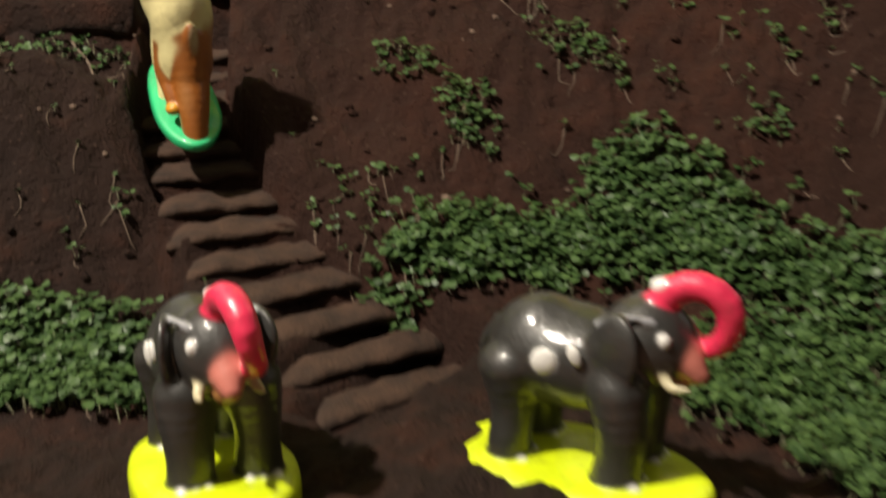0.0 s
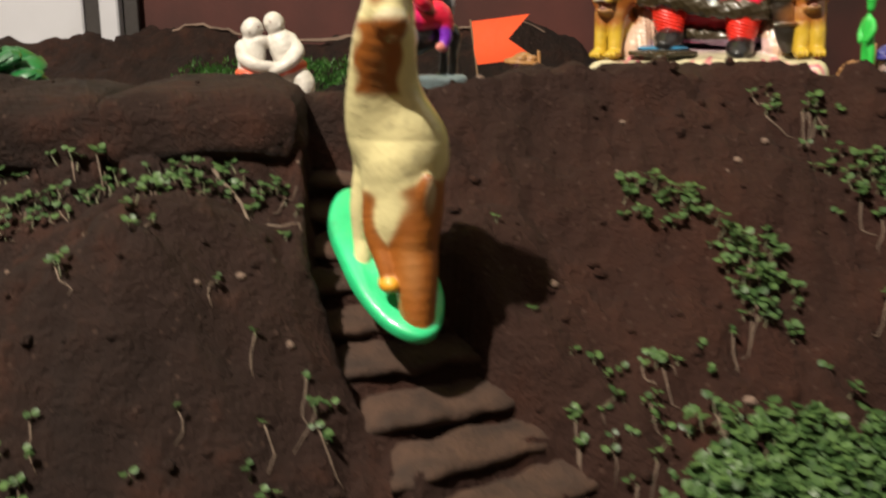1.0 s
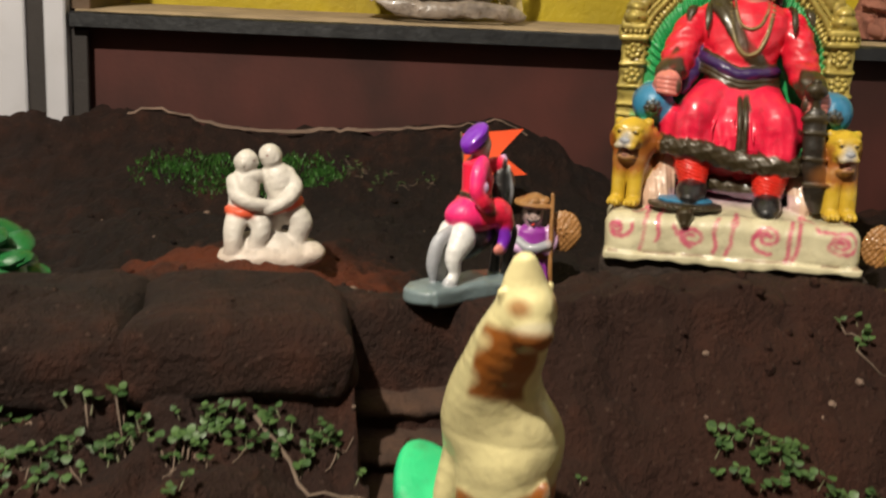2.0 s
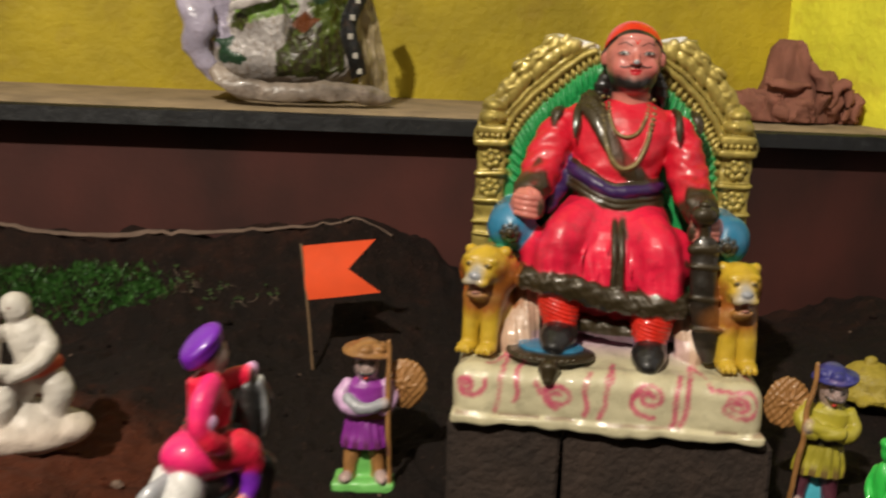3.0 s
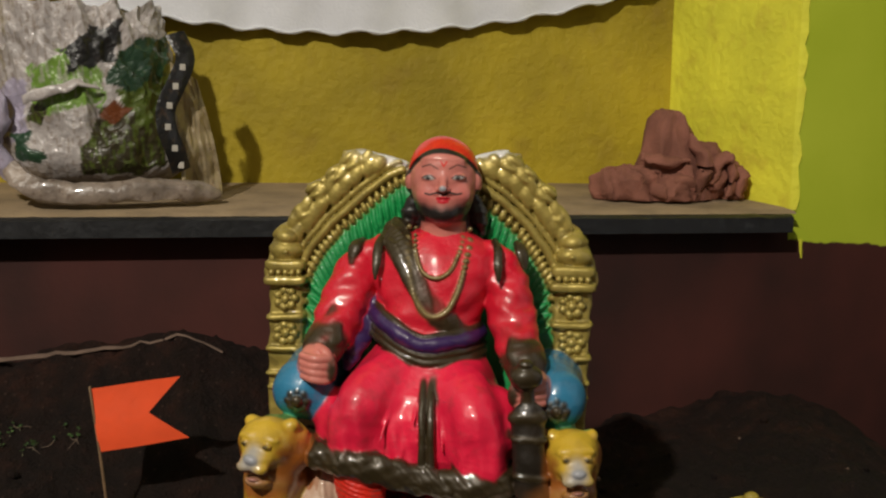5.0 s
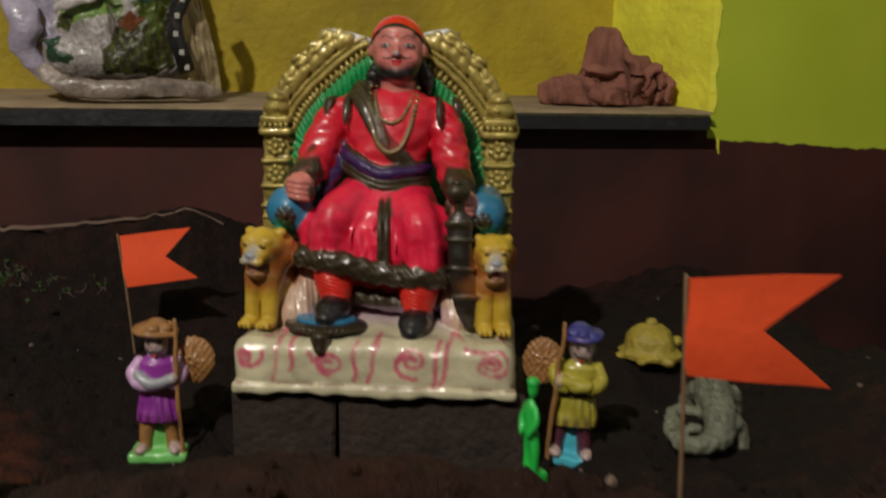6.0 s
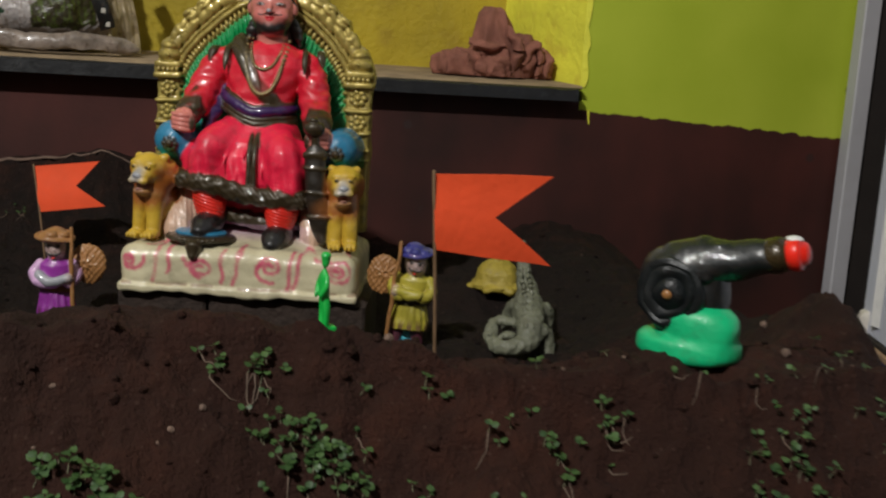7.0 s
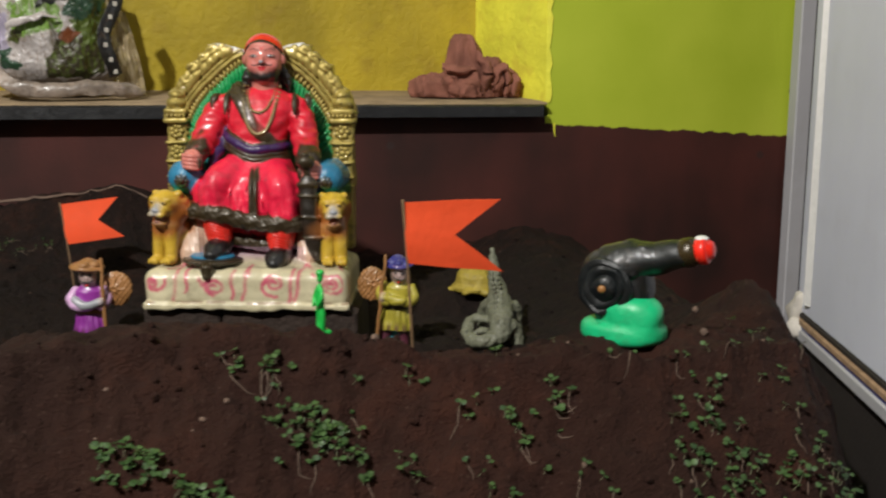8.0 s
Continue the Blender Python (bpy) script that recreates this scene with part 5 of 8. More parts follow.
    for a, b, r in (((-0.010, 0.052, 0.147), (-0.013, 0.035, 0.108), 0.0016), ((-0.020, 0.046, 0.143), (-0.026, 0.030, 0.118), 0.0013), ((0.010, 0.048, 0.142), (0.012, 0.032, 0.112), 0.0014), ((-0.003, 0.058, 0.151), (-0.006, 0.034, 0.128), 0.0014)):
        s.tube([a, tuple((p + q) / 2 for p, q in zip(a, b)), b], [0.0005, r, 0.0006], RED_ROBE, k=0.002)
    s.tube([(-0.077, 0.082, 0.106), (-0.0765, 0.060, 0.1045), (-0.065, 0.038, 0.1050), (-0.046, 0.0300, 0.1040), (-0.028, 0.0300, 0.1010), (-0.010, 0.0325, 0.0950), (0.010, 0.0325, 0.0930), (0.030, 0.0300, 0.0925), (0.048, 0.0340, 0.0915), (0.0575, 0.050, 0.0910), (0.059, 0.078, 0.092)], 0.0094, OLD_GOLD, flat=0.7, side=(0, 1, 0), bump=gathers)
    for dx in (-0.0026, 0.0026):
        s.tube([(0.0005 + dx, 0.0635, 0.1555), (0.0010 + dx, 0.0500, 0.1470), (0.0015 + dx, 0.0385, 0.1340), (0.0020 + dx, 0.0340, 0.1180), (0.0022 + dx, 0.0325, 0.0960)], 0.0024, OLD_GOLD, k=0.0006)

    # waist sash: tilted bands, loose end at the hip
    def round_waist(dz, grow):
        pts = []
        for i in range(49):
            w = 2 * math.pi * i / 48
            c, q = math.cos(w), math.sin(w)
            pts.append((-0.003 + (0.0335 + grow) * c, 0.091 + (0.0265 + grow) * q, 0.1690 + dz + 0.0150 * max(0.0, -c) ** 1.4 + 0.002 * max(0.0, c) + 0.008 * max(0.0, q)))
        return pts

    s.tube(round_waist(0.0095, 0.0005), 0.0019, OLD_GOLD, k=0.0006)
    s.tube(round_waist(0.0040, 0.0010), 0.0050, PURPLE, k=0.0008, bump=ripple(300, 0.0003, 0))
    s.tube(round_waist(-0.0030, 0.0025), 0.0026, OLD_GOLD, k=0.0006)
    s.tube(round_waist(-0.0075, 0.0030), 0.0030, OLD_GOLD, k=0.0006)
    s.tube([(-0.034, 0.104, 0.200), (-0.041, 0.098, 0.190), (-0.047, 0.090, 0.176), (-0.052, 0.082, 0.163), (-0.054, 0.076, 0.154)], [0.006, 0.0100, 0.0100, 0.0075, 0.003], PURPLE, bump=ripple(420, 0.0005))

    # torso, sleeves
    def creases(x, y, z):
        return 0.0007 * np.sin(330 * z - 170 * x + 2 * np.sin(80 * x)) * np.clip((0.212 - z) / 0.02, 0, 1) + 0.0004 * np.sin(200 * z + 240 * x)

    s.loft([((-0.003, 0.092, 0.160), 0.0310, 0.0245), ((-0.003, 0.093, 0.175), 0.0325, 0.0255), ((-0.002, 0.095, 0.190), 0.0345, 0.0275), ((0.000, 0.097, 0.205), 0.0385, 0.0280), ((0.001, 0.099, 0.218), 0.0410, 0.0265), ((0.002, 0.101, 0.228), 0.0400, 0.0230), ((0.004, 0.103, 0.236), 0.0290, 0.0190), ((0.0055, 0.104, 0.2425), 0.0165, 0.0150)], CRIMSON, bump=creases, k=0.003)
    s.sup((-0.002, 0.084, 0.187), (0.026, 0.0165, 0.014), CRIMSON, k=0.004, bump=creases)

    def sleeve(x, y, z):
        return 0.0006 * np.sin(420 * z + 180 * y + 2 * np.sin(140 * x)) + 0.0005 * np.sin(230 * z - 260 * x)

    for sx, arm in ((-1, ((-0.034, 0.103, 0.2270), (-0.0470, 0.100, 0.2180), (-0.0545, 0.095, 0.2050), (-0.0595, 0.087, 0.1900), (-0.0640, 0.076, 0.1790), (-0.0680, 0.066, 0.1700))), (1, ((0.038, 0.103, 0.2250), (0.0455, 0.100, 0.2150), (0.0500, 0.095, 0.2010), (0.0530, 0.087, 0.1850), (0.0570, 0.074, 0.1720), (0.0610, 0.062, 0.1635)))):
        s.tube(arm, [0.0110, 0.0142, 0.0155, 0.0158, 0.0142, 0.0120], CRIMSON, k=0.003, bump=sleeve)
        q, d = Vector(arm[5]), (Vector(arm[5]) - Vector(arm[4])).normalized()
        s.tube([q - d * 0.004, q + d * 0.002], [0.0138, 0.0132], OLD_GOLD, k=0.0008)
        s.tube([q - d * 0.004 + Vector((-0.003 * sx, -0.009, 0.004)), q - d * 0.013 + Vector((-0.001 * sx, -0.0095, 0.006)), q - d * 0.023 + Vector((0.002 * sx, -0.0105, 0.0095))], [0.0085, 0.0062, 0.0015], OLD_GOLD, flat=0.5, side=(0, -1, 0.7), k=0.0008)
        s.beads([tuple(q - d * 0.004 + Vector((0.0142 * math.cos(w), 0.0142 * math.sin(w) * 0.75, 0.0142 * math.sin(w) * 0.65))) for w in [2 * math.pi * i / 26 for i in range(26)]], 0.0012, OLD_GOLD)
    # shoulder straps and epaulettes
    for x, sx in ((-0.0350, -1), (0.0415, 1)):
        s.tube([(x - sx * 0.002, 0.100, 0.2395 if sx < 0 else 0.236), (x, 0.086, 0.2330), (x + sx * 0.0015, 0.0785, 0.2215), (x + sx * 0.002, 0.0765, 0.2120)], [0.0022, 0.0030, 0.0030, 0.0012], OLD_GOLD, flat=0.6, side=(0, -1, 0.5), k=0.0006)
        s.tube([(x + sx * 0.013, 0.100, 0.2340), (x + sx * 0.0165, 0.090, 0.2295), (x + sx * 0.0185, 0.086, 0.2210)], [0.0030, 0.0048, 0.0020], OLD_GOLD, flat=0.6, side=(sx * 0.5, -1, 0.6), k=0.0006)
    # one fist on the bolster, the other round a hilt
    for c, sx in (((-0.0715, 0.0545, 0.1610), 1), ((0.0655, 0.0510, 0.1500), -1)):
        s.sup(c, (0.0115, 0.0140, 0.0120), SKIN, k=0.002)
        for k in range(4):
            z = c[2] + 0.0065 - 0.0045 * k
            s.tube([(c[0] - 0.007 * sx, c[1] - 0.0085, z), (c[0] + 0.001 * sx, c[1] - 0.0138, z - 0.0003), (c[0] + 0.0085 * sx, c[1] - 0.0110, z - 0.0008), (c[0] + 0.0115 * sx, c[1] - 0.005, z - 0.001)], [0.0022, 0.0027, 0.0026, 0.002], SKIN, k=0.0009)
        s.tube([(c[0] + 0.002 * sx, c[1] - 0.004, c[2] + 0.0105), (c[0] + 0.008 * sx, c[1] - 0.0085, c[2] + 0.0085), (c[0] + 0.0120 * sx, c[1] - 0.0105, c[2] + 0.003)], [0.003, 0.003, 0.002], SKIN, k=0.0009)
        s.sup((c[0] + 0.0110 * sx, c[1] - 0.0095, c[2] - 0.001), (0.0042, 0.0042, 0.0085), OLD_GOLD, k=0.0008)
    s.sup((0.0615, 0.0335, 0.1615), (0.0105, 0.0085, 0.0080), OLD_GOLD, k=0.001)
    s.sup((0.0615, 0.0315, 0.1700), (0.0046, 0.0046, 0.0035), OLD_GOLD, k=0.001)
    s.tube([(0.0618, 0.0355, 0.158), (0.0625, 0.0350, 0.148), (0.0630, 0.0345, 0.136)], [0.0045, 0.0042, 0.0055], OLD_GOLD, k=0.001)
    s.sup((0.0630, 0.0340, 0.1365), (0.0125, 0.0075, 0.0045), OLD_GOLD, 0.7, 0.7, k=0.001)
    s.tube([(0.0632, 0.0330, 0.136), (0.0640, 0.0320, 0.118), (0.0675, 0.0320, 0.090), (0.0715, 0.0340, 0.066), (0.0735, 0.0355, 0.055)], [0.0105, 0.0106, 0.0102, 0.0090, 0.0060], TARNISH, flat=0.55, side=(0, 1, 0), k=0.001)
    for z, x in ((0.124, 0.0640), (0.101, 0.0662), (0.078, 0.0694)):
        s.sup((x, 0.0322, z), (0.0118, 0.0068, 0.0020), OLD_GOLD, 0.5, 0.5, k=0.0008)

    # shoulder cloth across the chest, bead chains
    def front(x, z):
        """The breast's surface."""
        rx = np.interp(z, (0.190, 0.205, 0.218, 0.228, 0.236), (0.0345, 0.0385, 0.0410, 0.0400, 0.0290))
        ry = np.interp(z, (0.190, 0.205, 0.218, 0.228, 0.236), (0.0275, 0.0280, 0.0265, 0.0230, 0.0190))
        cy = np.interp(z, (0.190, 0.205, 0.218, 0.228, 0.236), (0.095, 0.097, 0.099, 0.101, 0.103))
        return float(cy - ry * math.sqrt(max(0.05, 1 - (x / rx) ** 2)))

    line = [(-0.0235, 0.2365), (-0.0190, 0.2285), (-0.0130, 0.2180), (-0.0060, 0.2080), (0.0020, 0.1975), (0.0110, 0.1870), (0.0200, 0.1765)]
    s.tube([(-0.026, 0.104, 0.2410)] + [(x, front(x, z) + 0.0015, z) for x, z in line], [0.0085, 0.0090, 0.0092, 0.0086, 0.0080, 0.0076, 0.0074, 0.0072], OLD_GOLD, flat=0.36, side=(0.2, -1, 0.25), k=0.0006, bump=ripple(500, 0.0003, 0, 1.0))
    for wide, low, r in ((0.0150, 0.2140, 0.0014), (0.0195, 0.1905, 0.0019)):
        pts = []
        for i in range(int(40 * wide / 0.0165)):
            w = math.pi * i / (int(40 * wide / 0.0165) - 1)
            x, z = 0.0045 - wide * math.cos(w) - 0.001, 0.2440 - (0.2440 - low) * math.sin(w) ** 0.8
            pts.append((x, front(x, min(z, 0.236)) - 0.0012 + 0.020 * max(0.0, z - 0.236) / 0.008 * 0.4, z))
        s.beads(pts, r, CHAIN)
    # long hair behind the neck
    s.tube([(0.0055, 0.114, 0.275), (0.0055, 0.1155, 0.255), (0.006, 0.116, 0.240)], [0.020, 0.0215, 0.018], HAIR, flat=0.55, side=(0, 1, 0))
    for sx in (-1, 1):
        s.tube([(0.0055 + sx * 0.019, 0.112, 0.264), (0.0055 + sx * 0.023, 0.112, 0.252), (0.0055 + sx * 0.026, 0.113, 0.241)], [0.005, 0.0065, 0.003], HAIR, bump=ripple(700, 0.0004))
    s.wobble(0.0008, 55, 1)
    s.wobble(0.00028, 210, 3)

    # head and neck, cast finer
    h = Clay(0.0005, 0.002, soft=0.0003)
    fx = 0.0066
    # close cap with a rolled edge over the dark hairline
    h.sup((0.0050, 0.1030, 0.2805), (0.0234, 0.0245, 0.0240), HAIR, k=0.0006)
    h.sup((0.0050, 0.0835, 0.2630), (0.040, 0.0270, 0.0300), None, rot=(-24, 0, 0), cut=True, k=0.0008)
    h.tube([(0.0055, 0.104, 0.236), (0.0055, 0.101, 0.256)], [0.0165, 0.0145], SKIN)
    h.sup((0.0052, 0.1015, 0.2765), (0.0222, 0.0230, 0.0262), SKIN)
    h.sup((0.0058, 0.0945, 0.2615), (0.0178, 0.0170, 0.0145), SKIN, k=0.005)
    h.sup((fx, 0.0830, 0.2545), (0.0075, 0.0062, 0.0058), SKIN, k=0.004)
    h.sup((fx - 0.0005, 0.0855, 0.2880), (0.0130, 0.0050, 0.0055), SKIN, k=0.005)
    h.tube([(fx, 0.0812, 0.2815), (fx, 0.0782, 0.2765), (fx, 0.0752, 0.2718)], [0.0016, 0.0022, 0.0030], SKIN, k=0.002)
    for sx in (-1, 1):
        h.sup((fx + sx * 0.0110, 0.0850, 0.2675), (0.0062, 0.0052, 0.0062), SKIN, k=0.004)
        h.sup((fx + sx * 0.0028, 0.0776, 0.2706), (0.0019, 0.0020, 0.0016), SKIN, k=0.0012)
        h.sup((fx + sx * 0.0092, 0.0826, 0.2783), (0.0046, 0.0030, 0.0024), SKIN, k=0.0015)
        h.sup((0.0052 + sx * 0.0222, 0.1005, 0.2740), (0.0032, 0.0055, 0.0078), SKIN, rot=(0, sx * 8, sx * -20), k=0.0012)
        h.tube([(fx + sx * 0.0010, 0.0782, 0.2672), (fx + sx * 0.0045, 0.0786, 0.2682), (fx + sx * 0.0085, 0.0806, 0.2672)], [0.0008, 0.0011, 0.0005], SKIN, k=0.0008)
    h.tube([(fx - 0.0048, 0.0808, 0.2648), (fx - 0.0016, 0.0780, 0.2660), (fx, 0.0782, 0.2656), (fx + 0.0016, 0.0780, 0.2660), (fx + 0.0048, 0.0808, 0.2648)], [0.0007, 0.0012, 0.0011, 0.0012, 0.0007], SKIN, k=0.0008)
    h.tube([(fx - 0.0038, 0.0808, 0.2636), (fx, 0.0786, 0.2628), (fx + 0.0038, 0.0808, 0.2636)], [0.0008, 0.0014, 0.0008], SKIN, k=0.0008)

    def below(z0, soft, tip=0.0):
        return lambda v: np.clip((z0 - v[:, 2] + tip * np.abs(v[:, 0] - fx) + 0.0004 * np.sin(v[:, 0] * 900)) / soft + 0.5, 0, 1)

    def hairline(v):
        """The dark band under the cap's edge, running down before the ears."""
        c = np.abs(v[:, 0] - 0.0055)
        edge = 0.2948 - 18 * c * c - 0.35 * (v[:, 1] - 0.080)
        return np.clip((v[:, 2] - edge) / 0.0012 + 0.5, 0, 1) * (v[:, 2] < 0.3)

    def capped(v):
        return np.clip((v[:, 2] - (0.2988 - 20 * (v[:, 0] - 0.0052) ** 2 - 0.30 * (v[:, 1] - 0.080))) / 0.0008 + 0.5, 0, 1)

    h.dab(lambda v: (1 - hairline(v)) * (v[:, 2] > 0.262) * np.clip((0.099 - v[:, 1]) / 0.003, 0, 1), SKIN)
    h.spot((fx - 0.009, 0.082, 0.266), (0.006, 0.006, 0.006), ROUGE, soft=0.8, most=0.5)
    h.spot((fx + 0.010, 0.082, 0.266), (0.006, 0.006, 0.006), ROUGE, soft=0.8, most=0.5)
    h.dab(lambda v: 0.85 * below(0.2605, 0.007, 0.25)(v) * (v[:, 2] > 0.2495), DUSKY)
    h.dab(lambda v: below(0.2575, 0.004, 0.28)(v) * np.clip((v[:, 2] - 0.2480) / 0.002, 0, 1) * np.clip((0.104 - v[:, 1]) / 0.006, 0, 1), HAIR)
    h.dab(lambda v: np.clip((np.abs(v[:, 0] - 0.0055) - 0.0198) / 0.0014, 0, 1) * (v[:, 2] < 0.2700) * (v[:, 2] > 0.252), HAIR)
    h.dab(lambda v: np.clip((v[:, 1] - 0.106) / 0.002, 0, 1) * (v[:, 2] > 0.250), HAIR)
    h.dab(lambda v: hairline(v), HAIR)
    h.dab(lambda v: capped(v), RED)
    h.stroke([(fx - 0.0036, 0.0790, 0.2650), (fx, 0.0775, 0.2655), (fx + 0.0036, 0.0790, 0.2650)], 0.0011, LIPS, 0.0006, before=0.094)
    h.stroke([(fx - 0.0024, 0.0795, 0.2633), (fx, 0.0780, 0.2628), (fx + 0.0024, 0.0795, 0.2633)], 0.0013, LIPS, 0.0006, before=0.094)
    for sx in (-1, 1):
        h.spot((fx + sx * 0.0093, 0.0810, 0.2783), (0.0038, 0.006, 0.0014), EYEWHITE, (0, -sx * 6, 0), 0.2)
        h.spot((fx + sx * 0.0093 - 0.0004, 0.0805, 0.2783), (0.0015, 0.006, 0.0015), HAIR, soft=0.3)
        h.stroke([(fx + sx * 0.0050, 0.0805, 0.2780), (fx + sx * 0.0075, 0.0808, 0.2798), (fx + sx * 0.0105, 0.0812, 0.2799), (fx + sx * 0.0138, 0.0838, 0.2780)], 0.00035, HAIR, 0.0006, before=0.094)
        h.stroke([(fx + sx * 0.0060, 0.0808, 0.2770), (fx + sx * 0.0095, 0.0810, 0.2766), (fx + sx * 0.0130, 0.0832, 0.2774)], 0.0002, HAIR, 0.0006, 0.7, before=0.094)
        h.stroke([(fx + sx * 0.0036, 0.0790, 0.2842), (fx + sx * 0.0085, 0.0790, 0.2868), (fx + sx * 0.0140, 0.0830, 0.2848)], 0.00035, HAIR, 0.0006, before=0.094)
        h.stroke([(fx + sx * 0.0008, 0.0775, 0.2676), (fx + sx * 0.0045, 0.0780, 0.2688), (fx + sx * 0.0085, 0.0800, 0.2676), (fx + sx * 0.0115, 0.0815, 0.2684)], 0.0006, HAIR, 0.0006, before=0.094)
    h.stroke([(fx - 0.0018, 0.0785, 0.2888), (fx, 0.0780, 0.2858), (fx + 0.0018, 0.0785, 0.2888)], 0.0005, RED, 0.0005, before=0.094)
    # pale dab on the nose tip: its glint, painted in
    h.spot((fx, 0.0725, 0.2715), (0.0024, 0.003, 0.0020), GREYISH, soft=0.4)
    h.wobble(0.0004, 90, 2)
    s.more.append(h)
    return s


KING = pose(0.184, 1.2245, 0.3905, 0, 0, -20.7)
thing("seated_king_statue", seated_king(), KING, "glossy painted plaster king statue on gold throne with lions", "statue")


# ---- the small figures: each one cast in one piece ----
def standing(x, y, turn, extra=0.0):
    return pose(x, y, ground_z(x, y) + extra, 0, 0, turn)


def soldier(base, tunic, sash, legs, hat, shield_side, hat_wide):
    s = Clay(0.0007, 0.0011)
    off = -0.010 * shield_side if shield_side < 0 else 0.0
    s.box((-0.026 + off, -0.014, -0.003), (0.026 + 2 * off, 0.016, 0.006), base, 0.003)
    s.sup((0, 0.006, 0.012), (0.017, 0.008, 0.017), base, k=0.004)
    for sx in (-1, 1):
        s.tube([(sx * 0.0125, -0.002, 0.006), (sx * 0.0115, 0, 0.018), (sx * 0.009, 0.002, 0.038)], [0.0055, 0.0062, 0.009], legs, 12)
        s.sup((sx * 0.0145, -0.008, 0.008), (0.0055, 0.009, 0.004), FACE)
    s.loft([((0, 0.001, 0.030), 0.0205, 0.0135), ((0, 0.001, 0.036), 0.0205, 0.0135), ((0, 0.001, 0.046), 0.018, 0.012), ((0, 0.001, 0.054), 0.0155, 0.0105)], tunic, 40, 0.035, 14)
    s.loft([((0, 0.001, 0.053), 0.0165, 0.0115), ((0, 0.001, 0.056), 0.0168, 0.0118), ((0, 0.001, 0.059), 0.0162, 0.0112)], sash, 20)
    s.loft([((0, 0.001, 0.058), 0.0155, 0.0108), ((0, 0.001, 0.068), 0.0175, 0.0120), ((0, 0.001, 0.077), 0.0185, 0.0110), ((0, 0.001, 0.082), 0.009, 0.008)], tunic, 20)
    for sx in (-1, 1):
        hand = (-shield_side * -0.012, -0.012, 0.066)
        s.tube([(sx * 0.0165, 0.0, 0.076), (sx * 0.021, -0.003, 0.068), (sx * 0.0165, -0.010, 0.062), (hand[0] * (0.2 if sx != shield_side else 1.0), -0.013, 0.0635 + 0.002 * sx)], [0.0055, 0.006, 0.0055, 0.0045], LILAC if tunic is PLUM else tunic, 12)
    s.sup((shield_side * 0.0165, -0.0135, 0.066), (0.005, 0.005, 0.005), FACE)
    s.tube([(shield_side * 0.021, -0.010, 0.003), (shield_side * 0.0205, -0.013, 0.05), (shield_side * 0.019, -0.012, 0.085), (shield_side * 0.017, -0.009, 0.112)], [0.0021, 0.0023, 0.0023, 0.0018], TAN, 8)
    s.sup((shield_side * 0.0325, 0.003, 0.077), (0.0175, 0.0045, 0.0190), TAN, bump=lambda x, y, z: 0.0006 * np.sin(1100 * x) * np.sin(900 * z))
    for k in range(9):
        w = 2 * math.pi * k / 9
        s.tube([(shield_side * 0.030 + 0.003 * math.cos(w), -0.002, 0.078 + 0.003 * math.sin(w)), (shield_side * 0.030 + 0.012 * math.cos(w), -0.0005, 0.078 + 0.0135 * math.sin(w))], [0.0012, 0.0006], TAN, 5)
    s.tube([(-0.0150, -0.0105, 0.068), (-0.004, -0.0150, 0.0640), (0.0080, -0.0160, 0.0645), (shield_side * 0.0165, -0.0145, 0.0665)], [0.0045, 0.0048, 0.0046, 0.0040], GREYISH if tunic is PLUM else tunic)
    s.dab(lambda v: 0.7 * np.clip((0.040 - v[:, 2]) / 0.006, 0, 1) * (v[:, 2] > 0.028) * (np.sin(v[:, 0] * 700) > -0.2) * (np.abs(v[:, 0]) < 0.021), MAROON)
    s.sup((0, -0.001, 0.092), (0.0112, 0.0105, 0.0125), FACE)
    s.sup((0, -0.0105, 0.0905), (0.0018, 0.002, 0.0028), FACE)
    s.sup((0, 0.004, 0.091), (0.0132, 0.0090, 0.0130), HAIR)
    s.dab(lambda v: 0.45 * (v[:, 2] > 0.080) * (v[:, 2] < 0.1) * (np.sin(v[:, 0] * 1500 + 3 * np.sin(v[:, 2] * 900)) > 0.55) * (v[:, 1] < -0.004), HAIR)
    for sx in (-1, 1):
        s.sup((sx * 0.0042, -0.0103, 0.0945), (0.0022, 0.0012, 0.0016), HAIR)
        s.tube([(0, -0.0112, 0.0872), (sx * 0.0045, -0.0108, 0.0868), (sx * 0.0075, -0.0085, 0.0882)], [0.0009, 0.0011, 0.0005], HAIR, 6)
    s.sup((0, -0.0102, 0.0838), (0.0022, 0.0012, 0.0009), RED)
    s.sup((0, -0.001, 0.1025), (hat_wide * 1.12, hat_wide * 0.95, 0.0040), hat, rot=(8, 7 * shield_side, 0))
    s.sup((-0.001, 0.000, 0.1058), (0.0118, 0.0110, 0.0060), hat)
    for k in range(6):
        w = 2 * math.pi * k / 6 + 0.4
        s.sup((hat_wide * 0.62 * math.cos(w), -0.001 + hat_wide * 0.56 * math.sin(w), 0.1042), (0.0062, 0.0055, 0.0040), hat)
    s.sup((0, -0.0115, 0.1005), (0.008, 0.004, 0.0028), LILAC if hat is NAVY else FACE)
    s.wobble(0.0011, 80, shield_side + 4)
    s.wobble(0.0004, 220, 3)
    s.scaled(0.88, 1, 1)
    return s


thing("soldier_figurine", soldier(MINT, PLUM, TAN, TAN, TAN, 1, 0.0185), standing(0.019, 1.312, -12, -0.004) @ Matrix.Scale(1.06, 4), "small painted soldier in purple tunic on green base", "figurine", "toy soldiers")
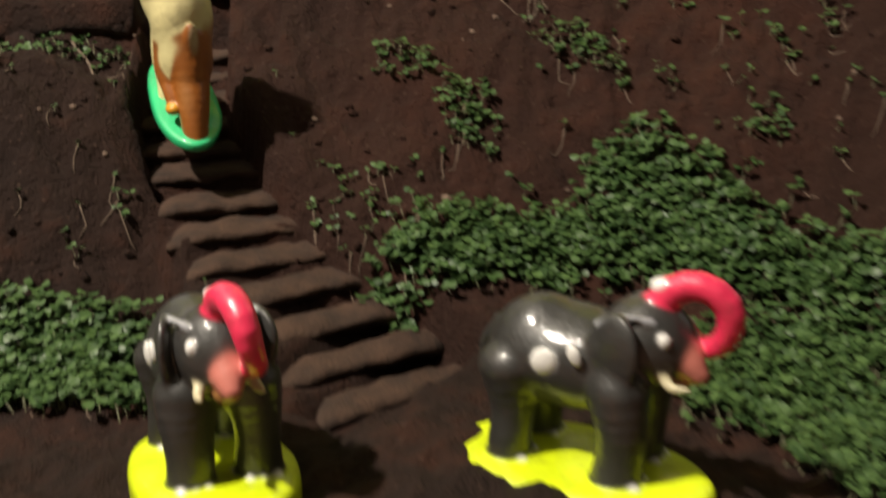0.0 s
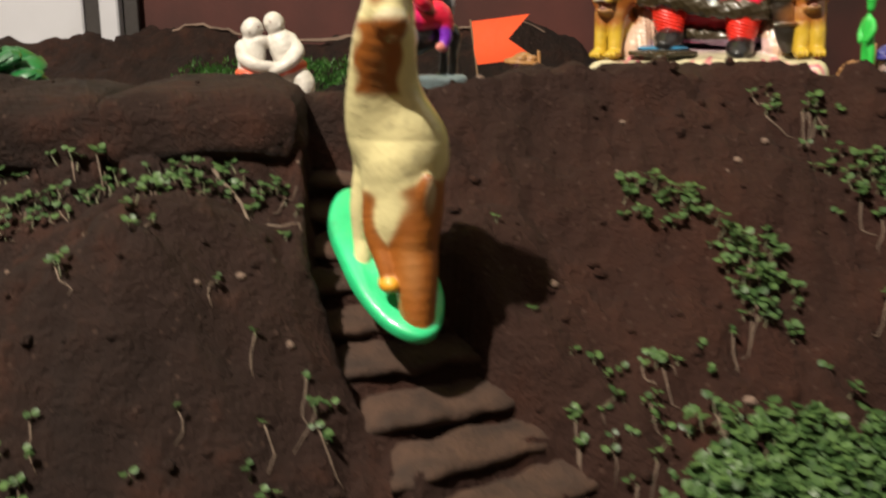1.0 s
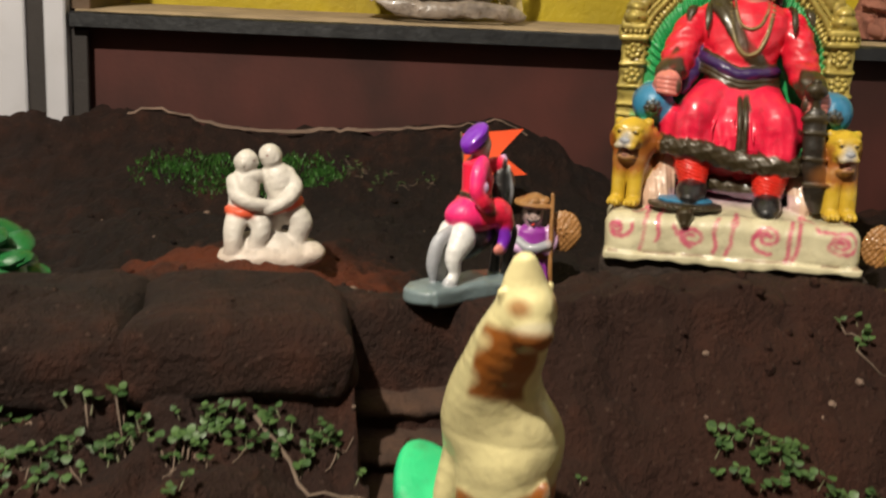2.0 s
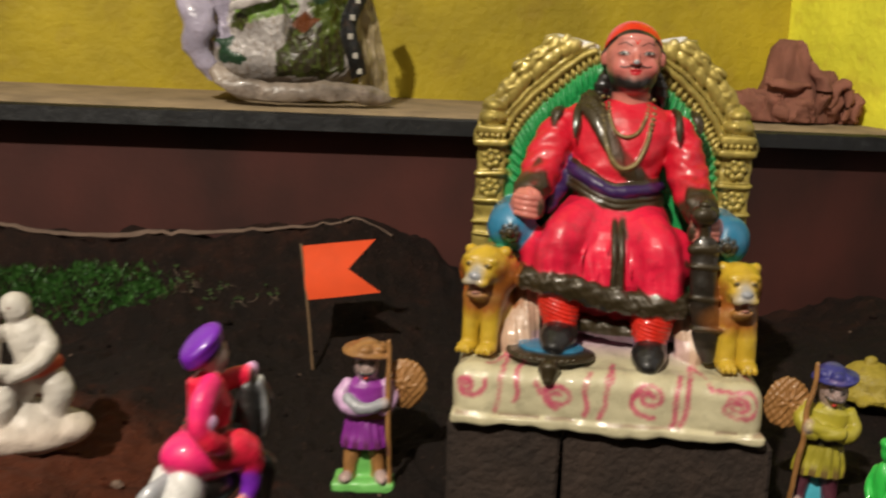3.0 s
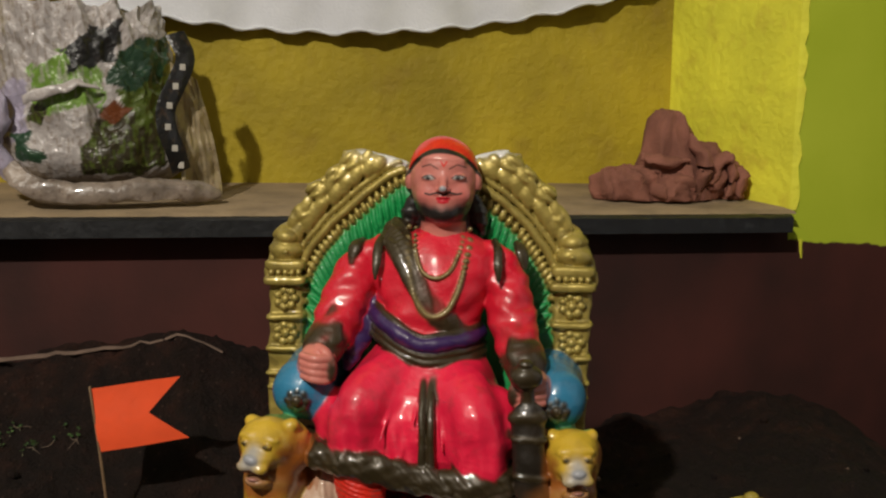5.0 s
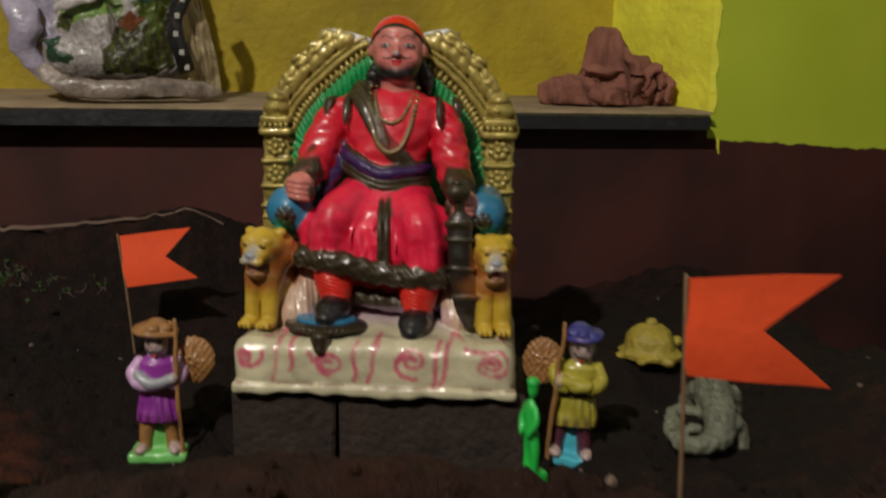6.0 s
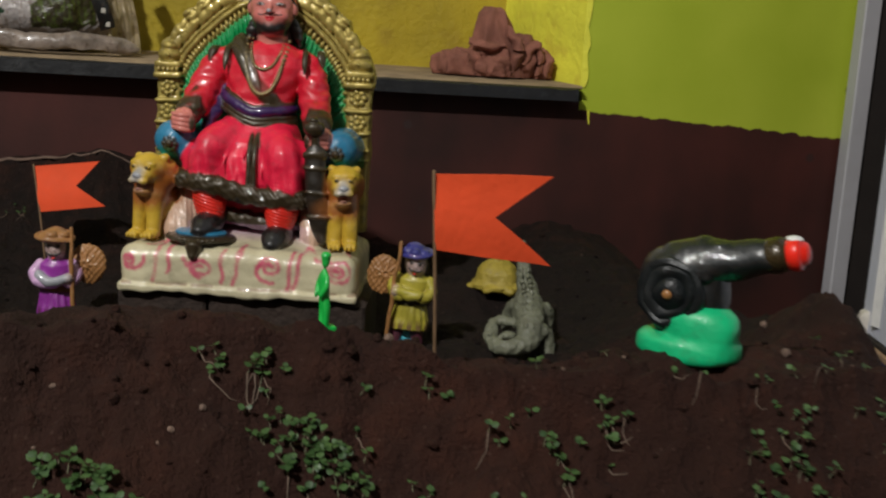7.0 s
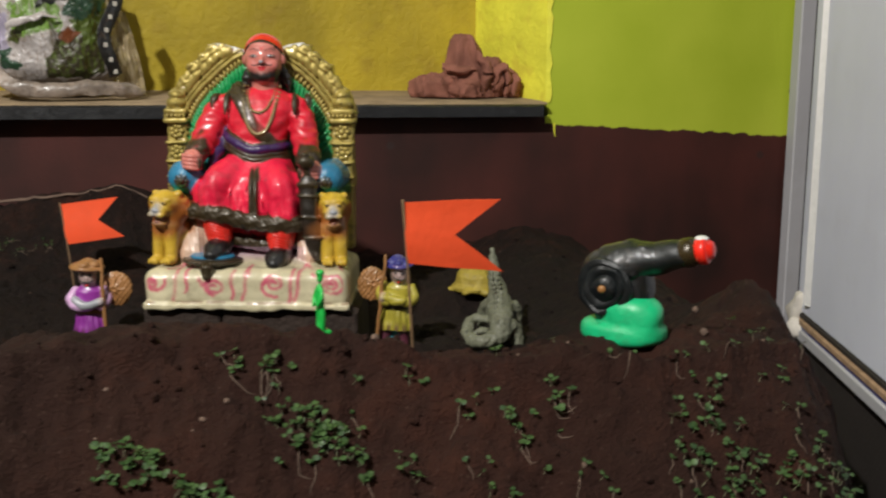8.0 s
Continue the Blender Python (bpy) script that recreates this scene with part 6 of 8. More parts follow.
thing("soldier_figurine", soldier(TURQUOISE, OLIVE, HAIR, MAROON, NAVY, -1, 0.0165), standing(0.346, 1.203, -22, -0.001) @ Matrix.Rotation(radians(4), 4, "Y") @ Matrix.Scale(1.05, 4), "small painted soldier in mustard tunic on turquoise base", "figurine", "toy soldiers")


def wrestlers():
    """Two chubby plaster wrestlers in a clinch, feet sunk in one rough base."""
    s = Clay(0.0008, 0.0022, CHALKY)
    s.sup((0.000, 0, 0.010), (0.047, 0.028, 0.013), CHALK, 0.8, 0.85)
    s.sup((0.014, 0.000, 0.019), (0.028, 0.022, 0.014), CHALK, rot=(0, 14, 0), k=0.006)
    s.sup((0.036, -0.006, 0.013), (0.014, 0.016, 0.009), CHALK, k=0.005)
    s.sup((-0.018, 0.002, 0.020), (0.018, 0.016, 0.012), CHALK, k=0.005)
    # the shorter one
    s.tube([(-0.026, 0, 0.052), (-0.033, -0.009, 0.037), (-0.034, -0.011, 0.020)], [0.0115, 0.0092, 0.0080], CHALK)
    s.tube([(-0.017, 0, 0.052), (-0.009, -0.012, 0.040), (-0.014, -0.012, 0.022)], [0.0110, 0.0088, 0.0075], CHALK)
    s.loft([((-0.024, 0.001, 0.044), 0.0135, 0.0125), ((-0.0235, 0, 0.056), 0.0125, 0.0112), ((-0.0230, 0, 0.068), 0.0130, 0.0112), ((-0.0225, 0, 0.078), 0.0130, 0.0105), ((-0.0220, 0, 0.086), 0.0075, 0.0075), ((-0.0215, 0, 0.090), 0.0068, 0.0068)], CHALK, k=0.003)
    s.sup((-0.0210, -0.001, 0.0955), (0.0100, 0.0100, 0.0112), CHALK, rot=(0, 10, 0))
    s.tube([(-0.0310, -0.002, 0.078), (-0.0300, -0.010, 0.067), (-0.0180, -0.0160, 0.0605), (-0.0020, -0.0165, 0.0595)], [0.0068, 0.0068, 0.0062, 0.0052], CHALK)
    # the taller one leans in
    s.tube([(0.018, 0, 0.054), (0.027, -0.008, 0.042), (0.024, -0.009, 0.028)], [0.0125, 0.0105, 0.0090], CHALK)
    s.tube([(0.009, 0.004, 0.054), (0.004, 0.002, 0.040), (0.002, 0.002, 0.026)], [0.0110, 0.0095, 0.0085], CHALK)
    s.tube([(0.0145, 0.001, 0.054), (0.0125, 0, 0.068), (0.0070, 0, 0.082), (0.0030, 0, 0.092)], [0.0148, 0.0150, 0.0138, 0.0070], CHALK, k=0.003)
    s.sup((0.0005, -0.001, 0.1010), (0.0105, 0.0105, 0.0118), CHALK, rot=(0, -12, 0))
    s.tube([(0.0165, -0.003, 0.084), (0.0215, -0.009, 0.074), (0.0140, -0.0165, 0.0640), (-0.0040, -0.0180, 0.0560)], [0.0075, 0.0078, 0.0068, 0.0054], CHALK)
    s.tube([(-0.004, 0.002, 0.084), (-0.016, -0.004, 0.083), (-0.027, 0.003, 0.081)], [0.0062, 0.0056, 0.0045], CHALK)
    for x, z, r, lean in ((-0.0240, 0.0520, 0.0160, 8), (0.0150, 0.0570, 0.0178, -20)):
        s.sup((x, 0, z), (r, r * 1.0, 0.0046), LOINCLOTH, 0.6, rot=(0, lean, 0), k=0.0008)
    for x, z, sx in ((-0.0210, 0.0955, 1), (0.0005, 0.1010, -1)):
        s.sup((x + sx * 0.0080, -0.0045, z - 0.001), (0.0026, 0.0030, 0.0026), CHALK, k=0.001)
        s.sup((x - sx * 0.004, -0.0095, z - 0.001), (0.0022, 0.0018, 0.0034), CHALK, k=0.0006)
        s.spot((x + sx * 0.0050, -0.0090, z + 0.0018), (0.0012, 0.003, 0.0009), DUSKY)
    s.dab(lambda v: 0.35 * np.clip((0.034 - v[:, 2]) / 0.02, 0, 1), PEACH)
    s.wobble(0.0009, 70, 3)
    s.wobble(0.0004, 190, 5)
    return s


thing("wrestlers_figurine", wrestlers(), standing(-0.232, 1.288, 12, -0.001), "chalk white plaster pair of wrestlers with orange loincloths", "figurine")


def rider():
    s = Clay(0.0008, 0.0013)
    s.box((-0.052, -0.021, 0), (0.050, 0.021, 0.0125), SLATE, 0.004)
    s.sup((-0.044, 0, 0.0065), (0.018, 0.021, 0.0062), SLATE, 0.5, 0.9)
    # dark horse, rearing away, with white hind legs and tail
    s.sup((0.010, 0, 0.047), (0.034, 0.0145, 0.017), BLACK, rot=(0, -24, 0))
    for sy in (-1, 1):
        s.tube([(-0.014, sy * 0.008, 0.042), (-0.024, sy * 0.009, 0.030), (-0.022, sy * 0.009, 0.020), (-0.028, sy * 0.009, 0.012)], [0.011, 0.0075, 0.005, 0.0052], WHITE, 12)
        s.sup((-0.027, sy * 0.009, 0.014), (0.0065, 0.0055, 0.0035), GREYISH)
        s.tube([(0.030, sy * 0.007, 0.048), (0.042, sy * 0.008, 0.042), (0.040, sy * 0.008, 0.028), (0.038, sy * 0.008, 0.013)], [0.008, 0.006, 0.0045, 0.0048], BLACK, 10)
    s.tube([(-0.022, 0, 0.046), (-0.034, 0, 0.040), (-0.037, 0.002, 0.026), (-0.036, 0.003, 0.014)], [0.004, 0.006, 0.006, 0.003], GREYISH, 10)
    s.tube([(0.028, 0, 0.050), (0.032, 0, 0.066), (0.0345, 0, 0.080)], [0.0120, 0.0095, 0.0075], BLACK, 12)
    s.sup((0.0405, 0, 0.0800), (0.0105, 0.0055, 0.0060), BLACK, rot=(0, 40, 0))
    s.tube([(0.0400, -0.003, 0.060), (0.0400, -0.004, 0.072), (0.0375, -0.003, 0.084)], [0.0034, 0.0040, 0.0030], GREYISH, 8, k=0.0015)
    for sy in (-1, 1):
        s.sup((0.0335, sy * 0.004, 0.0885), (0.002, 0.002, 0.0042), BLACK)
    # rider in pink with a violet turban, one arm held out, the other bent at the hip
    s.sup((0.000, 0, 0.0555), (0.0225, 0.0195, 0.0120), HOTPINK)
    for sy in (-1, 1):
        s.tube([(0.004, sy * 0.013, 0.058), (0.020, sy * 0.018, 0.0565), (0.024, sy * 0.019, 0.050)], [0.0100, 0.0095, 0.0075], RED_ROBE, 12)
        s.tube([(0.022, sy * 0.019, 0.050), (0.022, sy * 0.020, 0.040), (0.019, sy * 0.020, 0.035)], [0.0065, 0.0058, 0.0045], VIOLET, 12, k=0.0008)
        s.sup((0.0170, sy * 0.020, 0.0335), (0.0075, 0.0042, 0.004), SKIN)
    s.loft([((0.003, 0, 0.054), 0.0165, 0.0170), ((0.006, 0, 0.066), 0.0120, 0.0140), ((0.007, 0, 0.080), 0.0125, 0.0165), ((0.004, 0, 0.090), 0.0095, 0.0140), ((0.005, 0, 0.095), 0.005, 0.0055)], RED_ROBE, 20)
    s.loft([((0.006, 0, 0.0665), 0.0138, 0.0155), ((0.006, 0, 0.0705), 0.0138, 0.0155)], OLD_GOLD, 20)
    s.tube([(-0.001, -0.013, 0.089), (-0.010, -0.019, 0.083), (-0.013, -0.021, 0.0755)], [0.0070, 0.0075, 0.0068], HOTPINK, 10)
    s.tube([(-0.013, -0.021, 0.0755), (-0.008, -0.023, 0.069), (0.002, -0.021, 0.0645)], [0.0066, 0.0060, 0.0048], RED_ROBE, 10, k=0.001)
    s.sup((-0.0080, -0.0255, 0.0775), (0.0040, 0.0030, 0.0035), LILAC, k=0.0006)
    s.tube([(-0.003, -0.020, 0.0650), (0.003, -0.021, 0.0605), (0.012, -0.022, 0.0585), (0.021, -0.020, 0.0560)], [0.0030, 0.0034, 0.0030, 0.0024], OLD_GOLD, 8, k=0.0008)
    s.sup((0.0040, -0.0215, 0.0625), (0.0042, 0.0038, 0.0036), SKIN, k=0.0008)
    s.tube([(0.008, 0.010, 0.087), (0.018, 0.008, 0.0845), (0.028, 0.003, 0.0880), (0.033, 0.000, 0.0900)], [0.0065, 0.0056, 0.0048, 0.0040], RED_ROBE, 10)
    s.sup((0.0355, 0, 0.0910), (0.0042, 0.0038, 0.0040), LILAC, k=0.0008)
    s.sup((0.0400, -0.001, 0.0855), (0.0030, 0.0028, 0.0030), WHITE, k=0.0008)
    s.sup((0.0085, 0, 0.1005), (0.0090, 0.0085, 0.0098), FACE)
    s.sup((0.0172, 0, 0.1005), (0.0024, 0.0018, 0.0020), FACE)
    s.sup((0.0120, 0, 0.0945), (0.0050, 0.0060, 0.0036), FACE)
    s.sup((0.0030, 0, 0.1040), (0.0120, 0.0098, 0.0050), HAIR, rot=(0, -32, 0), k=0.0008)
    s.sup((0.0012, 0, 0.1068), (0.0140, 0.0108, 0.0062), VIOLET, rot=(0, -34, 0), k=0.0008, bump=lambda x, y, z: 0.0006 * np.sin(700 * (z - 0.6 * x)))
    s.spot((0.0150, -0.0045, 0.1025), (0.0020, 0.003, 0.0013), HAIR, soft=0.5)
    s.spot((0.0140, -0.0035, 0.0955), (0.0040, 0.004, 0.0014), HAIR, soft=0.5)
    s.wobble(0.0010, 80, 5)
    s.scaled(0.76, 0.72, 0.94)
    return s


thing("horse_rider_figurine", rider(), standing(-0.106, 0.990, 33, 0.0015), "pink coated rider with violet turban on dark horse", "figurine")


def elephant():
    s = Clay(0.0010, 0.0028)
    s.sup((-0.002, -0.002, 0.002), (0.066, 0.040, 0.011), NEON, 0.45, 0.95)
    s.sup((-0.008, 0, 0.066), (0.043, 0.026, 0.027), ELEPHANT)
    s.sup((-0.024, 0, 0.068), (0.026, 0.025, 0.028), ELEPHANT)
    s.sup((0.028, 0, 0.082), (0.022, 0.020, 0.023), ELEPHANT)
    for x in (-0.034, 0.022):
        for sy in (-1, 1):
            s.tube([(x, sy * 0.015, 0.060), (x + 0.002, sy * 0.016, 0.034), (x, sy * 0.016, 0.010)], [0.0155, 0.0112, 0.0118], ELEPHANT, 14)
            for k in (-1, 0, 1):
                s.sup((x + 0.010, sy * 0.016 + 0.006 * k, 0.0115), (0.003, 0.0025, 0.003), WHITE)
    for sy in (-1, 1):
        s.sup((0.020, sy * 0.0215, 0.080), (0.015, 0.0045, 0.020), ELEPHANT, rot=(0, 12, sy * 18))
        s.tube([(0.040, sy * 0.011, 0.072), (0.047, sy * 0.014, 0.066), (0.054, sy * 0.014, 0.067)], [0.0030, 0.0024, 0.001], CREAM, 8)
        s.sup((0.042, sy * 0.0145, 0.089), (0.0024, 0.002, 0.0026), WHITE)
        s.sup((-0.012, sy * 0.0255, 0.072), (0.0058, 0.002, 0.0075), WHITE, rot=(0, 15, 0), k=0.0008)
        s.sup((0.003, sy * 0.0258, 0.078), (0.0035, 0.002, 0.006), WHITE, rot=(0, -20, 0), k=0.0008)
        s.tube([(0.012, sy * 0.021, 0.094), (0.024, sy * 0.020, 0.098), (0.036, sy * 0.014, 0.096)], [0.0010, 0.0014, 0.0008], GREYISH, 6)
    # trunk: from the brow round into a full ring, painted pink; jaw open below
    ring = [(0.0500 + (0.0165 - 0.0012 * i / 4) * math.cos(w), 0.001 * i, 0.0945 + (0.0180 - 0.0012 * i / 4) * math.sin(w)) for i, w in enumerate([radians(150 - 22 * i) for i in range(14)])]
    s.tube([(0.030, 0, 0.096)] + ring, [0.0080] + [0.0074 - 0.00018 * i for i in range(14)], TRUNK_PINK, 14)
    s.sup((0.0345, 0, 0.1110), (0.0050, 0.006, 0.0035), WHITE)
    s.tube([(0.040, 0, 0.084), (0.047, 0, 0.076), (0.053, 0, 0.070)], [0.0095, 0.0080, 0.0050], SKIN, 12)
    s.sup((0.043, 0, 0.0655), (0.008, 0.007, 0.006), TAN)
    s.tube([(-0.048, 0, 0.076), (-0.056, 0, 0.062), (-0.054, 0, 0.042)], [0.004, 0.003, 0.002], ELEPHANT, 8)
    s.wobble(0.0010, 70, 8)
    s.scaled(1.02, 1.02, 0.96)
    return s


ele = thing("elephant_figurine", elephant(), pose(0.136, 0.497, 0.167, 2, 3, -32), "glossy black elephant figurine with pink trunk on fluorescent yellow base", "figurine", "toy elephants")
copy_thing(ele, pose(-0.050, 0.503, 0.168, 0, 0, -66))


def cream_horse():
    """Stands on a tilted oval base and leans downhill; local x points downhill, z up from the base."""
    s = Clay(0.0009, 0.004)
    s.sup((0.030, 0.002, 0.076), (0.0245, 0.0250, 0.036), HIDE)
    s.sup((0.020, -0.002, 0.096), (0.0235, 0.0215, 0.034), HIDE, rot=(10, -12, 0), k=0.008)
    s.sup((0.037, 0.002, 0.048), (0.0195, 0.0215, 0.028), HIDE, k=0.006)
    s.tube([(0.039, 0.004, 0.060), (0.046, 0.003, 0.034), (0.050, 0.003, 0.010), (0.052, 0.003, -0.014)], [0.0175, 0.0155, 0.0128, 0.0095], HIDE_BROWN)
    s.tube([(0.031, -0.010, 0.058), (0.035, -0.014, 0.040), (0.042, -0.013, 0.024), (0.046, -0.012, 0.012)], [0.0120, 0.0085, 0.0065, 0.0050], HIDE_BROWN, k=0.003)
    s.sup((0.047, -0.013, 0.010), (0.0075, 0.0060, 0.0050), AMBER, k=0.002)
    s.sup((0.0545, 0.004, 0.060), (0.0050, 0.0055, 0.0130), HIDE_BROWN, rot=(0, 10, 0), k=0.003)
    s.tube([(0.010, 0.006, 0.080), (0.010, 0.008, 0.050), (0.014, 0.008, 0.026), (0.016, 0.008, 0.010)], [0.013, 0.0085, 0.0062, 0.0062], HIDE)
    s.tube([(0.010, -0.008, 0.078), (0.010, -0.013, 0.050), (0.012, -0.013, 0.026), (0.012, -0.013, 0.010)], [0.012, 0.0080, 0.0060, 0.0060], HIDE)
    s.tube([(0.016, -0.005, 0.094), (0.021, -0.007, 0.116), (0.027, -0.0075, 0.136), (0.031, -0.0055, 0.152)], [0.0215, 0.0195, 0.0170, 0.0135], HIDE, k=0.008)
    s.sup((0.034, -0.0065, 0.154), (0.0155, 0.0118, 0.0115), HIDE, rot=(0, 40, -20), k=0.003)
    s.sup((0.0440, -0.0100, 0.1460), (0.0080, 0.0088, 0.0070), CREAM, rot=(0, 40, -20), k=0.003)
    s.tube([(0.031, -0.006, 0.154), (0.0295, -0.007, 0.164), (0.0290, -0.008, 0.1715)], [0.0108, 0.0090, 0.0058], HIDE, k=0.003)
    for sy in (-1, 1):
        s.tube([(0.030, sy * 0.009 - 0.005, 0.156), (0.029, sy * 0.0125 - 0.005, 0.1615)], [0.0038, 0.0022], HIDE, k=0.0015)
        s.spot((0.040, sy * 0.0085 - 0.008, 0.1575), (0.0055, 0.004, 0.0036), HIDE_BROWN, soft=0.5, most=0.8)
    # brown neck blaze and breast; cream highlight painted on the breast, tan dab lower
    s.dab(lambda v: np.clip((0.0100 + 0.0012 * np.sin(v[:, 2] * 300) - np.abs(v[:, 1] + 0.0165 - 0.10 * (v[:, 2] - 0.12))) / 0.0025 + 0.5, 0, 1) * np.clip((v[:, 0] - 0.024) / 0.003, 0, 1) * np.clip((v[:, 2] - 0.1110) / 0.004, 0, 1) * np.clip((0.1500 - v[:, 2]) / 0.004, 0, 1), HIDE_BROWN)
    s.dab(lambda v: 0.95 * np.clip((0.064 + 0.8 * (v[:, 1] - 0.004) + 0.002 * np.sin(v[:, 1] * 500) - v[:, 2]) / 0.010, 0, 1) * np.clip((v[:, 0] - 0.030) / 0.010, 0, 1) * np.clip((v[:, 1] + 0.0125) / 0.004, 0, 1), HIDE_BROWN)
    s.spot((0.060, 0.006, 0.062), (0.008, 0.0035, 0.009), CREAM, soft=0.5, most=0.7)
    s.spot((0.058, -0.004, 0.020), (0.010, 0.005, 0.014), TAN, soft=0.6, most=0.5)
    s.wobble(0.0005, 60, 2)
    # the body leans forward over the slope
    s.warp = lambda v: np.stack([v[:, 0] - 0.004 + 0.30 * np.maximum(0, v[:, 2] - 0.03) + 0.18 * np.maximum(0, v[:, 2] - 0.09), 0.93 * v[:, 1] - 0.03 * np.maximum(0, v[:, 2] - 0.03) - 0.20 * np.maximum(0, v[:, 2] - 0.09), (0.97 + 0.36 * np.maximum(0, v[:, 2] - 0.05)) * v[:, 2] - 0.012], 1)
    base = Clay(0.0012, 0.004)
    base.sup((0.002, 0.002, 0.003), (0.064, 0.026, 0.007), GREEN_BASE, 0.5, 1.0)
    base.sup((0.005, 0.006, 0.007), (0.040, 0.016, 0.007), GREEN_BASE, k=0.006)
    base.wobble(0.0012, 60, 4)
    c, q = math.cos(radians(31)), math.sin(radians(31))
    base.warp = lambda v: np.stack([c * v[:, 0] + q * v[:, 2], v[:, 1], -q * v[:, 0] + c * v[:, 2]], 1)
    s.more.append(base)
    return s


thing("cream_horse_figurine", cream_horse(), pose(-0.136, 0.833, 0.337, 0, 0, -68), "glossy cream and brown horse figurine on green oval base", "figurine")


def green_toy():
    s = Clay(0.0008, 0.0013)
    s.box((-0.0075, -0.010, -0.002), (0.0075, 0.010, 0.0035), GREEN_TOY, 0.0015)
    s.tube([(-0.003, 0, 0.003), (-0.0045, 0.001, 0.013), (-0.002, 0, 0.024)], [0.0030, 0.0032, 0.0040], GREEN_TOY, 8)
    s.tube([(0.004, 0.001, 0.003), (0.0045, 0, 0.014), (0.001, 0, 0.024)], [0.0030, 0.0034, 0.0040], GREEN_TOY, 8)
    s.sup((0, 0, 0.029), (0.0058, 0.0045, 0.0085), GREEN_TOY)
    s.tube([(0.005, 0, 0.033), (0.0085, -0.003, 0.027), (0.006, -0.006, 0.022)], [0.0022, 0.0024, 0.0018], GREEN_TOY, 8)
    s.tube([(-0.005, 0, 0.033), (-0.007, -0.003, 0.026), (-0.004, -0.006, 0.022)], [0.0022, 0.0024, 0.0018], GREEN_TOY, 8)
    s.sup((0.0005, 0, 0.0425), (0.0038, 0.0038, 0.0045), GREEN_TOY)
    s.sup((0.0005, 0, 0.0455), (0.0046, 0.0048, 0.0022), GREEN_TOY)
    s.wobble(0.0006, 150, 2)
    s.scaled(0.80, 0.80, 1.18)
    return s


thing("plastic_soldier", green_toy(), standing(0.204, 0.947, -75, 0.001), "tiny bright green plastic toy soldier on the mud rim", "figurine")


def crocodile():
    s = Clay(0.0008, 0.0020, CLAYISH)
    spine = [(0.052, 0.000, 0.016), (0.040, 0.004, 0.020), (0.022, 0.004, 0.024), (0.000, 0.000, 0.027), (-0.022, -0.002, 0.030), (-0.042, -0.006, 0.036), (-0.060, -0.010, 0.046), (-0.076, -0.014, 0.060), (-0.084, -0.016, 0.070)]
    s.tube(spine, [0.012, 0.0160, 0.0180, 0.0190, 0.0165, 0.0125, 0.0095, 0.0065, 0.0035], CROC, 16, 0.8)
    # head swings round to one side in a hook, jaws nearly closing the ring
    s.tube([(0.046, 0.001, 0.017), (0.058, -0.012, 0.016), (0.057, -0.030, 0.014), (0.044, -0.041, 0.013), (0.026, -0.042, 0.014), (0.012, -0.040, 0.016)], [0.0125, 0.0120, 0.0105, 0.0090, 0.0080, 0.0060], CROC, 14, 0.8)
    s.tube([(0.010, -0.044, 0.014), (0.008, -0.034, 0.016), (0.012, -0.022, 0.018), (0.018, -0.010, 0.020)], [0.0050, 0.0070, 0.0062, 0.008], CROC, 10, 0.8)
    s.sup((0.034, -0.022, 0.014), (0.006, 0.009, 0.0035), CROC, rot=(0, 0, 12))
    for x, y0, sy, out in ((-0.016, -0.008, -1, 0.015), (-0.010, 0.009, 1, 0.013), (0.032, 0.010, 1, 0.015)):
        s.tube([(x, y0, 0.020), (x - 0.006, y0 + sy * out * 0.6, 0.019), (x - 0.008, y0 + sy * out, 0.012), (x + 0.002, y0 + sy * (out + 0.002), -0.006)], [0.0110, 0.0100, 0.0088, 0.0078], CROC, 10)
        for k in (-1, 0, 1):
            s.sup((x + 0.003, y0 + sy * (out + 0.002) + 0.004 * k, -0.007), (0.0055, 0.0028, 0.0032), CROC)
    for i in range(12):
        q = Vector(spine[1]).lerp(Vector(spine[6]), i / 11)
        for sy in (-1, 1):
            s.sup((q.x, q.y + sy * 0.0045, q.z + 0.0115 - 0.006 * (i / 11) ** 2 + 0.001 * math.sin(5 * i)), (0.0040, 0.0030, 0.0040), CROC, k=0.0008)
    for sy in (-1, 1):
        s.sup((0.046, -0.036 + sy * 0.006, 0.021), (0.0030, 0.0030, 0.0030), CROC)
    s.wobble(0.0014, 90, 6)
    s.wobble(0.0009, 300, 2)
    s.scaled(0.80, 0.82, 0.88)
    return s


thing("crocodile_figurine", crocodile(), pose(0.472, 1.190, ground_z(0.472, 1.190) + 0.014, 0, 24, -116), "grey green clay crocodile with raised tail in the pit", "figurine")


def turtle():
    s = Clay(0.0010, 0.003, CLAYISH)
    s.turned([(0.030, 0.0), (0.036, 0.004), (0.037, 0.010), (0.033, 0.014), (0.0305, 0.018), (0.030, 0.021), (0.028, 0.030), (0.023, 0.038), (0.015, 0.044), (0.007, 0.047), (0.006, 0.052), (0.0025, 0.055)], TURTLE, (0, 0, 0.002))
    for k in range(7):
        w = 2 * math.pi * k / 7 + 0.2
        s.sup((0.034 * math.cos(w), 0.034 * math.sin(w), 0.007), (0.009, 0.007, 0.006), TURTLE, rot=(0, 0, math.degrees(w)))
    s.sup((0.038, 0, 0.020), (0.009, 0.007, 0.007), TURTLE)
    s.wobble(0.0018, 70, 9)
    s.wobble(0.0006, 190, 3)
    s.scaled(1, 1, 0.88)
    return s


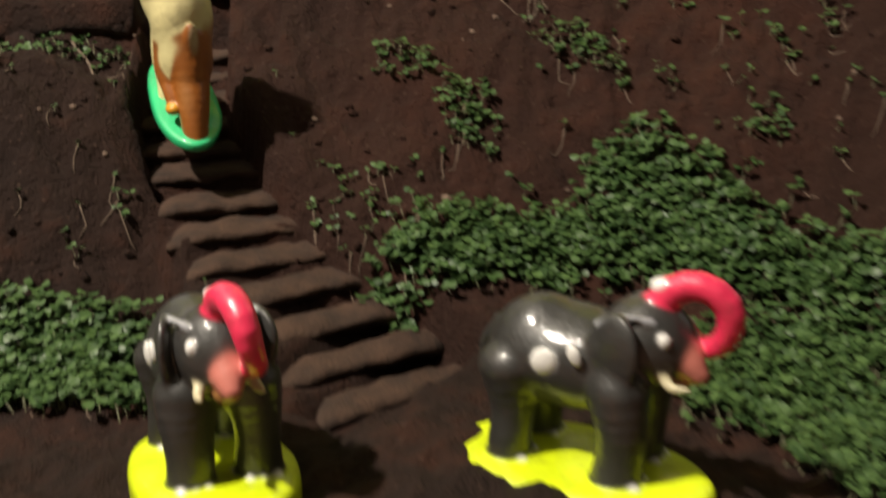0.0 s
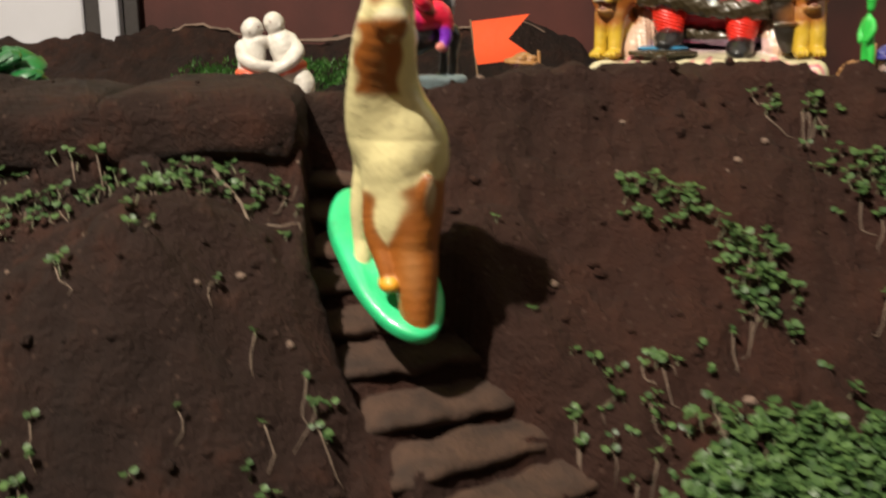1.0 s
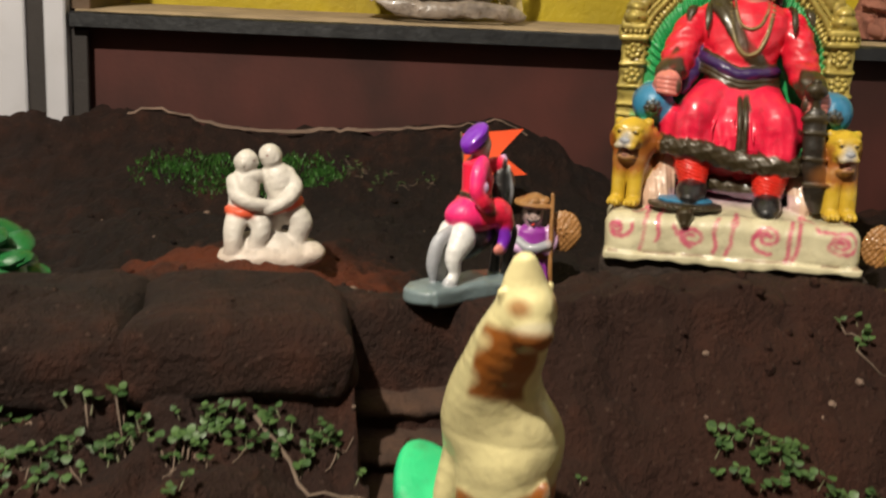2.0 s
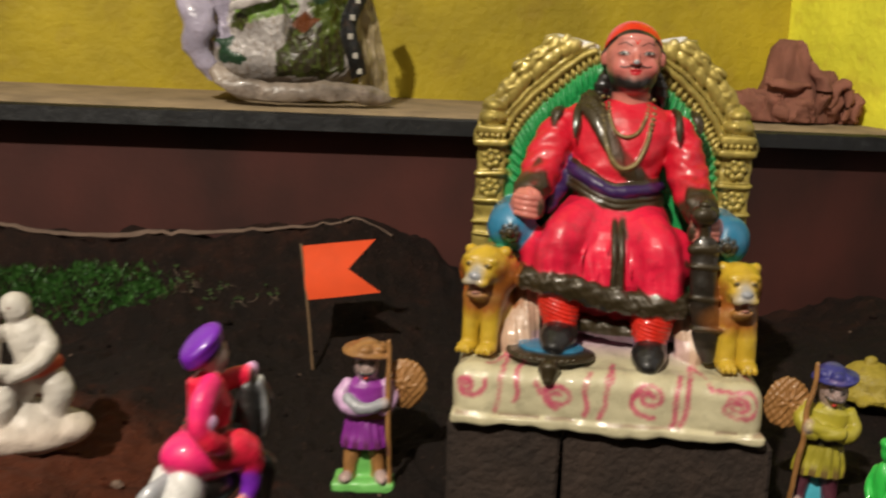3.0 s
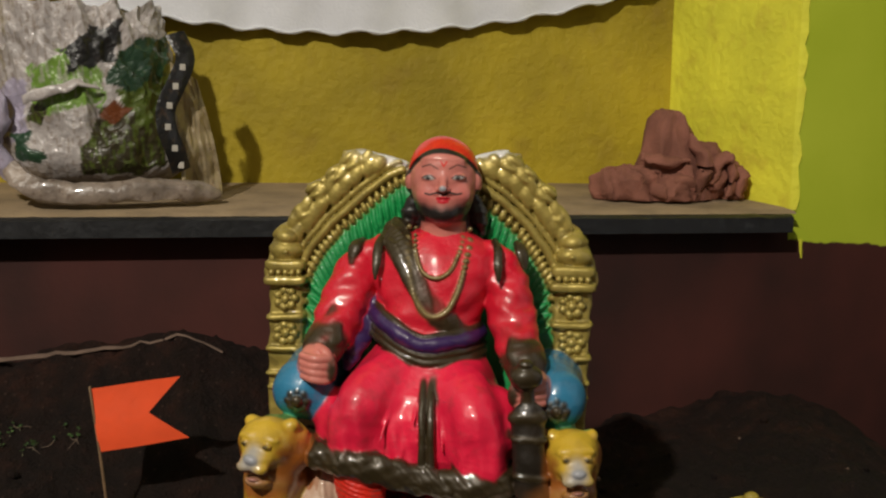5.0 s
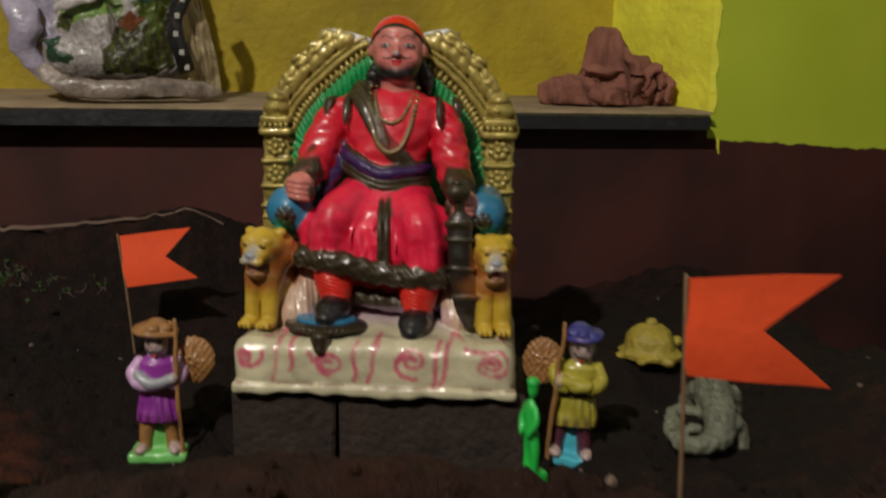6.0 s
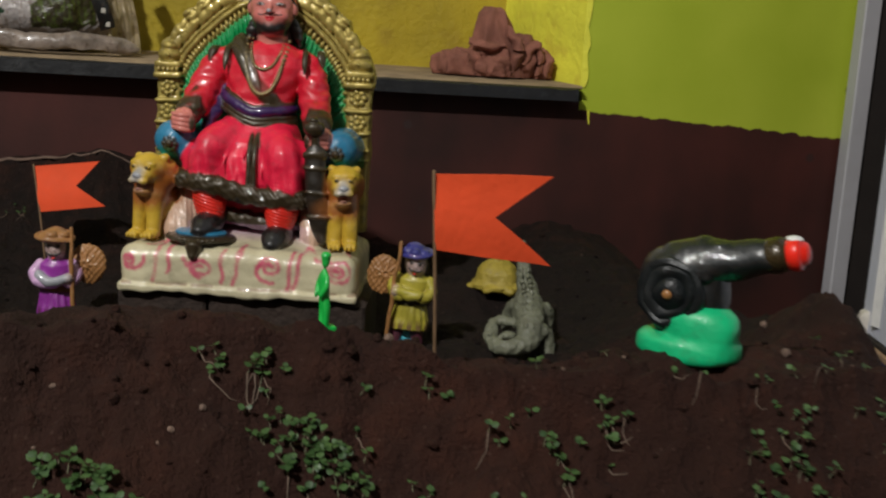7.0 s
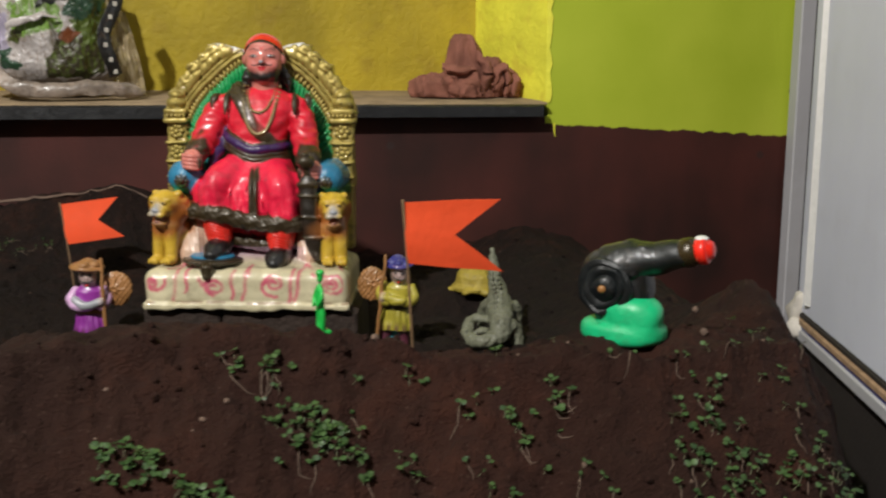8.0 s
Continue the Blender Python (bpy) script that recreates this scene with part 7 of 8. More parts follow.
thing("turtle_figurine", turtle(), standing(0.512, 1.372, 10, 0.0) @ Matrix.Scale(0.87, 4), "mustard yellow clay tortoise with domed shell", "figurine")


# ---- cannon ----
def toy_cannon(at):
    top = holder("toy_cannon", at, "glossy black toy cannon with red muzzle on sea-green base", "toy cannon")
    s = Clay(0.0011, 0.003)
    s.sup((0, 0, 0.007), (0.043, 0.031, 0.0125), GREEN_BASE, 0.6, 0.9)
    s.sup((0.010, -0.004, 0.024), (0.031, 0.024, 0.021), GREEN_BASE, 0.8, 0.9)
    s.wobble(0.0009, 60, 1)
    part("base", s, top, "sea-green painted mound")
    s = Clay(0.0011, 0.003)
    s.sup((-0.006, 0, 0.046), (0.026, 0.020, 0.036), CANNON, 0.7, 0.75)
    s.sup((0.010, 0, 0.054), (0.019, 0.017, 0.028), CANNON, 0.9, 0.9)
    s.wobble(0.0018, 85, 3)
    part("carriage", s, top)
    s = Clay(0.0011, 0.003)
    s.tube([(-0.031, 0, 0.062), (-0.027, 0, 0.064), (-0.018, 0, 0.067), (-0.002, 0, 0.072), (0.016, 0, 0.078), (0.040, 0, 0.085), (0.060, 0, 0.090)], [0.010, 0.0185, 0.0222, 0.0218, 0.0190, 0.0155, 0.0138], CANNON, 22)
    s.tube([(-0.013, 0, 0.0690), (-0.010, 0, 0.0697), (-0.006, 0, 0.0707)], [0.0222, 0.0236, 0.0222], CANNON, 22)
    s.sup((0.006, 0, 0.092), (0.007, 0.008, 0.005), CANNON)
    for x, y, z in ((0.020, -0.010, 0.092), (-0.012, -0.017, 0.082), (0.008, -0.017, 0.078), (0.014, -0.016, 0.068)):
        s.sup((x, y, z), (0.0038, 0.0034, 0.0030), CANNON, k=0.002)
    s.sup((-0.018, -0.004, 0.086), (0.009, 0.009, 0.005), CANNON)
    s.wobble(0.0016, 85, 4)
    barrel = part("barrel", s, top)
    s = Shape()
    s.tube([(0.057, 0, 0.0893), (0.065, 0, 0.0912), (0.0685, 0, 0.0920)], [0.0142, 0.0142, 0.0125], OLD_GOLD, 18)
    part("muzzle_band", s, barrel, "dull gold muzzle band")
    s = Shape()
    s.tube([(0.068, 0, 0.0918), (0.072, 0, 0.0928), (0.0790, 0, 0.0944), (0.0810, 0, 0.0948)], [0.0105, 0.0130, 0.0128, 0.0095], RED, 18)
    s.sup((0.073, 0, 0.1048), (0.0065, 0.008, 0.0028), WHITE)
    part("muzzle", s, barrel, "scarlet muzzle with white chip")
    for sy in (-1, 1):
        s = Shape()
        wc = Matrix.Translation((-0.013, -sy * 0.0200, 0.052)) @ Matrix.Rotation(radians(90 * sy), 4, "X")
        s.lathe([(0.012, -0.005), (0.0250, -0.004), (0.0278, -0.0005), (0.0275, 0.0028), (0.0240, 0.0046), (0.0215, 0.0040), (0.0195, 0.0062), (0.0160, 0.0064), (0.0130, 0.0050), (0.0105, 0.0080), (0.0060, 0.0090), (0.0030, 0.0094)], CANNON, (0, 0, 0), 28, wc)
        s.wobble(0.0024, 70, 5 + sy)
        wheel = part("wheel", s, top)
        s = Shape()
        s.sup((-0.013, -sy * 0.0292, 0.052), (0.0042, 0.0030, 0.0042), TAN, n=10, k=7)
        part("hub", s, wheel, "bare tan wheel hub")


toy_cannon(standing(0.470, 0.898, -50, 0.001) @ Matrix.Scale(0.91, 4))


# ---- paper pennants ----
def pennant(foot, top, along, tall, length, notch, droop=0.0):
    at = holder("pennant_flag", pose(*foot), "orange swallowtail paper flag on thin stick in the mud", "flag", "paper flags")
    f, t = Vector((0, 0, -0.02)), Vector(top) - Vector(foot)
    s = Shape()
    s.tube([f, t * 0.5, t + Vector((0, 0, 0.002))], [0.0013, 0.0012, 0.0011], STICK, 8)
    part("stick", s, at)
    s = Shape()
    a = Vector(along).normalized()
    up = t.normalized()
    side = a.cross(up).normalized()
    n, m = 24, 10
    verts, faces = [], []
    for face in (0, 1):
        for j in range(m + 1):
            for i in range(n + 1):
                v = j / m
                reach = notch + (length - notch) * abs(2 * v - 1)
                u = reach * i / n
                curl = 0.0022 * math.sin(u * 70 + v * 2) * u / length + 0.0012 * math.sin(v * 5)
                q = t - up * (tall * (1 - v) + droop * (1 - v) * u / length) + a * u + side * (curl + (0.0003 if face else -0.0003))
                verts.append(tuple(q))
        k = face * (n + 1) * (m + 1)
        faces += [tuple(k + q for q in (j * (n + 1) + i, j * (n + 1) + i + 1, (j + 1) * (n + 1) + i + 1, (j + 1) * (n + 1) + i)) for j in range(m) for i in range(n)]
    k = (n + 1) * (m + 1)
    rim = [i for i in range(n + 1)] + [j * (n + 1) + n for j in range(1, m + 1)] + [m * (n + 1) + i for i in range(n - 1, -1, -1)] + [j * (n + 1) for j in range(m - 1, 0, -1)]
    faces += [(rim[i], rim[(i + 1) % len(rim)], rim[(i + 1) % len(rim)] + k, rim[i] + k) for i in range(len(rim))]
    s.add(verts, faces, FLAG)
    part("paper", s, at, "orange crepe paper with swallowtail cut")


pennant((0.003, 1.537, ground_z(0.003, 1.537)), (-0.012, 1.549, 0.476), (0.07, -0.006, 0.008), 0.054, 0.074, 0.044)
pennant((0.277, 0.912, ground_z(0.277, 0.912)), (0.2615, 0.894, 0.548), (0.076, -0.014, 0.002), 0.052, 0.080, 0.041, 0.012)


# ---- mud bricks that carry the throne ----
def mud_brick(x0, x1, seed):
    s = Shape()
    s.box((x0, 0.0, -0.085), (x1, 0.14, -0.001), MUD_BRICK, 0.004)
    s.wobble(0.003, 40, seed)
    s.v = [(x, y, min(z, -0.0005)) for x, y, z in s.v]
    return s


thing("mud_brick", mud_brick(-0.118, -0.034, 1), KING @ pose(0, 0.006, 0), "dark mud brick supporting the plaster throne", "brick", "bricks under the throne")
thing("mud_brick", mud_brick(-0.0315, 0.120, 5), KING @ pose(0, 0.006, 0), "dark mud brick supporting the plaster throne", "brick", "bricks under the throne")


# ---- overhanging mud slab beside the stairs, cracked in two ----
def slab_piece(x0, x1, seed):
    s = Shape()
    c, r = (x0 + x1) / 2, (x1 - x0) / 2
    s.sup((c, 0.957, 0.4095), (r, 0.064, 0.027), SOIL, 0.58, 0.16, n=88, k=30)
    s.wobble(0.0075, 17, seed)
    s.wobble(0.0030, 70, seed + 3)
    s.wobble(0.0012, 180, seed + 5)
    return s


thing("mud_slab", slab_piece(-0.3075, -0.183, 3), None, "dark rounded mud slab overhanging the slope", "mud slab", "mud slabs")
thing("mud_slab", slab_piece(-0.47, -0.2985, 9), None, "dark rounded mud slab overhanging the slope", "mud slab", "mud slabs")


# ---- carved mud stairs: worn slabs with a drop under each nosing ----
stairs = holder("mud_stairs", pose(-0.1, 0.8, 0.2), "flight of worn mud steps carved in the fort slope", "stairs")
for k in range(13):
    row = 0.955 - STAIR_RUN * (k + 0.50)
    xc = float(np.interp(row, STAIR_Y, STAIR_X))
    skew = float(np.interp(row, STAIR_Y, STAIR_SKEW))
    hw = float(np.interp(row, [0.62, 0.80, 0.93], [0.044, 0.042, 0.034])) + 0.008
    z = max(0.3730 - STAIR_RISE * k, FOOT + 0.004)
    s = Shape()
    loops = []
    for i in range(19):
        x = -hw + 2 * hw * i / 18
        e = (abs(x + 0.004 * noise.noise(Vector((k * 4.1, 2, 0)))) / hw) ** 5
        wob = 0.0042 * noise.noise(Vector((x * 32, k * 3.1, 0.5))) + 0.0015 * noise.noise(Vector((x * 110, k * 2.3, 3.5)))
        sag = 0.0028 * noise.noise(Vector((x * 30, k * 1.7, 7.5))) - 0.0020 * (1 - (x / hw) ** 2) - 0.0060 * e
        fy = 1.5 * wob + (skew + 0.06) * x + 0.007 * e
        loops.append([(x, q + fy * w, r + sag) for q, w, r in ((0.026, 0.95, -0.0120), (0.009, 1, -0.0118), (0.0010, 1, -0.0100), (-0.0030, 1, -0.0078), (-0.0048, 1, -0.0056), (-0.0046, 1, -0.0036), (-0.0028, 1, -0.0016), (0.004, 1, 0.0006), (0.026, 0.95, 0.0044))])
    s.rings(loops, STEP_MUD)
    s.wobble(0.0026, 60, k)
    s.wobble(0.0012, 150, k + 4)
    s.v = [(q[0] + xc, q[1] + row, q[2] + z) for q in s.v]
    o = part("step", s, stairs, sharp=70)
    o.matrix_parent_inverse = stairs.matrix_world.inverted()
stairs.matrix_world = pose(-0.1, 0.8, 0.2)


# ---- things in the niche ----
def on_wall(u, v, z, turn=0.0):
    return WALL @ pose(u, v, z, 0, 0, turn)


def film(name, color, rough=0.3, vary=0.25, dirt=(0.16, 0.08, 0.03), grime=0.3):
    return mat(name, color, rough, 0, vary, 45, 0.6, 150, 0.35, dirt, grime, 0.0025)


def see_through(m, keep):
    """Thins a material to a translucent film."""
    n, l = m.node_tree.nodes, m.node_tree.links
    t = n.new("ShaderNodeBsdfTransparent")
    x = n.new("ShaderNodeMixShader")
    x.inputs[0].default_value = keep
    l.new(t.outputs[0], x.inputs[1])
    l.new(n["Principled BSDF"].outputs[0], x.inputs[2])
    l.new(x.outputs[0], n["Material Output"].inputs["Surface"])
    return m


SACK_WHITE = film("white_printed_polythene", (0.46, 0.42, 0.40))
SACK_LILAC = film("lilac_white_polythene", (0.40, 0.36, 0.46))
SACK_LIME = film("lime_printed_polythene", (0.17, 0.30, 0.045))
SACK_LEAF = film("dark_green_printed_polythene", (0.014, 0.050, 0.022))
SACK_BROWN = film("brown_printed_polythene", (0.040, 0.034, 0.014), 0.3, 0.6, (0.09, 0.12, 0.02), 0.4)
SACK_OLIVE = film("olive_printed_polythene", (0.085, 0.12, 0.016))
SACK_RUST = film("rust_printed_polythene", (0.16, 0.045, 0.012))
SACK_BLACK = film("black_printed_polythene", (0.010, 0.010, 0.010))
SACK_GREASY = film("stained_grey_polythene", (0.26, 0.21, 0.17), 0.35, 0.5, (0.07, 0.035, 0.015), 0.7)
CLEAR = see_through(film("milky_polythene", (0.50, 0.40, 0.24), 0.3, 0.3, (0.20, 0.09, 0.03), 0.5), 0.55)
PRINTED = painted("printed_polythene", 0.38, 0.5, 0.25, 0.5, 0.2, 0.004)
PALE_SQUARE = mat("pale_print", (0.45, 0.42, 0.36), 0.5)
RAG = mat("brown_cotton_rag", (0.255, 0.100, 0.066), 0.9, vary=0.35, scale=22, bump=0.6, fine=240)
CLOTH = mat("white_cotton_cloth", (0.66, 0.67, 0.70), 0.85, vary=0.08, scale=20, bump=0.4, fine=300)
PRINTS = ((SACK_BLACK, [(-0.016, 0.156), (0.011, 0.181), (0.040, 0.190), (0.034, 0.145), (-0.011, 0.135)]), (SACK_LEAF, [(0.027, 0.139), (0.055, 0.172), (0.092, 0.175), (0.085, 0.134), (0.054, 0.116), (0.030, 0.120)]), (SACK_RUST, [(0.017, 0.089), (0.029, 0.102), (0.050, 0.099), (0.028, 0.080)]), (SACK_OLIVE, [(0.032, 0.113), (0.079, 0.132), (0.095, 0.16), (0.078, 0.084), (0.053, 0.083)]), (SACK_WHITE, [(-0.055, 0.063), (-0.031, 0.088), (0.017, 0.108), (0.0, 0.051), (-0.032, 0.048)]), (SACK_BROWN, [(-0.003, 0.045), (0.020, 0.098), (0.078, 0.090), (0.085, 0.039), (0.051, 0.030), (0.002, 0.026)]), (SACK_LEAF, [(-0.072, 0.075), (-0.055, 0.072), (-0.034, 0.045), (-0.045, 0.038), (-0.066, 0.048)]), (SACK_BROWN, [(-0.050, 0.105), (-0.030, 0.098), (-0.036, 0.078), (-0.052, 0.084)]), (SACK_LIME, [(-0.050, 0.140), (0.000, 0.165), (0.026, 0.130), (0.020, 0.100), (-0.030, 0.092), (-0.048, 0.105)]), (SACK_LILAC, [(-0.12, 0.10), (-0.055, 0.13), (-0.058, 0.062), (-0.09, 0.06)]))


def within(x, y, poly):
    hit = False
    for i in range(len(poly)):
        (x0, y0), (x1, y1) = poly[i - 1], poly[i]
        if (y0 > y) != (y1 > y) and x < (x1 - x0) * (y - y0) / (y1 - y0) + x0:
            hit = not hit
    return hit


sack = holder("plastic_sack", on_wall(-0.80, 0.095, 0.610, 4), "crumpled printed plastic sack, white and green, on the sill", "sack")
s = Shape()
n, k = 260, 150
loops = []
for j in range(k + 1):
    v = j / k
    loop = []
    for i in range(n):
        w = 2 * math.pi * i / n
        d = Vector((math.cos(w) * 1.1, math.sin(w), v * 2.1))
        crease = abs(noise.noise(d * 1.9 + Vector((0, 2, 5)))) * 0.040 + abs(noise.noise(d * 4.4 + Vector((3, 1, 0)))) * 0.022 + abs(noise.noise(d * 10)) * 0.008
        swell = math.sin(min(1, 0.18 + v * 3.2) * 1.57) * (1 - 0.30 * max(0, v - 0.3))
        loop.append((0.014 + 0.106 * swell * math.cos(w) * (1 - crease * 4) - 0.018 * v, 0.088 * swell * math.sin(w) * (1 - crease * 4.5), 0.0005 + 0.215 * v - crease * 0.5 * min(1, v * 4)))
    loops.append(loop)
s.rings(loops, PRINTED, (True, True))
body = part("body", s, sack, sharp=45)
inks = []
for loop in loops:
    for q in loop:
        x, z = q[0] + 0.008 * noise.noise(Vector(q) * 60), q[2] + 0.008 * noise.noise(Vector(q) * 60 + Vector((9, 0, 0)))
        paint = SACK_GREASY if z < 0.026 and x > -0.06 else SACK_WHITE
        if q[1] < 0.01 and z > 0.022:
            for m, poly in PRINTS:
                if within(x, z, poly):
                    paint = m
                    break
        c = Vector(TINT[paint][:3])
        grain = noise.noise(Vector((q[0] * 260, q[1] * 90, q[2] * 120 + q[0] * 200)))
        if paint is SACK_BROWN and grain > 0.12:
            c = c.lerp(Vector(TINT[SACK_OLIVE][:3]), 0.8)
        elif paint is SACK_WHITE and grain > 0.25:
            c = c.lerp(Vector(TINT[SACK_GREASY][:3]), 0.7)
        elif paint is SACK_LIME and grain > 0.15:
            c = c.lerp(Vector(TINT[SACK_WHITE][:3]), 0.5)
        inks += [c.x, c.y, c.z, 0.0]
body.data.color_attributes.new("paint", "FLOAT_COLOR", "POINT").data.foreach_set("color", inks)


def fold_over(name, pts, rad, material, label):
    """A rolled or pinched fold of the sack's film."""
    s = Shape()
    s.tube(pts, rad, material, 16, 0.62, (0, -1, 0.3))
    s.wobble(0.0055, 55, 2)
    s.wobble(0.0020, 150, 7)
    part(name, s, sack, label, 40)


fold_over("bottom_roll", [(-0.070, -0.066, 0.036), (-0.050, -0.078, 0.020), (-0.010, -0.084, 0.012), (0.030, -0.086, 0.014), (0.075, -0.080, 0.014), (0.112, -0.070, 0.012), (0.136, -0.058, 0.007)], [0.010, 0.0125, 0.012, 0.0125, 0.013, 0.011, 0.005], SACK_GREASY, "stained rolled bottom edge")
fold_over("top_crease", [(-0.056, -0.076, 0.104), (-0.030, -0.082, 0.114), (0.000, -0.084, 0.122), (0.018, -0.080, 0.120)], [0.006, 0.005, 0.005, 0.002], SACK_WHITE, "pale pinched crease")
fold_over("side_flap", [(-0.074, -0.050, 0.030), (-0.092, -0.054, 0.060), (-0.090, -0.058, 0.092), (-0.104, -0.050, 0.118), (-0.116, -0.040, 0.134)], [0.010, 0.016, 0.019, 0.015, 0.006], SACK_LILAC, "torn lilac white flap")
s = Shape()
s.tube([(0.098, -0.070, 0.034), (0.092, -0.078, 0.055), (0.084, -0.080, 0.078), (0.083, -0.078, 0.098), (0.094, -0.072, 0.124), (0.104, -0.062, 0.152), (0.094, -0.050, 0.178)], 0.0105, SACK_BLACK, 8, 0.16, (0.3, -1, 0))
band = part("film_band", s, sack, "black band with pale square holes")
for i, (x, y, z) in enumerate(((0.0975, -0.0745, 0.040), (0.0915, -0.0805, 0.058), (0.0850, -0.0825, 0.080), (0.0870, -0.0800, 0.102), (0.0935, -0.0760, 0.122), (0.1010, -0.0690, 0.142))):
    s = Shape()
    s.box((x - 0.003, y - 0.0008, z - 0.0035), (x + 0.003, y + 0.001, z + 0.0035), PALE_SQUARE, 0.0006)
    part("square", s, band)
s = Shape()
n, k = 26, 26
verts = []
for side in (0, 0.0006):
    for j in range(k + 1):
        v = j / k
        for i in range(n + 1):
            u = i / n
            x0, x1 = 0.088 + 0.012 * (1 - v), 0.142 - 0.026 * v ** 1.5
            q = Vector((u * 2.2, v * 3.0, 1.5))
            verts.append((x0 + (x1 - x0) * u, -0.060 + 0.030 * u + 0.012 * noise.noise(q * 1.3) + 0.005 * noise.noise(q * 4) + side, 0.003 + 0.145 * v * (1 - 0.12 * u)))
m = (n + 1) * (k + 1)
faces = [(j * (n + 1) + i, j * (n + 1) + i + 1, (j + 1) * (n + 1) + i + 1, (j + 1) * (n + 1) + i) for j in range(k) for i in range(n)]
s.add(verts, faces + [tuple(a + m for a in reversed(f)) for f in faces], CLEAR)
part("loose_corner", s, sack, "loose milky see-through corner", 60)

s = Shape()
s.loft([((-0.034, 0, -0.004), 0.048, 0.046), ((-0.034, 0, 0.020), 0.046, 0.046), ((-0.038, 0, 0.040), 0.038, 0.040), ((-0.040, 0, 0.060), 0.033, 0.036), ((-0.041, 0, 0.080), 0.028, 0.032), ((-0.042, 0, 0.096), 0.023, 0.026), ((-0.043, 0, 0.104), 0.015, 0.017)], RAG, 72)
s.sup((-0.090, -0.010, 0.012), (0.046, 0.040, 0.026), RAG, 0.8, 0.9, n=56, k=28)
s.sup((0.004, 0.000, 0.024), (0.028, 0.036, 0.046), RAG, n=48, k=30, rot=(0, 14, 0))
s.sup((0.038, 0.002, 0.014), (0.024, 0.030, 0.032), RAG, n=44, k=26)
s.sup((-0.050, -0.034, 0.010), (0.040, 0.022, 0.020), RAG, n=48, k=22)
s.tube([(-0.086, -0.030, 0.050), (-0.068, -0.043, 0.047), (-0.050, -0.046, 0.044), (-0.034, -0.044, 0.046)], [0.004, 0.0065, 0.0065, 0.003], RAG, 14, 0.7, (0, -1, 0))
s.tube([(-0.016, -0.040, 0.014), (-0.010, -0.044, 0.034), (-0.014, -0.040, 0.056), (-0.026, -0.032, 0.074)], [0.006, 0.0085, 0.008, 0.003], RAG, 14)
s.tube([(0.002, -0.040, 0.020), (0.010, -0.040, 0.044), (0.022, -0.034, 0.050), (0.030, -0.034, 0.030), (0.030, -0.034, 0.008)], [0.004, 0.007, 0.0075, 0.007, 0.005], RAG, 14)
s.tube([(0.040, -0.030, 0.006), (0.046, -0.030, 0.026), (0.044, -0.024, 0.038)], [0.006, 0.007, 0.004], RAG, 14)
s.tube([(-0.064, -0.036, 0.014), (-0.040, -0.046, 0.022), (-0.020, -0.042, 0.012)], [0.006, 0.009, 0.006], RAG, 14)
s.v = [(x + 0.009 * (0.5 - abs(noise.noise(Vector((x, y, 0.45 * z)) * 44))), y - 0.020 * (0.5 - abs(noise.noise(Vector((x + 3 + 0.5 * z, 0.6 * y, 0.35 * z)) * 62))), z + 0.006 * (0.5 - abs(noise.noise(Vector((x, y + 5, z)) * 40)))) for x, y, z in s.v]
s.wobble(0.0045, 60, 6)
s.wobble(0.0022, 150, 8)
s.v = [(x, y, max(z, 0.0)) for x, y, z in s.v]
thing("cotton_rag", s, on_wall(-0.089, 0.095, 0.6095, 0), "crumpled brown cotton rag heaped on the sill", "rag", sharp=70)

CLOTH_A, CLOTH_W, CLOTH_Z = -0.906, 0.86, 0.804
# white cloth hung across the top of the niche
s = Shape()
n, k = 90, 14
for side in (0, 1):
    verts = []
    for j in range(k + 1):
        for i in range(n + 1):
            u = i / n
            x = CLOTH_A + CLOTH_W * u
            low = CLOTH_Z + 0.0675 * (2 * abs(u - 0.42)) ** 2 + 0.0025 * math.sin(u * 95)
            z = low + (1.30 - low) * j / k
            y = DEEP - 0.022 + 0.006 * math.sin(u * 21 + j * 0.25) + 0.004 * math.sin(u * 57 + 2) * (1 - j / k) + (0.0012 if side else 0)
            verts.append((x, y, z))
    s.add(verts, [(j * (n + 1) + i, j * (n + 1) + i + 1, (j + 1) * (n + 1) + i + 1, (j + 1) * (n + 1) + i) for j in range(k) for i in range(n)], CLOTH)
hang = holder("hanging_cloth", WALL, "white cotton cloth hung in a sag over the niche", "cloth")
part("sheet", s, hang, sharp=80)
s = Shape()
s.tube([(CLOTH_A + CLOTH_W * u, DEEP - 0.022 + 0.006 * math.sin(u * 21) + 0.004 * math.sin(u * 57 + 2), CLOTH_Z + 0.0675 * (2 * abs(u - 0.42)) ** 2 + 0.0025 * math.sin(u * 95)) for u in [i / 120 for i in range(121)]], [0.0034 + 0.0012 * math.sin(i * 1.9) for i in range(121)], CLOTH, 8, 0.6)
part("hem", s, hang)
s = Shape()
s.tube([(-0.98, DEEP - 0.02, 1.30), (-0.02, DEEP - 0.02, 1.30)], 0.004, STICK, 8)
part("cord", s, hang)

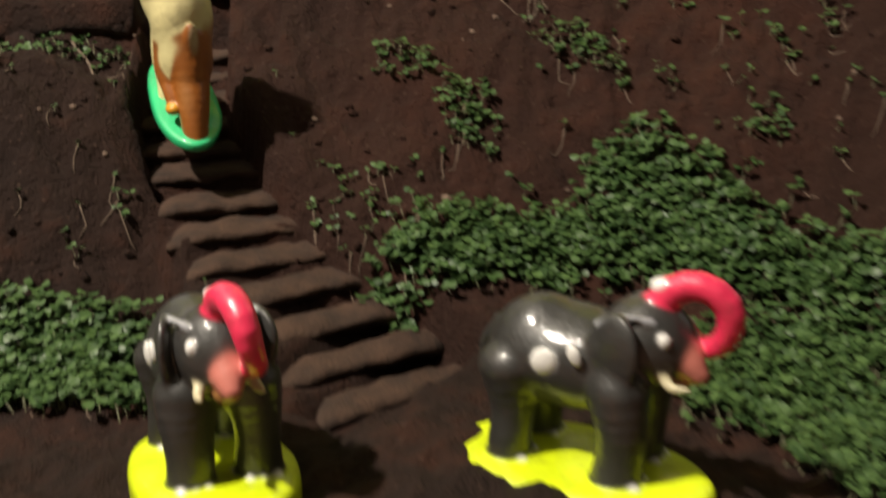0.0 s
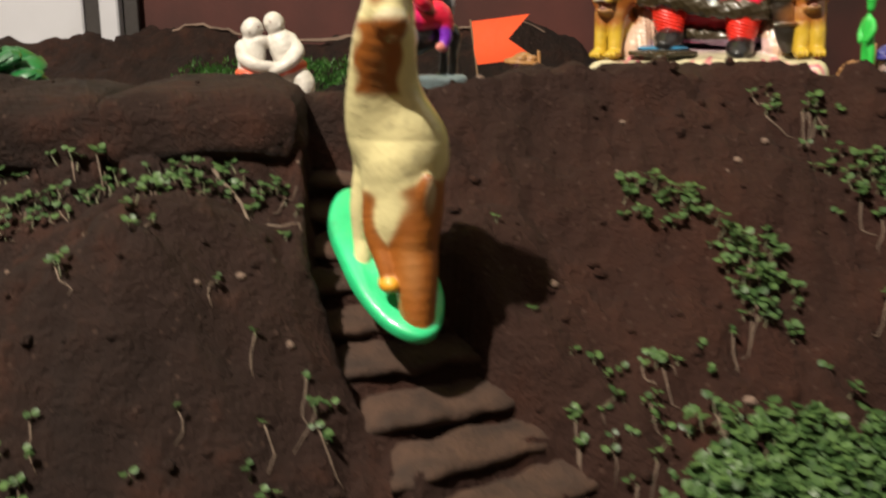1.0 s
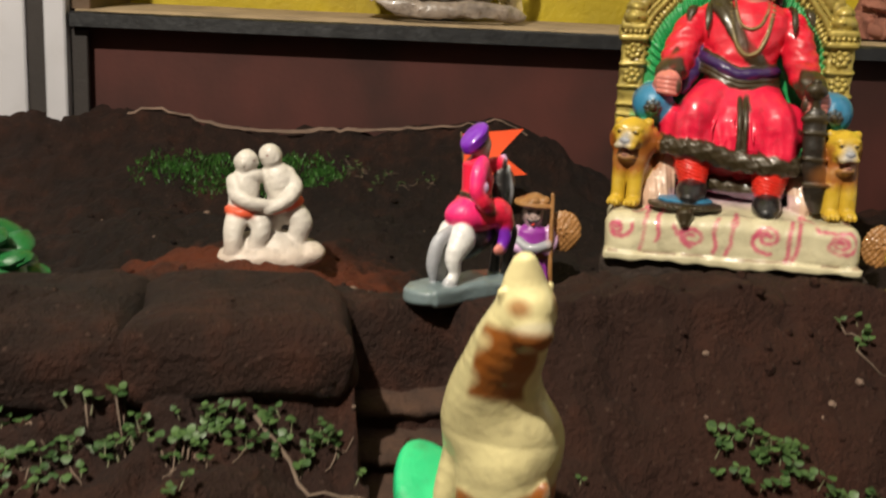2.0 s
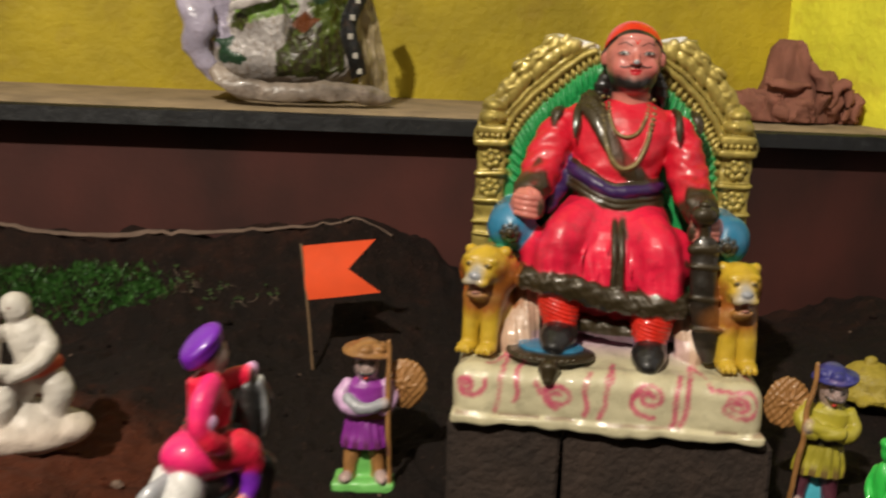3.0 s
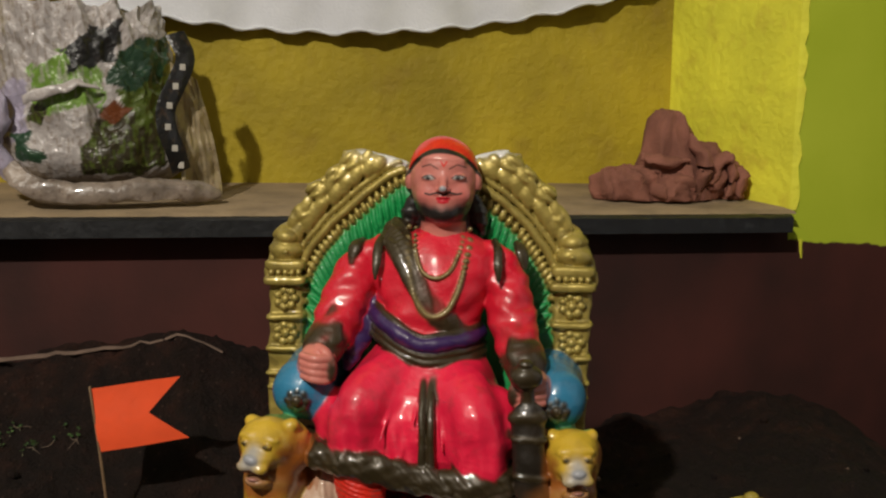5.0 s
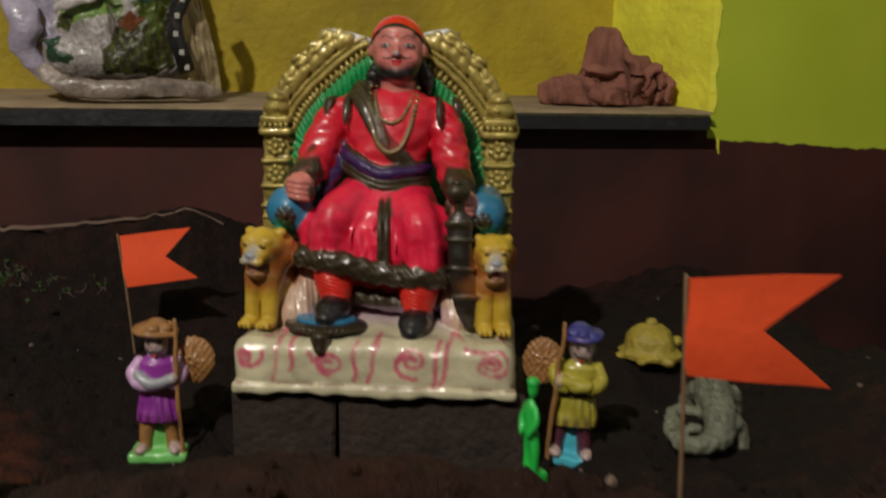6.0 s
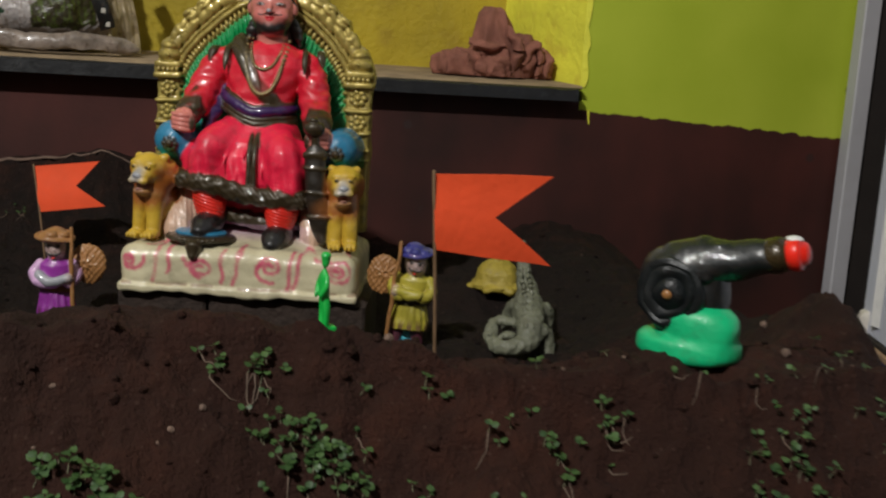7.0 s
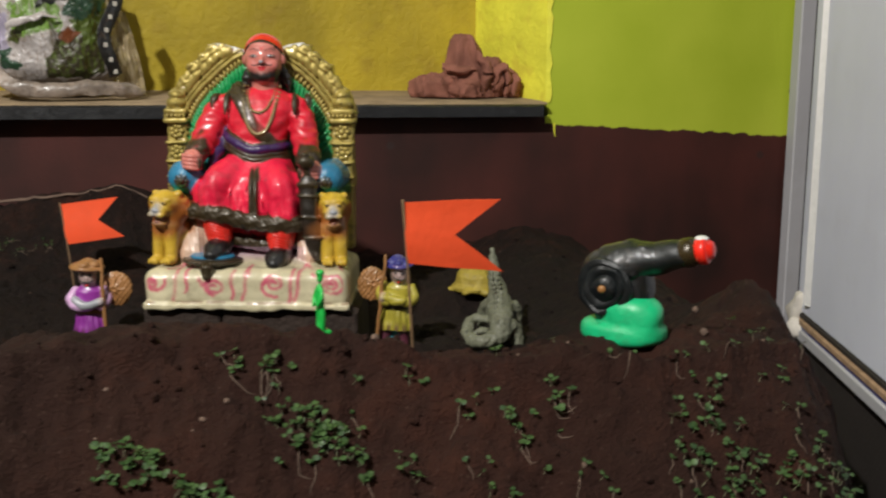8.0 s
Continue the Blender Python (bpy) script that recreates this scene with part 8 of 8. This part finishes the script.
# white board along the fort's side
A, Bq = Vector((0.905, 1.20, 0)), Vector((0.685, 0.695, 0))
yaw = math.degrees(math.atan2(Bq.y - A.y, Bq.x - A.x))
long = (Bq - A).length
board = holder("white_board", pose(A.x, A.y, 0.31, 0, 0, yaw), "tall white laminated board with ply edge beside the fort", "board")
s = Shape()
s.box((0, 0.0, 0.034), (long, 0.016, 1.75), BOARD, 0.002)
part("panel", s, board)
for name, z0, z1, y0, material in (("lower_lip", 0.0, 0.014, 0.006, GREY_WHITE), ("dark_seam", 0.0142, 0.019, 0.003, NAVY), ("ply_edge", 0.0192, 0.027, 0.005, TAN_EDGE), ("seam", 0.0272, 0.0338, 0.002, DARK_GAP)):
    s = Shape()
    s.box((0.012, -y0, z0), (long, 0.018, z1), material, 0.0012)
    part(name, s, board)
s = Shape()
loops = []
for j in range(30):
    z = 0.05 + 1.65 * j / 29
    w = 0.008 + 0.006 * math.exp(-z * 3) + 0.002 * math.sin(z * 9)
    loops.append([(0.045 - w, -0.0005, z), (0.045, -0.006, z), (0.045 + w, -0.0005, z), (0.045, 0.002, z)])
s.rings(loops, WHITE)
part("film_fold", s, board, "pale fold in the protective film")
s = Shape()
s.sup((0.004, 0.0, 0.034), (0.016, 0.012, 0.030), CHALK, 0.8, 0.8, rot=(0, 20, 0))
s.sup((0.020, -0.004, 0.012), (0.014, 0.010, 0.016), CHALK)
s.wobble(0.008, 50, 4)
part("torn_film", s, board, "torn white film at the corner", 60)
# added support; its dark face stands in for shadow and soil below
s = Shape()
s.box((0.03, 0.004, -0.25), (long, 0.022, -0.0002), DARK_GAP)
part("plinth", s, board, "dark plinth added under the board, in place of shadow and soil")

# green moulded toy on the slab
s = Shape()
s.sup((0, 0, 0.010), (0.030, 0.026, 0.012), BUSH)
for i in range(26):
    w, v = i * 2.4, (i % 13) / 13
    s.sup((0.026 * math.cos(w) * (1 - 0.5 * v), 0.022 * math.sin(w) * (1 - 0.5 * v), 0.010 + 0.030 * v), (0.012, 0.010, 0.005), BUSH, rot=(30 * math.cos(w), 30 * math.sin(w), 0), n=10, k=6)
s.wobble(0.003, 70, 5)
thing("toy_bush", s, standing(-0.405, 1.035, 0, 0.0), "dark green moulded plastic toy bush on the mud slab", "toy bush")

# pale dried mud edge along the wall
s = Shape()
pts = []
for i in range(60):
    x = -0.42 + 0.53 * i / 59
    y = 1.683 - 0.1 * (x - 0.766) - 0.030
    level = sum(ground_z(x + 0.012 * k, y) for k in range(-7, 8)) / 15
    pts.append((x, y, max(level + 0.003, ground_z(x, y) + 0.0005) + 0.0012 * math.sin(i * 0.23)))
s.tube(pts, [(0.0050 - 0.0034 * abs(i - 24) / 36) * (1 + 0.25 * noise.noise(Vector((i * 0.35, 5, 0)))) for i in range(60)], PALE_EDGE, 9, 0.55, (0, -0.3, 1))
s.wobble(0.0012, 90, 4)
thing("mud_edge", s, None, "pale dried mud lip where the bank meets the wall", "trim", kind="structure")


# ---- plants ----
SPROUT = leaf_material("sprout_leaf", (0.018, 0.047, 0.011), (0.060, 0.114, 0.032))
STEM = mat("pale_sprout_stem", (0.14, 0.14, 0.075), 0.6, vary=0.3, scale=50)
ROOT = mat("pale_rootlet", (0.15, 0.105, 0.075), 0.8, vary=0.3, scale=90)
BLADE = leaf_material("grass_blade", (0.016, 0.070, 0.010), (0.06, 0.19, 0.03))


def inside_polygon(x, y, poly):
    hit = False
    for i in range(len(poly)):
        (x0, y0), (x1, y1) = poly[i - 1], poly[i]
        if (y0 > y) != (y1 > y) and x < (x1 - x0) * (y - y0) / (y1 - y0) + x0:
            hit = not hit
    return hit


def scatter(poly, spacing, rng, ragged=0.0):
    xs, ys = [q[0] for q in poly], [q[1] for q in poly]
    area = (max(xs) - min(xs)) * (max(ys) - min(ys))
    out = []
    for _ in range(int(area / spacing ** 2)):
        x, y = rng.uniform(min(xs), max(xs)), rng.uniform(min(ys), max(ys))
        if inside_polygon(x + rng.gauss(0, ragged), y + rng.gauss(0, ragged), poly):
            out.append((x, y))
    return out


def sprouts(name, places, seed, tall=(0.006, 0.014), leaf=(0.0035, 0.0065), roots=0.0, label="", category="sprouts"):
    """Seedlings: a pale stem and two to four rounded leaves each."""
    rng = random.Random(seed)
    s = Shape()
    pts = np.array(places)
    zz = height(pts[:, 0], pts[:, 1])
    e = 0.008
    nx = -(height(pts[:, 0] + e, pts[:, 1]) - height(pts[:, 0] - e, pts[:, 1])) / (2 * e)
    ny = -(height(pts[:, 0], pts[:, 1] + e) - height(pts[:, 0], pts[:, 1] - e)) / (2 * e)
    for (x, y), z, ax, ay in zip(places, zz, nx, ny):
        nrm = Vector((max(-1.2, min(1.2, ax)), max(-1.2, min(1.2, ay)), 1)).normalized()
        up = (nrm * 0.6 + Vector((0, 0, 0.7)) + Vector((rng.gauss(0, 0.25), rng.gauss(0, 0.25), 0))).normalized()
        h = rng.uniform(*tall)
        foot = Vector((x, y, z - 0.001))
        tip = foot + up * h
        r = 0.0005
        s.add([foot + Vector((r, 0, 0)), foot + Vector((-r, r, 0)), foot + Vector((-r, -r, 0)), tip], [(0, 1, 3), (1, 2, 3), (2, 0, 3)], STEM)
        turn = rng.uniform(0, 6.28)
        for k in range(rng.choice((2, 2, 3, 4))):
            w = turn + k * (3.14 if k < 2 else 1.57) + rng.gauss(0, 0.3)
            out = Vector((math.cos(w), math.sin(w), rng.uniform(-0.1, 0.55)))
            out = (out - up * out.dot(up) * 0.6).normalized()
            sd = up.cross(out).normalized()
            ln, wd = rng.uniform(*leaf), rng.uniform(0.36, 0.52)
            base = tip - up * h * 0.12 * (k // 2)
            nn = out.cross(sd) * -1
            rows = []
            for f, q in ((0.08, 0.25), (0.45, 1.0), (0.8, 0.8), (1.0, 0.05)):
                mid = base + out * ln * f + nn * ln * (0.18 * f - 0.28 * f * f)
                rows += [mid - sd * ln * wd * q + nn * ln * 0.08 * q, mid, mid + sd * ln * wd * q + nn * ln * 0.08 * q]
            s.add(rows, [f for j in range(3) for f in ((3 * j, 3 * j + 1, 3 * j + 4, 3 * j + 3), (3 * j + 1, 3 * j + 2, 3 * j + 5, 3 * j + 4))], SPROUT)
        if rng.random() < roots:
            q, d = foot + nrm * 0.002, Vector((rng.gauss(0, 0.3), -0.7, -0.75))
            line = [q]
            for _ in range(4):
                d = (d + Vector((rng.gauss(0, 0.5), 0, rng.gauss(0, 0.2)))).normalized()
                q = q + d * rng.uniform(0.003, 0.006)
                q = Vector((q.x, q.y, ground_z(q.x, q.y) + 0.0012))
                line.append(q)
            s.tube(line, [0.0006, 0.0005, 0.0005, 0.0004, 0.0003], ROOT, 4)
    me = bpy.data.meshes.new(name)
    me.from_pydata([tuple(q) for q in s.v], [], s.f)
    for m in s.slots:
        me.materials.append(m)
    me.polygons.foreach_set("material_index", s.m)
    me.polygons.foreach_set("use_smooth", [True] * len(s.f))
    return tagged(new(name, me), label, category, kind="stuff")


rng = random.Random(7)
BIG = [(0.008, 0.743), (0.062, 0.772), (0.118, 0.775), (0.186, 0.775), (0.186, 0.802), (0.214, 0.816), (0.243, 0.808), (0.291, 0.757), (0.302, 0.738), (0.375, 0.71), (0.375, 0.68), (0.307, 0.699), (0.22, 0.729), (0.126, 0.731), (0.057, 0.724), (0.012, 0.730)]
LOW = [(0.205, 0.665), (0.304, 0.695), (0.375, 0.675), (0.40, 0.56), (0.284, 0.491), (0.257, 0.504), (0.254, 0.556), (0.206, 0.594)]
LEFT = [(-0.36, 0.72), (-0.245, 0.717), (-0.188, 0.71), (-0.141, 0.705), (-0.125, 0.674), (-0.115, 0.609), (-0.178, 0.622), (-0.224, 0.640), (-0.36, 0.64)]
sprouts("sprout_carpet", scatter(BIG, 0.0034, rng, 0.007), 11, (0.008, 0.017), (0.0052, 0.0088), 0.02, "dense carpet of green seedlings on the red slope")
sprouts("sprout_carpet", scatter(LOW, 0.0047, rng, 0.007), 12, (0.008, 0.017), (0.0052, 0.0088), 0.02, "dense green seedlings at the foot of the slope")
sprouts("sprout_carpet", scatter(LEFT, 0.0037, rng, 0.007), 13, (0.009, 0.018), (0.0056, 0.0092), 0.02, "dense green seedlings below the mud mound")
for i, poly in enumerate(([(0.015, 0.886), (0.050, 0.880), (0.064, 0.861), (0.029, 0.858)], [(0.058, 0.868), (0.102, 0.862), (0.116, 0.841), (0.104, 0.815), (0.077, 0.820), (0.070, 0.845)], [(0.150, 0.898), (0.18, 0.889), (0.214, 0.862), (0.218, 0.846), (0.198, 0.848), (0.164, 0.870)], [(0.308, 0.806), (0.335, 0.797), (0.322, 0.782), (0.302, 0.787)], [(0.448, 0.826), (0.519, 0.812), (0.510, 0.74), (0.448, 0.750), (0.45, 0.797)], [(0.52, 0.765), (0.68, 0.775), (0.67, 0.735), (0.52, 0.735)])):
    sprouts("sprout_clump", scatter(poly, 0.0050 if i < 4 else 0.0100, rng, 0.004), 20 + i, (0.006, 0.012), (0.0038, 0.0068), 0.10, "clump of small seedlings with bare rootlets")
few = [(-0.316, 0.889), (-0.303, 0.895), (-0.339, 0.873), (-0.309, 0.805), (-0.271, 0.872), (-0.268, 0.818), (-0.246, 0.882), (-0.232, 0.884), (-0.205, 0.882), (-0.186, 0.85), (-0.171, 0.763), (-0.195, 0.74), (-0.319, 0.742), (0.133, 0.929), (0.162, 0.914), (0.154, 0.92), (0.269, 0.89), (0.308, 0.863), (0.337, 0.846), (0.351, 0.838), (0.374, 0.845), (0.337, 0.872), (0.387, 0.846), (0.247, 0.839), (0.313, 0.811)]
near = [(x + rng.gauss(0, 0.006), y + rng.gauss(0, 0.005)) for x, y in few for _ in range(rng.choice((2, 3, 5)))]
ledge = [(rng.uniform(-0.37, -0.19), rng.uniform(0.868, 0.897)) for _ in range(70)]
sprouts("sprout_scatter", near + ledge, 31, (0.005, 0.012), (0.0036, 0.0062), 0.22, "scattered seedlings with pale rootlets on bare mud")
loose = [(rng.uniform(-0.36, 0.62), rng.uniform(0.66, 0.90)) for _ in range(70)] + [(rng.uniform(-0.03, 0.06), rng.uniform(0.74, 0.81)) for _ in range(45)] + [(rng.uniform(0.28, 0.60), rng.uniform(0.74, 0.84)) for _ in range(45)]
loose = [(x, y) for x, y in loose if abs(x - float(np.interp(y, STAIR_Y, STAIR_X))) > 0.06]
sprouts("sprout_scatter", loose, 32, (0.003, 0.009), (0.0030, 0.0058), 0.40, "sparse tiny seedlings and rootlets on the mud face")

SPECKS = [(-0.165, 1.705), (-0.10, 1.672), (-0.045, 1.655), (-0.02, 1.635), (-0.07, 1.625), (-0.14, 1.645)]
sprouts("sprout_scatter", scatter(SPECKS, 0.011, rng, 0.008), 33, (0.003, 0.007), (0.0022, 0.0038), 0.25, "sparse pale seedlings beside the grass on the bank")
GRASSY = [(-0.41, 1.668), (-0.33, 1.700), (-0.25, 1.722), (-0.17, 1.698), (-0.136, 1.660), (-0.17, 1.640), (-0.25, 1.658), (-0.33, 1.652)]
s = Shape()
for x, y in scatter(GRASSY, 0.0019, rng, 0.010):
    z = ground_z(x, y)
    w, h = rng.uniform(0, 6.28), rng.uniform(0.004, 0.010)
    lean = Vector((rng.gauss(0, 0.4), rng.gauss(0, 0.4) - 0.2, 1)).normalized()
    a, sd = Vector((x, y, z)), Vector((math.cos(w), math.sin(w), 0)) * 0.0007
    s.add([a - sd, a + sd, a + lean * h * 0.6 + sd * 0.8, a + lean * h * 0.6 - sd * 0.8, a + lean * h + Vector((0, -0.002, 0))], [(0, 1, 2, 3), (3, 2, 4)], BLADE)
me = bpy.data.meshes.new("moss_grass")
me.from_pydata([tuple(q) for q in s.v], [], s.f)
me.materials.append(BLADE)
tagged(new("moss_grass", me), "low dark green grass on the mud bank", "grass", kind="stuff")

# loose crumbs of soil and grit
s = Shape()
for i in range(900):
    if i < 500:
        x, y = rng.uniform(-0.45, 0.68), rng.uniform(0.62, 0.96)
    else:
        x, y = rng.uniform(-0.45, 0.70), rng.uniform(0.96, 1.62)
    r = rng.choice((0.0012, 0.0016, 0.002, 0.0028, 0.004))
    s.sup((x, y, ground_z(x, y) + r * 0.3), (r * rng.uniform(0.8, 1.4), r, r * 0.8), SOIL if rng.random() < 0.86 else PALE_EDGE, rot=(rng.uniform(0, 90), 0, rng.uniform(0, 180)), n=6, k=4)
me = s.mesh("soil_crumbs")
tagged(new("soil_crumbs", me), "crumbs of soil and pale grit on the mud", "soil crumbs", kind="stuff")
# one bare root on the mound
s = Shape()
pts = [(-0.236 + 0.006 * i, 0.888 - 0.0055 * i) for i in range(11)]
s.tube([(x + 0.002 * math.sin(i), y, ground_z(x, y) + 0.0018) for i, (x, y) in enumerate(pts)], [0.0014 - 0.0001 * i for i in range(11)], ROOT, 6)
thing("bare_root", s, None, "thin pale root lying on the mud mound", "root")
